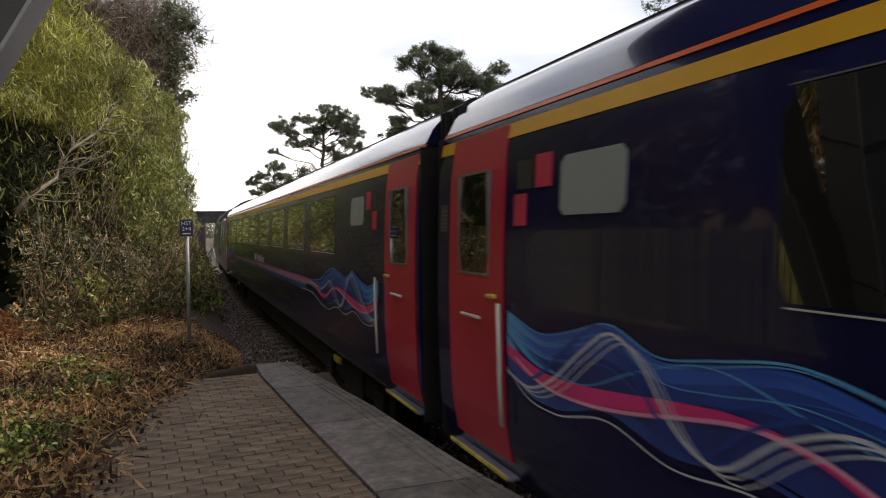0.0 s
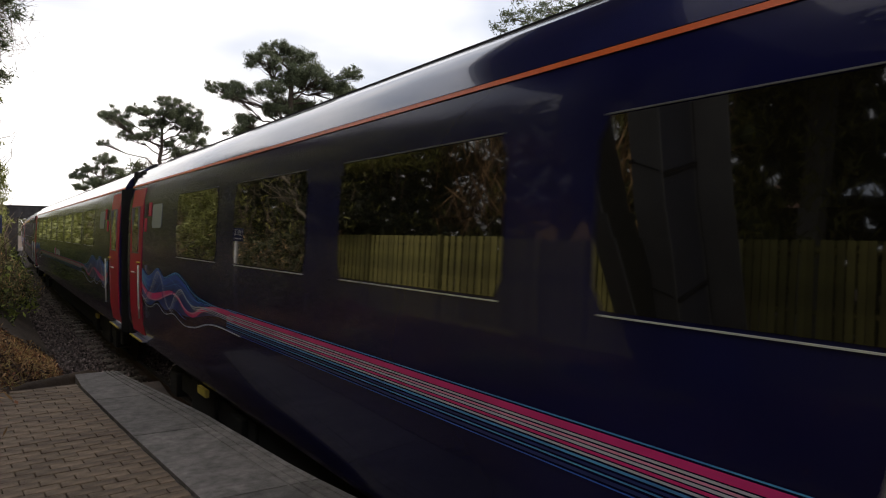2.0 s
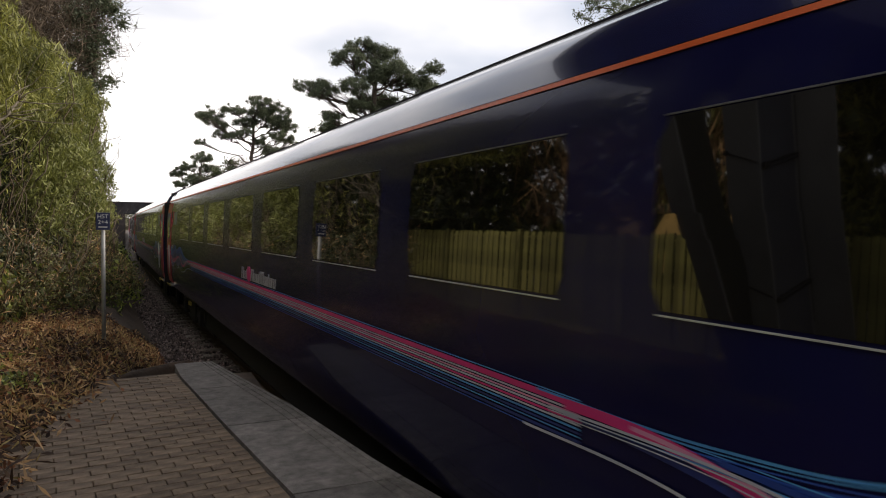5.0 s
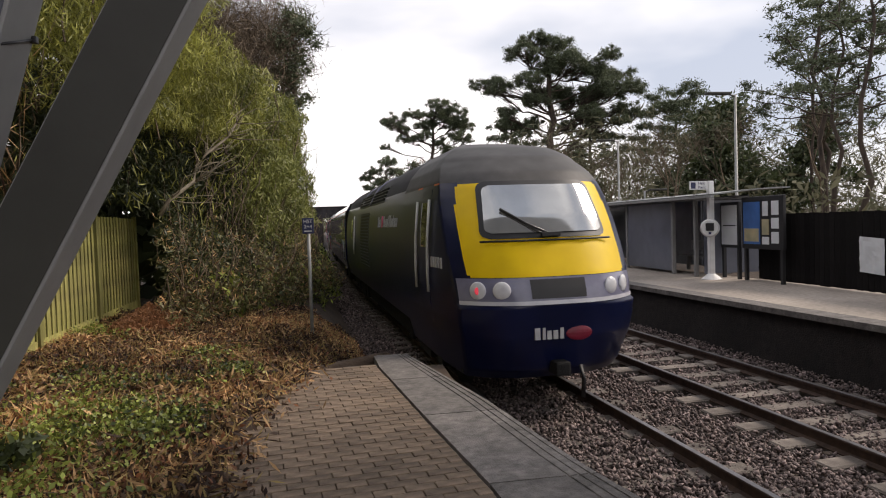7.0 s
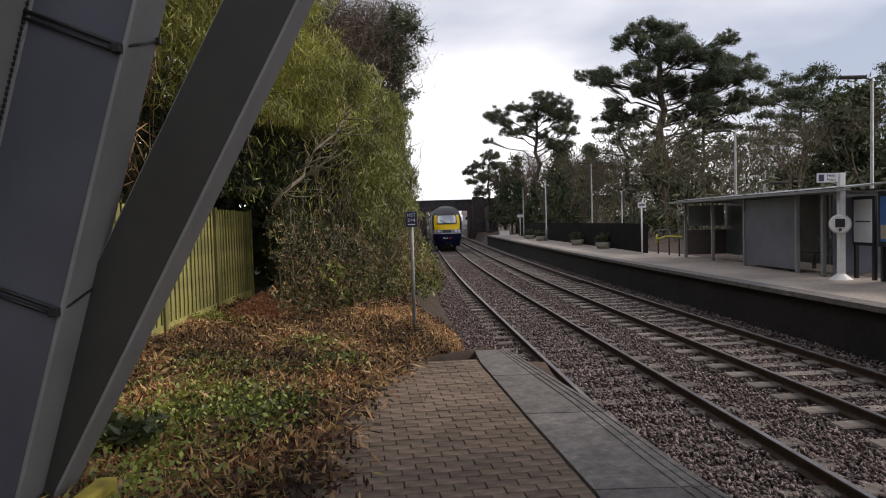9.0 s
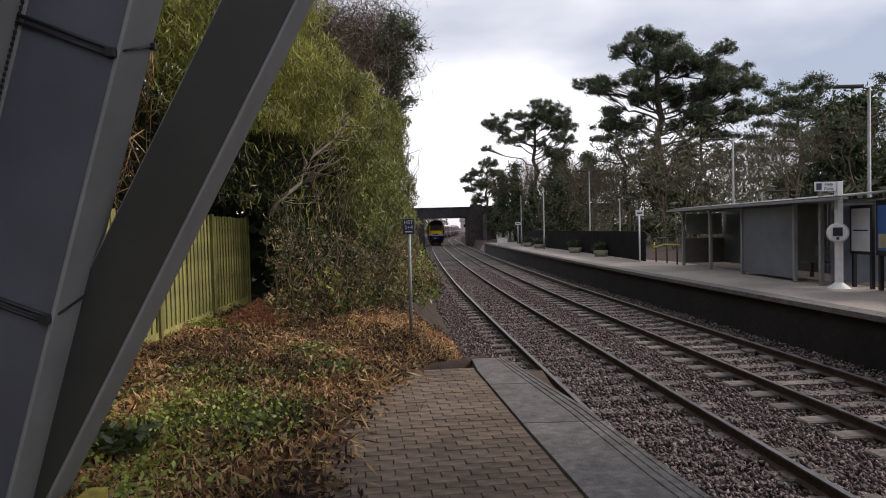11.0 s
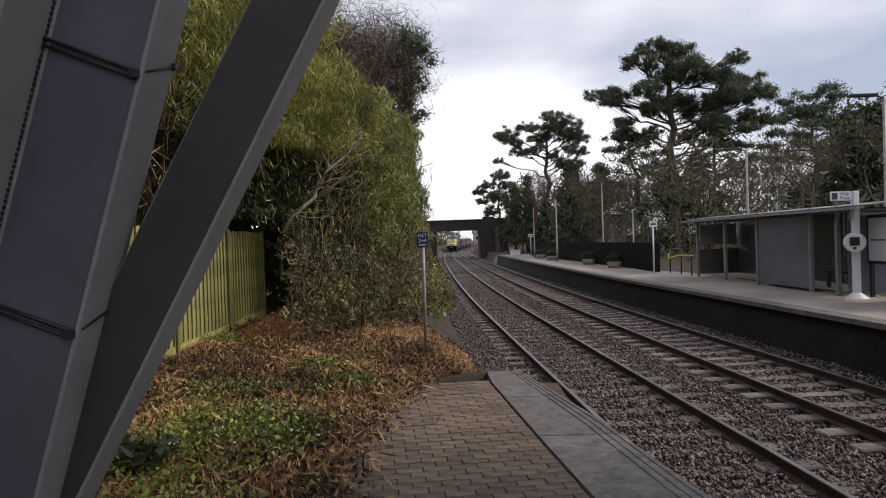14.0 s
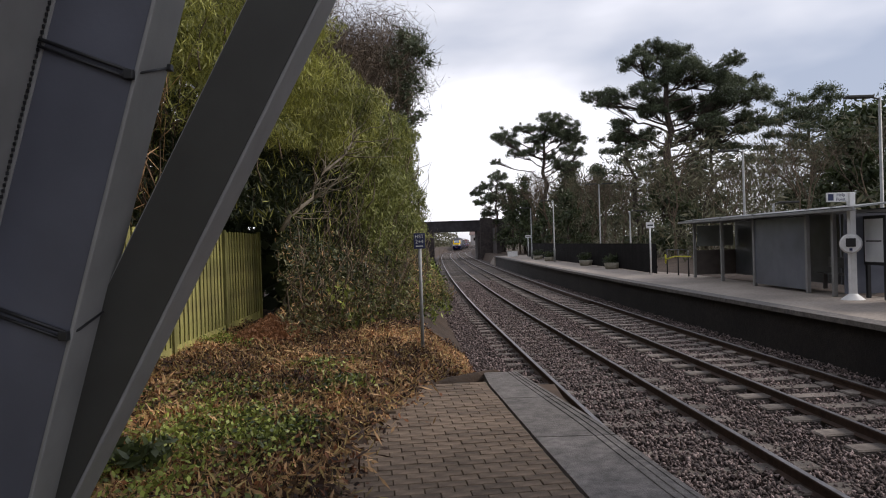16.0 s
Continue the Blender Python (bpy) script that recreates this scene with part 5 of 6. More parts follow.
def scots_pine(x, y, z0, height, lean, spread, seed, label, bare=.5, pads=16, dens=330, group="pines behind the far platform", leaf=.34, girth=.026):
    """A Scots pine: tall trunk, crooked limbs, flat pads of needles."""
    rng = random.Random(seed)
    t = thing("pine_tree", label, "tree", group, m=pose(x, y, z0))
    bm = bmesh.new()
    top = (lean[0], lean[1], height * .93)
    trunk = limb(bm, rng, (0, 0, -.3), top, height * girth, height * girth * .25, .03, 8, 9)
    centres, radii = [], []
    for k in range(pads):
        u = bare + (1 - bare) * (k + .5) / pads
        base = trunk[min(8, int(u * 8))].lerp(trunk[min(8, int(u * 8) + 1)], u * 8 - int(u * 8)) if u < 1 else trunk[-1]
        a = k * 2.4 + rng.uniform(-.5, .5)
        wide = spread * (1.05 - .65 * ((u - bare) / (1 - bare)) ** 1.3) * rng.uniform(.55, 1.05)
        end = base + Vector((math.cos(a) * wide, math.sin(a) * wide, height * rng.uniform(.02, .10)))
        limb(bm, rng, base, end, height * girth * .28, height * .0018, .11, 5, 5)
        for q in range(5):
            c = base.lerp(end, (.5, .68, .85, 1.0, 1.08)[q]) + Vector((rng.uniform(-.16, .16), rng.uniform(-.16, .16), rng.uniform(-.03, .11))) * spread
            centres.append(c)
            radii.append(spread * rng.uniform(.10, .19))
    for q in range(9):
        centres.append(Vector(top) + Vector((rng.uniform(-1, 1) * spread * .3, rng.uniform(-1, 1) * spread * .3, rng.uniform(-.1, .09) * height)))
        radii.append(spread * rng.uniform(.12, .2))
    part("trunk", bm, M_bark, t, "tall red-brown trunk and limbs")
    part("crown", crown_mesh("crown", seed, centres, radii, dens, leaf, M_pine_leaf, slim=.3, flat=.62, shell=.15), None, t, "dark green layered needle crown")
    return t


def layered_pine(x, y, height, lean, pads, seed, label, girth=.03, leaf=.24, dens=60, depth=.8, rise=0.0, group="pines behind the far platform"):
    """An old pine whose limbs end in flat layered pads; pads: (across, height, breadth) of each layer, placed to fit
    the camera's view.
    """
    rng = random.Random(seed)
    t = thing("pine_tree", label, "tree", group, m=pose(x, y, 0))
    bm = bmesh.new()
    pads = [(a, z + rise, r) for a, z, r in pads]
    top = (lean, 0, height * .9)
    trunk = limb(bm, rng, (0, 0, -.3), top, height * girth, height * girth * .3, .025, 9, 10)
    centres, radii = [], []
    for dx, z, r in pads:
        d = rng.uniform(-depth, depth) * max(1.5, math.sqrt(max(.5, 9 - dx * dx * .1)))
        u = min(.97, max(.42, (z - .5 - .28 * abs(dx)) / (height * .93)))
        i = min(8, int(u * 9))
        base = trunk[i].lerp(trunk[i + 1], u * 9 - i)
        end = Vector((dx, d, z - .25 * r))
        arm = limb(bm, rng, base, end, height * .0055, height * .002, .11, 6, 6)
        for _ in range(int(12 + 11 * r)):
            a, q = rng.uniform(0, math.tau), rng.uniform(0, 1) ** .55
            c = Vector((dx + math.cos(a) * r * q, d + math.sin(a) * r * 1.1 * q, z + r * .46 * (1 - q * q) * rng.uniform(-.7, 1.2) + rng.uniform(-.26, .22) * r))
            limb(bm, rng, arm[rng.choice((3, 4, 5, 6))], c, height * .0022, .012, .12, 3, 3)
            centres.append(c)
            radii.append(r * rng.uniform(.22, .40))
    part("trunk", bm, M_bark, t, "tall red-brown trunk and crooked limbs")
    part("crown", crown_mesh("crown", seed, centres, radii, dens / leaf ** 2, leaf, M_pine_leaf, -.25, .24, .85, .1), None, t, "dark green layered needle crown")
    return t


def bare_tree(x, y, z0, height, spread, seed, label, group="bare winter trees", name="bare_tree", spray=7):
    rng = random.Random(seed)
    ends = []
    t = thing(name, label, "tree", group, m=pose(x, y, z0))
    bm = bmesh.new()

    def grow(a, d, L, r, lev):
        b = a + d * L
        tube(bm, [a, a.lerp(b, .5) + Vector((rng.uniform(-1, 1), rng.uniform(-1, 1), 0)) * L * .06, b], [r, r * .8, r * .6], 5 if lev < 2 else 3, cap=False)
        if lev >= 5:
            ends.append(tuple(b))
            return
        for _ in range(rng.choice((2, 3)) if lev < 4 else 3):
            nd = (d + Vector((rng.uniform(-1, 1), rng.uniform(-1, 1), rng.uniform(-.2, .6))) * spread).normalized()
            grow(a.lerp(b, rng.uniform(.6, 1)), nd, L * rng.uniform(.6, .82), max(.008, r * .58), lev + 1)
    grow(Vector((0, 0, -.2)), Vector((rng.uniform(-.1, .1), rng.uniform(-.1, .1), 1)).normalized(), height * .3, height * .014, 0)
    rs_ = np.random.default_rng(seed)
    pts = np.repeat(np.array(ends), spray, 0)
    pts = pts + rs_.normal(0, .035 * height, pts.shape)
    V, F = leaves(rs_, pts, height * .055, -.5, .022)
    tagged(part("twig_spray", fast_mesh("twig_spray", V, F, M_twig), None, t, "fine bare twigs"), kind="stuff")
    tagged(part("branchwork", bm, M_twig, t, "bare grey-brown branches and twigs"), kind="stuff")
    return t




def clear_of_fence(p):
    """Clears low growth out of the camera's sightlines to the boarded fence."""
    x, y, z = p[:, 0], p[:, 1], p[:, 2]
    j = np.array([.035 * noise.noise((0, b * 1.3, c * 2.2)) + .02 * noise.noise((5, b * 4, c * 5)) for b, c in zip(y, z)])
    return (z > 2.2 + 12 * j) | (y > 16.5) | (x > (-.245 + j) * y) | (x < -5.0)


def volume(rng, n, y0, y1, z0, z1, face, depth, rough=.35):
    """Random places in the outer layer of a hedge whose face lies at x = face(y, z)."""
    y, z = rng.uniform(y0, y1, n), rng.uniform(z0, z1, n)
    u = rng.uniform(0, 1, n) ** 1.6
    x = np.array([face(a, b) + rough * (noise.noise((a * .8, b * .8, 3.1)) * 1.2 + noise.noise((a * 2.3, b * 2.3, 7.7)) * .6) for a, b in zip(y, z)])
    p = np.stack([x - u * depth, y, z], -1)
    return p[clear_of_fence(p)]


def shrubby(p, seed):
    """Thins a layer towards its uneven top."""
    rng = np.random.default_rng(seed)
    top = np.array([1.5 + 1.1 * noise.noise((b * .7, a * .7, 2.0)) + .5 * noise.noise((b * 2, a * 2, 6.0)) for a, b in p[:, :2]])
    return p[rng.uniform(0, 1, len(p)) > np.clip((p[:, 2] - top * .5) / np.maximum(.2, top * .8), 0, 1)]


def under(p):
    """The thicket drops towards the track's far end."""
    return p[p[:, 2] < 7.7 - (p[:, 1] - 11) * .42]


def chink(p):
    """Cuts a ragged opening over the fence along the camera's mirrored sightlines, through which a house behind the
    hedge shows.
    """
    j = np.array([noise.noise((a * 1.3, b * 2.5, 4.0)) for a, b in p[:, 1:]])
    run = 3.6 - p[:, 0]
    side, rise = (p[:, 1] - .18) / run, (p[:, 2] - 1.65) / run
    return p[~((side > .54 + .03 * j) & (side < .97 + .03 * j) & (rise > .046) & (rise < .098 + .02 * j))]


def hedge_face(y, z):
    base = np.interp(y, [6, 10, 12, 14, 18, 22, 40, 90], [-6.2, -4.6, -3.3, -2.25, -1.15, -.78, -1.3, -2.3])
    return base


def foliage(name, label, layers, seed, twigs=0, region=None, category="hedge"):
    """A hedge plant: layers of (material, points, leaf size, droop, slim), and stems behind them."""
    t = thing(name, label, category)
    rng = np.random.default_rng(seed)
    for pname, material, pts, size, droop, slim in layers:
        V, F = leaves(rng, chink(pts), size, droop, slim)
        part(pname, fast_mesh(pname, V, F, material), None, t)
    if twigs:
        y0, y1, z0, z1, back = region
        bm = bmesh.new()
        r = random.Random(seed)
        for _ in range(twigs):
            y, z = r.uniform(y0, y1), r.uniform(z0, max(z0 + .2, z1 - 1))
            x = hedge_face(y, z) - r.uniform(0, back)
            h = r.uniform(.5, 1.8)
            if z < 2.2 and y < 16.5 and x < -.25 * y:
                continue
            limb(bm, r, (x, y, z), (x + r.uniform(-.3, .7), y + r.uniform(-.7, .7), z + h), r.uniform(.008, .02), .004, .12, 4, 4)
        tagged(part("stem_tangle", bm, M_twig, t, "bare brown stems and twigs"), kind="stuff")
    return t


R = np.random.default_rng
# the tall bamboo that leans over the bank, hollow and darkened in colour below
foliage("bamboo_thicket", "tall yellow-green bamboo thicket leaning over the bank", [
    ("leaves", M_bamboo, under(volume(R(1), 46000, 11.2, 18.5, 3.7, 7.6, hedge_face, 1.7, .9)), .21, 1.3, .10),
    ("upper_leaves", M_bamboo, volume(R(2), 12000, 8.5, 15, 4.6, 7.4, lambda y, z: hedge_face(y, z) - 1.4, 2.5, .7), .24, 1.2, .11),
    ("hanging_leaves", M_bamboo, volume(R(12), 1300, 11.0, 18.5, 1.4, 4.1, lambda y, z: hedge_face(y, z) - .5, 1.3, .6), .22, 1.6, .10),
    ("side_leaves", M_bamboo, volume(R(3), 14000, 3.5, 12, 1.6, 8.5, lambda y, z: -5.4, 2.5, .6), .24, 1.2, .14),
    ("dead_undergrowth", M_dead, volume(R(33), 1500, 5, 11.5, 2.3, 5.2, lambda y, z: -4.7, .8, .4), .8, 2.2, .03)], 1, 130, (9, 18, 1.0, 7, 2.0))
foliage("evergreen_thicket", "evergreen undergrowth with the bamboo's shade in its leaf colour", [
    ("leaves", M_evergreen_shade, volume(R(4), 24000, 10, 19, .6, 4.6, lambda y, z: hedge_face(y, z) - 1.25 * min(1, max(0, (z - 1.2))), 1.2, .5), .18, .8, .2),
    ("backing_leaves", M_evergreen, volume(R(5), 9000, 3, 60, 0, 9, lambda y, z: hedge_face(y, z) - 2.4 - .1 * z, 1.4, .3), .75, .2, .6)], 2, 150, (10, 22, 0, 3, 1.2))
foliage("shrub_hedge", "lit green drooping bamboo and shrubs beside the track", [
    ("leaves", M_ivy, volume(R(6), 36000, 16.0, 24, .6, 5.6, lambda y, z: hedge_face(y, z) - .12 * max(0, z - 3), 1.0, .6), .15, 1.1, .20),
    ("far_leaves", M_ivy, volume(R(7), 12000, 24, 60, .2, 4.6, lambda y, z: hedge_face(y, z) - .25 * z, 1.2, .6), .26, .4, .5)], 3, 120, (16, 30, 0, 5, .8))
foliage("bramble_scrub", "tangled low scrub of brambles and dry stems", [
    ("leaves", M_bush, shrubby(volume(R(8), 42000, 9.8, 22, -.15, 2.9, lambda y, z: hedge_face(y, z) + .75 - .5 * max(0, z - .2), 1.6, .6), 8), .09, .3, .35),
    ("dry_leaves", M_dead, shrubby(volume(R(9), 15000, 9.8, 22, -.15, 2.0, lambda y, z: hedge_face(y, z) + .85 - .55 * max(0, z - .2), 1.4, .6), 9), .11, .5, .16)], 4, 170, (10.2, 20, -.1, 1.6, -.5))
foliage("track_edge_shrubs", "yellow-green weeds along the ballast shoulder", [
    ("leaves", M_litter_green, volume(R(10), 5000, 13, 34, -.5, .9, lambda y, z: hedge_face(y, z) + .75 - .35 * z, .7, .3), .15, .2, .4)], 5)
foliage("laurel_bush", "dark laurel filling the corner behind the fence", [
    ("leaves", M_evergreen, np.stack([R(34).uniform(-7.5, -4.85, 7000), R(35).uniform(13, 22, 7000), R(36).uniform(0, 1, 7000) ** .8 * 4.6], -1), .3, .3, .45)], 7)
# unseen directly, dark in the train's flank
foliage("roadside_trees", "dark evergreen trees behind the platform fence", [
    ("leaves", M_evergreen, volume(R(11), 12000, -45, 8, 1, 12, lambda y, z: -7.5, 3.0, 1.2), .8, .2, .6)], 6, category="trees")

# a sunlit curving bough in front of the hollow
bough = thing("fallen_bough", "pale bare bough arching out of the hedge", "branch")
bm = bmesh.new()
rb = random.Random(4)
main = limb(bm, rb, (-3.3, 13.4, 2.0), (-1.9, 14.2, 3.9), .05, .018, .07, 6, 6)
for k in range(34):
    p0 = main[1 + k % 6]
    limb(bm, rb, p0, p0 + Vector((rb.uniform(-.2, 1.1), rb.uniform(-.6, .6), rb.uniform(-.1, .9))), .014, .004, .14, 4, 4)
tagged(part("bough", bm, mat("pale_bark", (0.30, 0.26, 0.19), (0.17, 0.14, 0.1), .85, scale=8), bough), kind="stuff")

# bare trees and a pine over the hedge
for x, y, h, sd in ((-4.0, 19, 11, 21), (-3.9, 21.5, 11.5, 22), (-4.3, 26, 12.5, 23), (-3.9, 33, 11, 24), (-3.9, 41, 10, 25), (-5.5, 15, 12, 26), (-4.2, 25, 12, 27), (-4.1, 22.5, 12.0, 28), (-3.7, 20.5, 11.5, 29), (-3.9, 23.5, 12.0, 30), (-3.8, 17.5, 11.5, 32)):
    bare_tree(x, y, 0, h, .52, sd, "bare brown-twigged tree rising behind the hedge", "bare trees over the hedge", spray=34)
hp = thing("pine_tree", "dense blue-green pine standing above the hedge", "tree", "pines over the hedge", m=pose(-1.22, 22, 0))
bm = bmesh.new()
rh = random.Random(31)
limb(bm, rh, (0, 0, -.2), (.14, 0, 8.5), .15, .03, .03, 6, 7)
cs, rs = [], []
for k in range(64):
    u = rh.uniform(0, 1)
    a = rh.uniform(0, math.tau)
    z = 5.0 + 3.7 * u
    w = (.85, .7, .56, 1.0, 1.05, .7)[min(5, int(u * 6))] * rh.uniform(.35, 1)
    e = Vector((.15 + math.cos(a) * w, math.sin(a) * w, z))
    limb(bm, rh, (0, 0, z - .3), e, .022, .008, .1, 3, 4)
    cs.append(e)
    rs.append(rh.uniform(.26, .43))
part("trunk", bm, M_bark, hp)
part("crown", crown_mesh("crown", 31, cs, rs, 1500, .13, M_pine_leaf, 0, .3, .9, .2), None, hp, "dense needle crown")

layered_pine(21.7, 60, 19.0, -1.0, [(-2.4, 17.6, 1.4), (-.5, 17.0, 1.7), (-4.0, 16.1, 1.5), (-1.5, 15.3, 1.9), (.9, 14.9, 2.0), (2.6, 14.9, 1.6), (4.6, 16.0, 1.1), (5.0, 15.1, 1.4), (6.1, 14.4, 1.1),
    (-7.3, 13.7, 1.0), (-5.7, 13.5, 1.4), (-6.4, 12.7, .9), (-3.6, 13.5, 1.5), (-5.0, 10.6, .9), (-2.6, 11.9, 1.4), (-.5, 12.8, 2.1), (2.3, 12.5, 2.2), (4.3, 12.8, 2.0), (6.1, 12.8, 1.6),
    (6.8, 11.2, 1.5), (7.8, 10.6, 1.1), (4.3, 10.8, 1.4), (2.3, 10.4, 1.4), (5.7, 9.8, 1.1), (-1.9, 10.1, 1.1), (1.2, 9.7, 1.2), (3.0, 8.8, .8), (5.0, 8.6, .9)],
    11, "tall spreading Scots pine with dark layered crown", girth=.030, leaf=.22, dens=52, rise=1.1)
scots_pine(19.2, 63, 0, 12.5, (-1.5, 0, 0), 4.2, 17, "slimmer pine leaning beside the tall pine", bare=.5, pads=16, dens=500, leaf=.28)
scots_pine(24.6, 62, 0, 12.0, (1.0, 0, 0), 4.2, 18, "thin crooked pine beside the tall pine", bare=.55, pads=13, dens=420, leaf=.28)
layered_pine(11.5, 75, 15.6, .5, [(.7, 13.7, 1.4), (2.9, 13.1, 1.6), (-1.9, 12.9, 1.3), (-4.1, 12.2, 1.4), (-5.0, 11.6, .9), (4.4, 11.6, 1.3), (1.6, 11.9, 1.7), (-.6, 11.5, 1.3), (-2.8, 10.1, 1.1), (-5.0, 9.3, .7),
    (3.3, 10.1, 1.4), (4.8, 10.0, .9), (1.1, 9.7, 1.1), (4.0, 8.4, .9), (-1.2, 10.2, 1.2), (2.2, 8.6, 1.2), (-3.6, 11.2, 1.1), (.2, 12.6, 1.3), (3.4, 11.8, 1.4)], 12, "Scots pine with open rounded crown behind the platform", girth=.024, leaf=.20, dens=40, rise=1.5)
layered_pine(7.6, 92, 10.6, 0, [(.4, 10.2, 1.3), (-1.5, 9.1, 1.2), (-2.5, 8.1, 1.0), (1.2, 8.9, 1.3), (-.1, 7.4, 1.6), (-2.3, 6.7, 1.0), (1.5, 6.5, 1.3), (-.9, 5.2, 1.3), (1.9, 5.0, 1.1)],
    13, "dark pine beside the bridge", girth=.024, leaf=.26, dens=60, rise=.4)
scots_pine(35.6, 62, 0, 14.2, (-1.0, 0, 0), 5.4, 19, "broad pine seen through the wood", bare=.5, pads=24, dens=420, leaf=.26)
# the stand of pines near the far platform's fence
for k, (x, y, h, sp) in enumerate(((22.2, 26, 12.5, 3.2), (25.0, 30, 15.5, 4.0), (20.8, 23, 13.0, 3.2), (24.0, 22.5, 12.5, 3.6), (26, 26, 14, 4), (27.5, 33, 14.5, 4.2), (30.0, 28, 14.5, 4.4), (31, 38, 13, 4))):
    scots_pine(x, y, 0, h, (.4 * (-1) ** k, 0, 0), sp, 40 + k, "tall thin-trunked pine behind the dark fence", bare=.45, pads=12, dens=260, group="stand of pines by the fence", leaf=.2, girth=.0105)


def evergreen_tree(x, y, h, w, seed, label, material=None, per=60, leaf=.34):
    rng = random.Random(seed)
    t = thing("evergreen_tree", label, "tree", "evergreens behind the far platform", m=pose(x, y, 0))
    bm = bmesh.new()
    limb(bm, rng, (0, 0, -.3), (0, 0, h * .8), h * .025, h * .006, .03, 6, 7)
    cs, rs = [], []
    for k in range(34):
        u = rng.uniform(.12, 1)
        a = rng.uniform(0, math.tau)
        rr = w * math.sin(min(1, u * 1.15 + .12) * math.pi) ** .6 * rng.uniform(.3, .9)
        end = Vector((math.cos(a) * rr, math.sin(a) * rr, h * u))
        limb(bm, rng, (0, 0, h * u * .85), end, h * .006, h * .002, .1, 3, 4)
        cs.append(end)
        rs.append(w * rng.uniform(.22, .38))
    part("trunk", bm, M_bark, t)
    part("crown", crown_mesh("crown", seed, cs, rs, per * 3, leaf, material or M_evergreen, .3, .5, .75, .3), None, t, "dense dark leafy crown")
    return t


for k, (x, y, h, w) in enumerate(((25.0, 40, 8.2, 3.6), (29, 44, 9.4, 4.2), (17.5, 52, 6.5, 3.0), (15.5, 80, 10.5, 4.0), (20, 84, 10.5, 4.5), (17.0, 88, 11, 4.0), (27, 70, 9, 4.5), (12.6, 66, 6.0, 2.6), (34, 55, 11, 5), (33, 40, 8.5, 4.0), (10.5, 84, 9.5, 3.2), (10.2, 78, 6.5, 2.4), (11.0, 72, 5.5, 2.2), (9.6, 90, 9, 3.0))):
    evergreen_tree(x, y, h, w, 60 + k, "dark evergreen tree behind the far platform")
for k, (x, y, h) in enumerate(((9.8, 84, 9), (11.5, 70, 9), (14.5, 68, 9.5), (16.5, 72, 10), (18.2, 66, 9.5), (14, 56, 8.5), (22.5, 52, 10), (16.6, 47, 8), (25, 55, 11), (28, 50, 12), (31, 46, 12), (20, 36, 9.5), (24, 36, 10), (28, 34, 11.5), (20, 46, 9), (13.6, 90, 9), (10.5, 76, 9), (12.5, 82, 9.5), (15, 76, 10), (17.5, 82, 10), (19.5, 74, 10), (21.5, 70, 10.5), (23.5, 75, 11), (26, 64, 11), (17, 60, 9), (19.5, 56, 9.5), (30, 62, 12))):
    bare_tree(x, y, 0, h * (1.18 if x < 19 else .92), .55, 80 + k, "bare grey winter tree in the wood", "bare trees in the wood")
rw = R(77)
pts = np.stack([rw.uniform(10.0, 60, 60000), rw.uniform(38, 112, 60000), rw.uniform(0, 1, 60000) ** 1.1 * 8.6], -1)
pts = pts[(pts[:, 0] > 11 + (pts[:, 1] < 60) * 2)]
V, F = leaves(rw, pts, .6, -.6, .16)
tagged(part("far_woodland", fast_mesh("far_woodland", V, F, M_woods), None), "brown-green winter undergrowth of the distant wood", "woodland", kind="stuff")
pts = np.stack([rw.uniform(14, 50, 9000), rw.uniform(-5, 38, 9000), rw.uniform(0, 1, 9000) ** 1.5 * 3.2], -1)
V, F = leaves(rw, pts, .45, .1, .3)
tagged(part("woodland_scrub", fast_mesh("woodland_scrub", V, F, M_woods), None), "brown-green scrub behind the platform fence", "scrub", kind="stuff")
# beyond the bridge
pts = np.stack([rw.uniform(-60, 90, 16000), rw.uniform(230, 420, 16000), rw.uniform(0, 1, 16000) ** 1.4 * 7], -1)
pts = pts[np.abs(pts[:, 0] - np.array([cx(v) for v in pts[:, 1]]) - 1.6) > 6]
V, F = leaves(rw, pts, 1.3, .1, .5)
tagged(part("far_hedgerow", fast_mesh("far_hedgerow", V, F, M_woods), None), "hazy hedgerow and trees beyond the bridge", "hedgerow", kind="stuff")

# ---- leaf litter on the bank ----


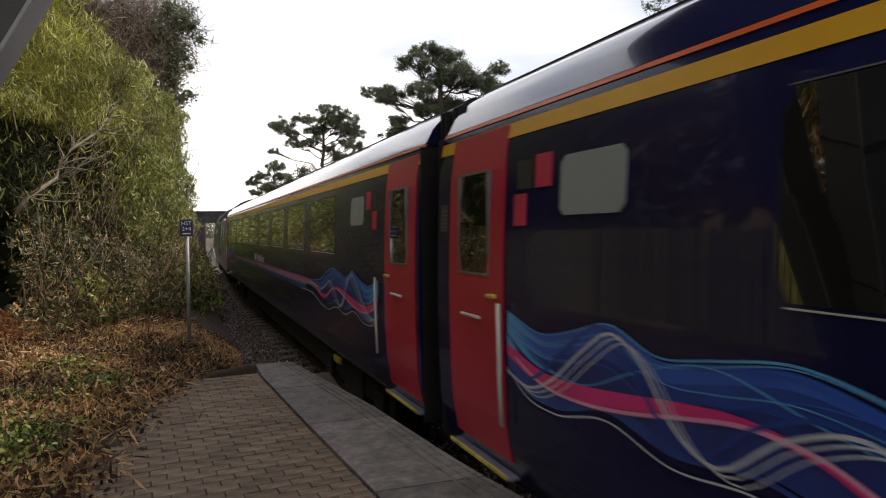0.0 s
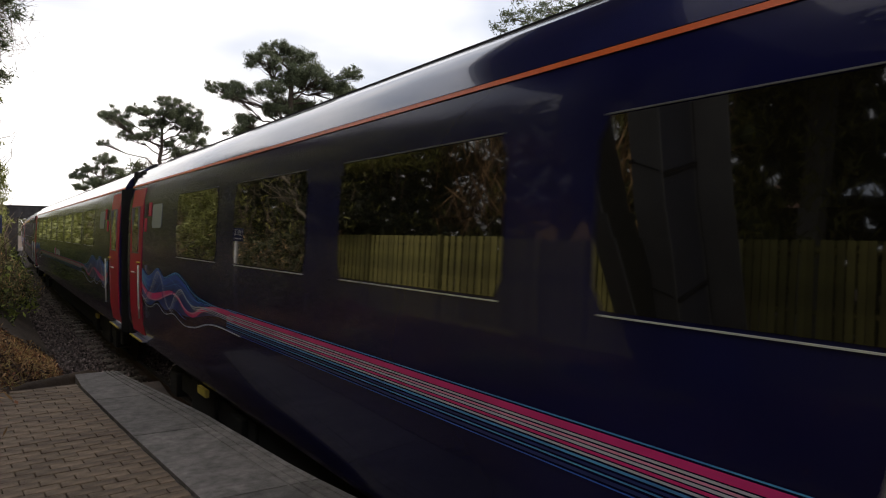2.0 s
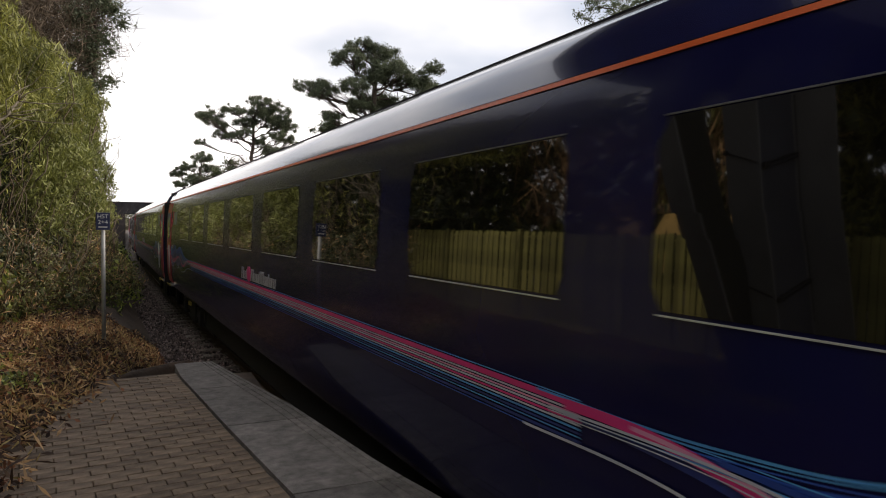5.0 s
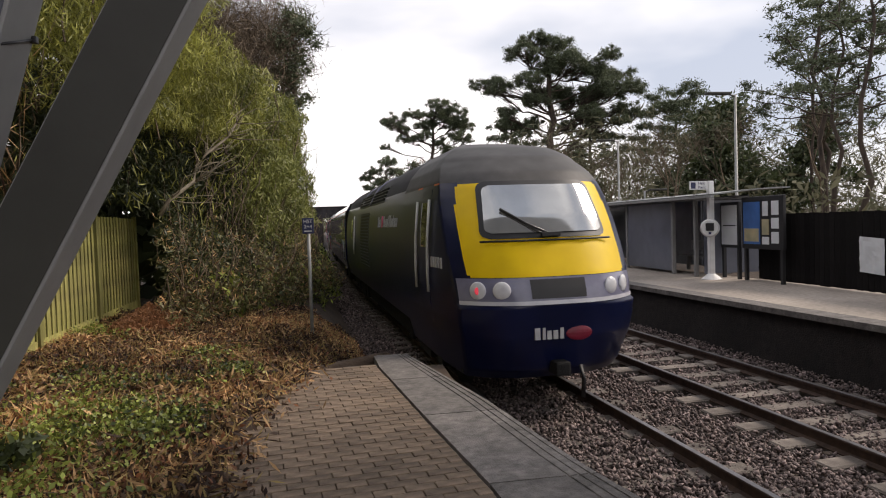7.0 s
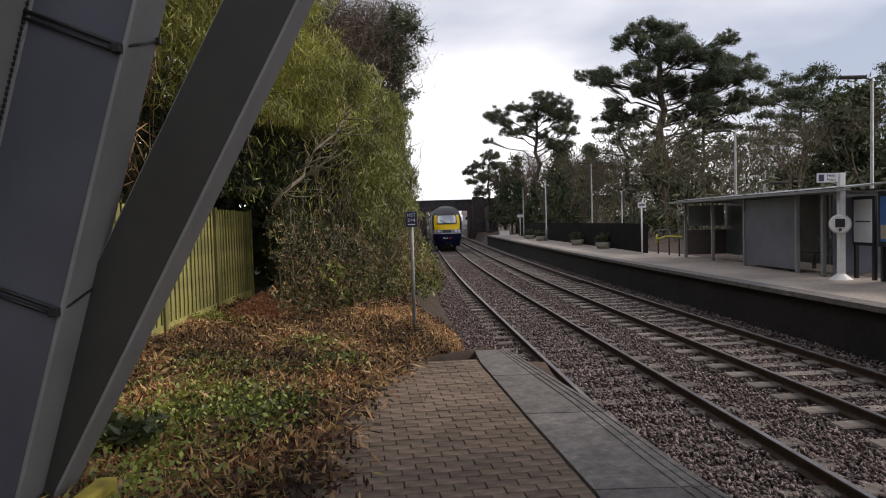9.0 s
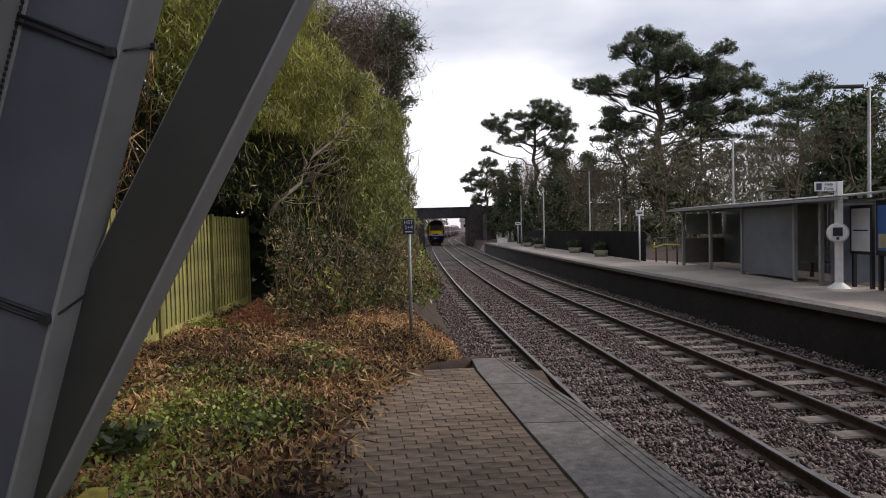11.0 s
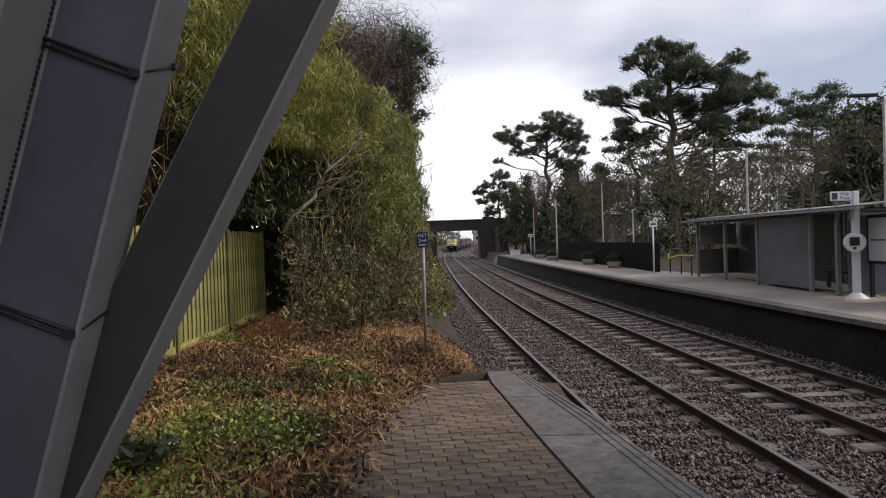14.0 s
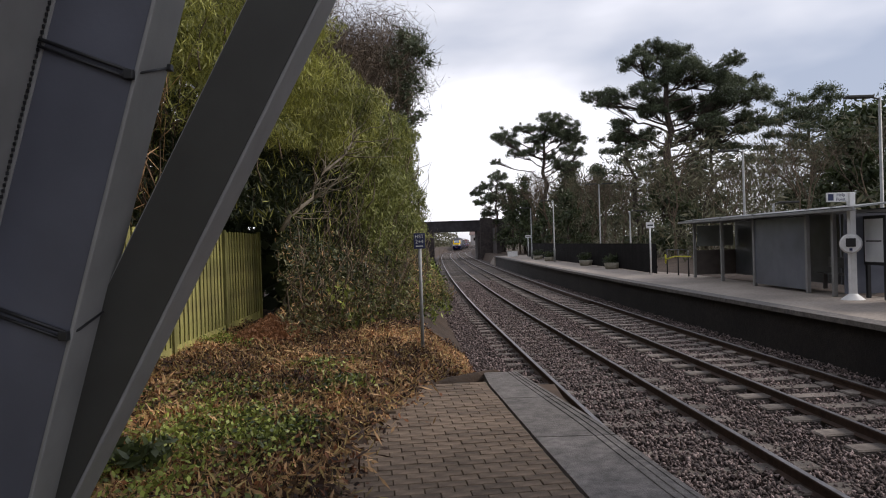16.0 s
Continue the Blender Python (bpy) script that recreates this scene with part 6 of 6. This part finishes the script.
def litter():
    rng = R(90)

    def spread(n, x0, x1, y0, y1, power=1.0):
        x, y = rng.uniform(x0, x1, n), y0 + (y1 - y0) * rng.uniform(0, 1, n) ** power
        keep = x < np.array([left_x(min(v, 7.72)) + .03 + (1.0 if v > 8.6 else 0) for v in y]) + rng.normal(0, .15, n)
        keep &= (y < 8.0) | (x < np.array([cx(v) - 2.0 for v in y]))
        x, y = x[keep], y[keep]
        z = np.array([.012 if b < 7.8 and a > left_x(b) - .28 else ground_z(a, b) for a, b in zip(x, y)])
        heap = np.array([.06 + .13 * noise.noise((a * 2.3, b * 2.3, 5.0)) + .05 * noise.noise((a * 7, b * 7, 2.0)) for a, b in zip(x, y)]).clip(.01, .3)
        return np.stack([x, y, z + heap * rng.uniform(.15, 1.3, len(x))], -1)
    for name, material, pts, size, slim, lab in (
            ("dead_leaves", M_dead, spread(42000, -6.5, .6, 2.5, 15, 1.35), .076, .34, "fallen brown leaves and dry bamboo litter on the bank"),
            ("brown_leaves", M_brown, spread(48000, -6.5, .6, 2.5, 15, 1.35), .056, .48, "dark red-brown rotting leaves on the bank"),
            ("straw_litter", M_straw, spread(15000, -6.5, .4, 2.5, 14, 1.3), .15, .10, "pale straw-coloured dry blades on the bank"),
            ("leaf_blades", M_dead, spread(20000, -6.5, .4, 2.5, 14, 1.3), .18, .10, "dry straw-coloured bamboo blades on the bank")):
        V, F = leaves(rng, pts, size, 0, slim, .9)
        tagged(part(name, fast_mesh(name, V, F, material), None), lab, "leaf litter", kind="stuff")
    x, y = rng.uniform(-6.5, .2, 9000), rng.uniform(-9, 2.9, 9000)
    keep = x < -1.05 - .06 * y
    pts = np.stack([x, y, np.full(9000, -.10) + rng.uniform(0, .05, 9000)], -1)[keep]
    V, F = leaves(rng, pts, .09, 0, .4, 1.5)
    tagged(part("scattered_leaves", fast_mesh("scattered_leaves", V, F, M_brown), None), "thin scatter of brown leaves on bare soil", "leaf litter", kind="stuff")
    # weeds grow in a few patches
    c = []
    for x, y, r, k in ((-1.95, 6.1, .34, 70), (-1.45, 6.0, .26, 36), (-2.4, 6.6, .26, 24), (-1.3, 8.0, .22, 26), (-1.8, 9.3, .28, 20), (-2.6, 5.3, .26, 44), (-3.95, 12.0, .45, 40), (-2.9, 8.2, .3, 14), (-2.2, 4.3, .3, 34), (-3.2, 7.2, .9, 26), (-2.0, 7.4, .7, 26), (-1.5, 5.0, .5, 22)):
        for _ in range(k * 3 // 4):
            a, b = x + rng.normal(0, r * .7), y + rng.normal(0, r)
            if a < left_x(min(b, 7.7)) - .1:
                c.append((a, b, ground_z(a, b) + .05))
    c = np.array(c)
    pts = np.concatenate([c + rng.normal(0, .13, (len(c), 3)) * (1, 1, 0) + np.array((0, 0, .02)) + rng.uniform(0, .10, (len(c), 1)) * (0, 0, 1) for _ in range(24)])
    V, F = leaves(rng, pts, .050, 0, .55, 1.0)
    tagged(part("ground_ivy", fast_mesh("ground_ivy", V, F, M_litter_green), None), "green ground ivy and weeds among the leaves", "weeds", kind="stuff")
    n = 130
    a, r = rng.uniform(0, math.tau, n), rng.uniform(0, 1, n) ** .6
    pts = np.stack([-2.42 + np.cos(a) * r * .22, 5.1 + np.sin(a) * r * .26, .03 + rng.uniform(0, .14, n)], -1)
    V, F = leaves(rng, pts, .13, 0, .5, 1.2)
    tagged(part("broadleaf_plant", fast_mesh("broadleaf_plant", V, F, M_evergreen), None), "low dark green broad-leaved plant among dead leaves", "plant", kind="stuff")
    n = 6500
    a, r = rng.uniform(0, math.tau, n), rng.uniform(0, 1, n) ** .6
    pts = np.stack([-3.30 + np.cos(a) * r * .70, 12.4 + np.sin(a) * r * .8, -.05 + .40 * (1 - r) + rng.uniform(0, .06, n)], -1)
    V, F = leaves(rng, pts, .11, .3, .3, .6)
    tagged(part("leaf_heap", fast_mesh("leaf_heap", V, F, M_rust_leaf), None), "heap of rust-brown dead fern by the fence", "leaf heap", kind="stuff")
    bm = bmesh.new()
    r2 = random.Random(8)
    for _ in range(70):
        x, y = r2.uniform(-4.5, -.5), r2.uniform(3.6, 11)
        if x < left_x(min(y, 7.7)) + .1:
            z = ground_z(x, y) + .05
            a = r2.uniform(0, math.tau)
            L = r2.uniform(.2, .6)
            limb(bm, r2, (x, y, z), (x + math.cos(a) * L, y + math.sin(a) * L, z + r2.uniform(0, .06)), .007, .003, .1, 3, 4)
    tagged(part("fallen_twigs", bm, M_twig), "thin fallen twigs among the leaves", "twigs", kind="stuff")


litter()


def soil_edge():
    """Soil creeping over the pavers' ragged edge."""
    V, F = [], []
    ys = np.arange(2.6, 8.4, .05)
    for y in ys:
        e = left_x(min(y, 7.72)) + (.9 * max(0, y - 7.66) / .7 if y > 7.66 else 0)
        w = .05 + .09 * noise.noise((y * 1.7, 0, 4)) + .06 * noise.noise((y * 7, 0, 8))
        for k in range(7):
            u = k / 6
            V.append((e - .35 + (.35 + w) * u, y, -.10 + .125 * math.sin(min(1, u * 1.5) * math.pi / 2) * (1 - u ** 6) + .008 * noise.noise((u * 5, y * 9, 1))))
    n = 7
    F = [(j * n + i, j * n + i + 1, (j + 1) * n + i + 1, (j + 1) * n + i) for j in range(len(ys) - 1) for i in range(n - 1)]
    tagged(part("soil_edge", fast_mesh("soil_edge", V, F, M_soil, True), None), "dark soil creeping over the paving edge", "soil", kind="structure")


soil_edge()

# ---- the boarded fence on the bank ----
FENCE_X = lambda y: -4.39 - (y - 10.2) * 0.035
fence = thing("boarded_fence", "mossy yellow-green vertical boarded fence on a gravel board", "fence")
BOARD = bpy.data.meshes.new("board")
bm = boxed(-.011, -.042, 0, .011, .042, 1.92, bevel=.004)
bm.to_mesh(BOARD)
bm.free()
BOARD.materials.append(M_fence_green)
rf = random.Random(2)
y = -1.0
k = 0
while y < 16.2:
    b = part("board", BOARD, None, fence)
    b.location = (FENCE_X(y) + (.02 if k % 2 else 0), y, .10 + rf.uniform(-.012, .012))
    b.rotation_euler = (rf.uniform(-.012, .012), 0, rf.uniform(-.05, .05))
    y += .105
    k += 1
for y in np.arange(-1.0, 16.3, 2.87):
    part("post", boxed(FENCE_X(y) - .01, y - .05, -.2, FENCE_X(y) + .075, y + .05, 2.06, bevel=.008), M_fence_green, fence)
for z in (.35, 1.1, 1.8):
    bm = bmesh.new()
    tube(bm, [(FENCE_X(-1) - .05, -1, z), (FENCE_X(16.25) - .05, 16.25, z)], .035, 4)
    part("rail", bm, M_fence_green, fence)
bm = bmesh.new()
prism(bm, [(FENCE_X(-1) - .02, -1), (FENCE_X(-1) + .03, -1), (FENCE_X(16.3) + .03, 16.3), (FENCE_X(16.3) - .02, 16.3)], 2, -.15, .12)
part("gravel_board", bm, M_fence_green, fence, "pale mossy gravel board")


def writing(body, size, m, material, parent, label=""):
    """Raised letters in the built-in font, as a mesh."""
    cu = bpy.data.curves.new("letters", "FONT")
    cu.body, cu.size, cu.align_x, cu.align_y, cu.extrude = body, size, "CENTER", "CENTER", .002
    tmp = new("letters", cu)
    me = bpy.data.meshes.new_from_object(tmp.evaluated_get(bpy.context.evaluated_depsgraph_get()))
    bpy.data.objects.remove(tmp)
    me.materials.clear()
    ob = part("lettering", me, material, parent, label)
    ob.matrix_basis = m
    return ob


# ---- the stop board on the bank ----
st = thing("stop_sign", "small navy stop sign on a thin grey pole", "sign", m=pose(-.40, 11.0, -.15))
bm = bmesh.new()
tube(bm, [(0, 0, -.2), (0, 0, 1.95)], .03, 10)
part("pole", bm, M_galv, st, "grey galvanised pole")
part("plate", boxed(-.095, -.045, 1.72, .095, -.03, 1.98, bevel=.006), M_blue_sign, st, "navy sign plate")
writing("HST", .085, pose(0, -.048, 1.92, 90), M_white, st, "white letters")
writing("2+4", .085, pose(0, -.048, 1.835, 90), M_white, st, "white letters")
part("text_bar", boxed(-.06, -.050, 1.755, .06, -.046, 1.772), M_white, st)

# ---- the far platform's furniture ----
sh = thing("platform_shelter", "long open-fronted grey waiting shelter with pale sheet roof", "shelter")
SX0, SX1, SY0, SY1 = 9.75, 11.35, 15.6, 25.9
bm = bmesh.new()
prev = None
for i in range(9):
    u = i / 8
    x = SX0 - .35 + (SX1 - SX0 + .55) * u
    z = 2.16 + .14 * math.sin(u * math.pi * .5)
    ring = [bm.verts.new((x, y, z)) for y in (SY0 - .6, SY1 + .3)] + [bm.verts.new((x, y, z + .035)) for y in (SY1 + .3, SY0 - .6)]
    if prev:
        for k in range(4):
            bm.faces.new((prev[k], prev[(k + 1) % 4], ring[(k + 1) % 4], ring[k]))
    prev = ring
bmesh.ops.recalc_face_normals(bm, faces=bm.faces)
part("roof", bm, mat("roof_sheet", (.30, .31, .30), (.20, .21, .20), .45, scale=3, stain=.3), sh, "pale dusty roof sheet")
part("gutter", boxed(SX0 - .40, SY0 - .6, 2.10, SX0 - .32, SY1 + .3, 2.165, bevel=.01), M_galv, sh)
for y in (16.4, 17.6, 20.6, 23.0, 25.5):
    part("post", boxed(SX0 - .05, y - .05, 0, SX0 + .05, y + .05, 2.25, bevel=.01), M_steel, sh)
    part("rafter", boxed(SX0 - .3, y - .03, 2.08, SX1, y + .03, 2.15), M_steel, sh)
for y0, y1 in ((16.4, 18.7), (18.75, 21.0), (21.05, 23.3), (23.35, 25.5)):
    part("back_panel", boxed(SX1 - .03, y0, .1, SX1, y1, 2.2), mat("dusty_perspex", (.15, .16, .18), (.10, .11, .125), .35, scale=2, stain=.3), sh, "dusty grey perspex panel")
M_persp = mat("front_perspex", (.145, .155, .19), (.11, .12, .15), .3, scale=2, stain=.3)
part("front_panel", boxed(SX0 - .012, 17.65, .08, SX0 + .012, 20.55, 2.05), M_persp, sh, "dusty blue-grey perspex front panel")
part("end_panel", boxed(SX0, 25.48, .1, SX1, 25.52, 1.05), mat("brown_panel", (.13, .11, .10), (.09, .075, .07), .7, scale=4), sh, "brown lower end panel")
part("end_window", boxed(SX0 + .1, 25.48, 1.2, SX1 - .1, 25.52, 2.0), mat("end_glass", (.28, .30, .29), (.2, .22, .21), .25, scale=2), sh, "pale end window")
part("end_panel", boxed(SX0, 15.98, .1, SX1, 16.02, 2.05), M_persp, sh)
bn = thing("bench", "grey metal bench inside the shelter", "bench")
part("seat", boxed(10.7, 16.5, .43, 11.1, 19.0, .47, bevel=.01), M_galv, bn)
part("backrest", boxed(11.12, 16.5, .6, 11.16, 19.0, .9, bevel=.01), M_galv, bn)
for y in (16.7, 17.7, 18.8):
    part("leg", boxed(10.85, y - .03, 0, 10.95, y + .03, .43), M_steel, bn)

ph = thing("help_point", "white help point column with round call unit", "help point", m=pose(9.70, 15.6, 0))
bm = bmesh.new()
box(bm, -.07, -.07, 0, .07, .07, 2.55, bevel=.02)
part("column", bm, M_white, ph, "white square column")
bm = bmesh.new()
bmesh.ops.create_cone(bm, cap_ends=True, segments=20, radius1=.26, radius2=.09, depth=.14, matrix=Matrix.Translation((0, 0, .07)))
part("base", bm, M_white, ph, "flared white base")
part("flag", boxed(-.58, -.02, 2.33, -.07, .02, 2.55, bevel=.006), M_white, ph, "white flag sign")
writing("Help\nPoint", .105, pose(-.25, -.024, 2.44, 90), M_blue_sign, ph, "dark blue letters")
part("pictogram", boxed(-.55, -.026, 2.36, -.42, -.02, 2.52, bevel=.004), M_blue_sign, ph)
bm = bmesh.new()
bmesh.ops.create_cone(bm, cap_ends=True, segments=28, radius1=.24, radius2=.20, depth=.22, matrix=pose(-.10, -.12, 1.33, 90, 0, -32))
head = part("call_unit", bm, M_white, ph, "round white call unit")
part("screen", boxed(-.10, -.005, -.10, .10, .005, .10, m=pose(-.17, -.235, 1.36, 0, 0, -32), bevel=.003), M_black, head, "black square screen")
part("button", boxed(-.03, -.005, -.03, .03, .005, .03, m=pose(-.17, -.235, 1.2, 0, 0, -32)), M_blue_sign, head)

nb = thing("notice_board", "black twin notice board with blue and white posters", "notice board")
part("frame", boxed(10.18, 13.45, .80, 10.26, 15.0, 2.08, bevel=.015), M_black, nb)
for y in (13.55, 14.9):
    part("post", boxed(10.2, y - .04, 0, 10.28, y + .04, .85), M_black, nb)
po = part("poster", boxed(10.170, 14.28, .92, 10.18, 14.92, 1.95), M_poster_blue, nb, "blue poster with a sandy foot")
part("poster_foot", boxed(10.166, 14.32, .98, 10.170, 14.88, 1.3), M_poster_sand, po)
for y0, y1, z0, z1, m in ((13.98, 14.18, 1.6, 1.95, M_paper), (13.6, 13.85, 1.62, 1.95, M_paper), (13.95, 14.2, 1.15, 1.52, M_poster_sand), (13.6, 13.86, 1.3, 1.55, M_paper), (13.6, 13.86, .95, 1.22, M_paper), (13.95, 14.2, .92, 1.1, M_paper)):
    part("notice", boxed(10.170, y0, z0, 10.18, y1, z1), m, nb)
nb2 = thing("timetable_board", "black framed board with a pale timetable sheet", "notice board")
part("frame", boxed(10.18, 15.13, .80, 10.26, 15.93, 1.98, bevel=.015), M_black, nb2)
for y in (15.2, 15.86):
    part("post", boxed(10.2, y - .04, 0, 10.28, y + .04, .85), M_black, nb2)
part("sheet", boxed(10.17, 15.2, .88, 10.18, 15.86, 1.9), M_paper, nb2, "pale printed sheet")
part("text_bar", boxed(10.166, 15.25, 1.36, 10.17, 15.8, 1.39), M_black, nb2)


def dark_fence(name, x_at, y0, y1, h, label):
    f = thing(name, label, "fence", "dark platform fences")
    me = bpy.data.meshes.new("board")
    b = boxed(-.012, -.07, 0, .012, .07, h)
    b.to_mesh(me)
    b.free()
    me.materials.append(M_fence_dark)
    y = y0
    r = random.Random(int(y0))
    while y < y1:
        o = part("board", me, None, f)
        o.location = (x_at(y), y, .02 + r.uniform(-.01, .01))
        o.rotation_euler = (r.uniform(-.006, .006), 0, r.uniform(-.04, .04))
        y += .15
    for z in (.3, h - .25):
        bm = bmesh.new()
        tube(bm, [(x_at(v) + .05, v, z) for v in np.linspace(y0, y1, 8)], .035, 4)
        part("rail", bm, M_fence_dark, f)


dark_fence("platform_fence", lambda y: 10.6, -6.0, 15.0, 1.62, "dark stained vertical board fence behind the platform")
dark_fence("platform_fence", lambda y: fedge(y) + 2.75 - .1 * max(0, (32 - y) / 4), 28.7, 66, 1.3, "long dark low board fence along the platform")
nt_ = thing("taped_notice", "crumpled white plastic notice fixed on the dark fence", "notice")
bm = bmesh.new()
bmesh.ops.create_grid(bm, x_segments=8, y_segments=8, size=.5)
for v in bm.verts:
    v.co = Vector((10.56 - .04 * abs(noise.noise(v.co * 5)), 11.35 + v.co.x * .62, .75 + v.co.y * .72 + .04 * v.co.x))
part("sheet", bm, M_paper, nt_)
gp = thing("gate", "galvanised steel gate in the fence line", "gate")
for y in (9.4, 10.3):
    part("post", boxed(10.46, y - .05, 0, 10.54, y + .05, 1.65, bevel=.008), M_galv, gp)
for k in range(7):
    part("bar", boxed(10.49, 9.5 + k * .12, .15, 10.51, 9.52 + k * .12, 1.55), M_galv, gp)


def lamp_post(x, y, h, arms, label, z0=0.0):
    l = thing("street_lamp", label, "lamp post", "platform lamps", m=pose(x, y, z0))
    bm = bmesh.new()
    tube(bm, [(0, 0, 0), (0, 0, 1.0), (0, 0, 1.02), (0, 0, h)], [.075, .07, .05, .038], 10)
    part("post", bm, M_galv, l, "pale galvanised post")
    for a in arms:
        bm = bmesh.new()
        tube(bm, [(0, 0, h - .05), (a * .25, 0, h + .02)], .025, 6)
        box(bm, min(a * .2, a * .95), -.11, h - .01, max(a * .2, a * .95), .11, h + .07, bevel=.03)
        part("lantern", bm, M_steel_shade_dark, l, "flat lantern head")
    return l


lamp_post(8.1, 48, 4.45, (-1,), "slim galvanised lamp post on the platform")
lamp_post(7.66, 57, 4.4, (-1,), "slim galvanised lamp post on the platform")
lamp_post(11.0, 46, 5.4, (-1, 1), "twin-headed lamp post behind the fence")
lamp_post(12.05, 18, 5.25, (-1,), "lamp post behind the shelter")
lamp_post(11.95, 26, 4.9, (-1,), "thin lamp post behind the shelter")
lamp_post(12.6, 25.0, 2.75, (1,), "short lamp post above the shelter roof")
lamp_post(11.4, 40, 3.2, (1,), "short lamp post behind the fence")


def plate_sign(x, y, h, w, label, arm=False):
    s_ = thing("platform_sign", label, "sign", "platform signs", m=pose(x, y, 0))
    bm = bmesh.new()
    tube(bm, [(0, 0, 0), (0, 0, h)], .035, 8)
    part("pole", bm, M_white, s_, "white pole")
    part("plate", boxed(-w / 2, -.05, h - .05, w / 2, -.035, h + .2, bevel=.005), M_white, s_, "white plate with dark writing")
    part("text_bar", boxed(-w * .35, -.056, h + .04, w * .35, -.05, h + .10), M_black, s_)


plate_sign(8.85, 28.1, 2.05, .34, "white platform number sign on a white pole")
plate_sign(8.0, 62, 1.9, .5, "small white sign near the platform end")
cab_ = thing("equipment_cabinet", "small white cabinet at the platform end", "cabinet")
part("body", boxed(6.6, 67.5, 0, 7.6, 68.0, .55, bevel=.02), M_white, cab_)
part("lid", boxed(6.55, 67.45, .55, 7.65, 68.05, .6, bevel=.01), M_concrete, cab_)

for k, (x, y) in enumerate(((8.6, 39.8), (8.85, 34.6), (8.0, 49.8), (7.9, 55))):
    p_ = thing("planter", "low round planter with a dark shrub", "planter", "platform planters", m=pose(x, y, 0))
    bm = bmesh.new()
    tube(bm, [(0, 0, 0), (0, 0, .3), (0, 0, .32)], [.34, .42, .38], 14)
    part("tub", bm, M_concrete, p_, "round stone tub")
    part("shrub", crown_mesh("shrub", 200 + k, [(0, 0, .5), (.2, .1, .55), (-.2, 0, .5)], [.4, .3, .3], 1500, .12, M_evergreen, .1, .5, .8, .3), None, p_)

rl = thing("ramp_railing", "black ramp railing with a yellow handrail", "railing")
for k, y in enumerate((26.2, 27.2, 28.4)):
    bm = bmesh.new()
    tube(bm, [(9.75 - .05 * k, y, 0), (9.75 - .05 * k, y, 1.05)], .03, 6)
    part("post", bm, M_black, rl)
bm = bmesh.new()
tube(bm, [(9.75, 26.2, 1.05), (9.65, 28.4, 1.05)], .025, 6)
part("top_rail", bm, M_black, rl)
bm = bmesh.new()
tube(bm, [(9.72, 25.9, .80), (9.64, 27.4, .78), (9.6, 28.5, .62)], .03, 6)
part("handrail", bm, M_yellow_rail, rl, "bright yellow handrail")
bm = bmesh.new()
tube(bm, [(9.62, 28.5, .45), (9.62, 28.5, .85)], .035, 6)
part("end_post", bm, M_yellow_rail, rl)

# ---- a sunlit house behind the hedge, mirrored in the train's windows ----
hb = thing("house", "sunlit buff-yellow rendered house behind the hedge", "house")
part("wall", boxed(-33, 14, -.2, -26, 31.0, 5.4), mat("buff_render", (.74, .50, .17), (.62, .40, .13), .85, scale=4, stain=.2), hb, "sunlit buff-yellow wall")
bm = bmesh.new()
prism(bm, [(-33.5, 5.4), (-25.5, 5.4), (-29.5, 8.2)], 1, 13.6, 31.4)
part("roof", bm, mat("brown_tiles", (.16, .09, .06), (.09, .05, .035), .9, scale=6), hb, "brown tiled roof")
for y in (15.6, 19.2, 26.0):
    part("window", boxed(-26.02, y, 3.2, -25.97, y + 1.1, 4.5), M_glass_dark, hb)

# ---- beyond the bridge: a low building and a pale fence ----
hs = thing("distant_house", "hazy pale house far beyond the bridge", "house")
part("wall", boxed(14, 330, 0, 26, 338, 5), mat("far_render", (.5, .47, .44), (.4, .38, .36), .9, scale=1), hs)
bm = bmesh.new()
prism(bm, [(329.5, 5), (338.5, 5), (334, 8)], 0, 13.5, 26.5)
part("roof", bm, mat("far_roof", (.2, .15, .13), (.14, .1, .09), .9, scale=1), hs)
for k in range(4):
    part("window", boxed(15.2 + k * 2.8, 329.95, 2.2, 16.4 + k * 2.8, 330.05, 3.6), M_glass_dark, hs)

build_pavers()
motions()
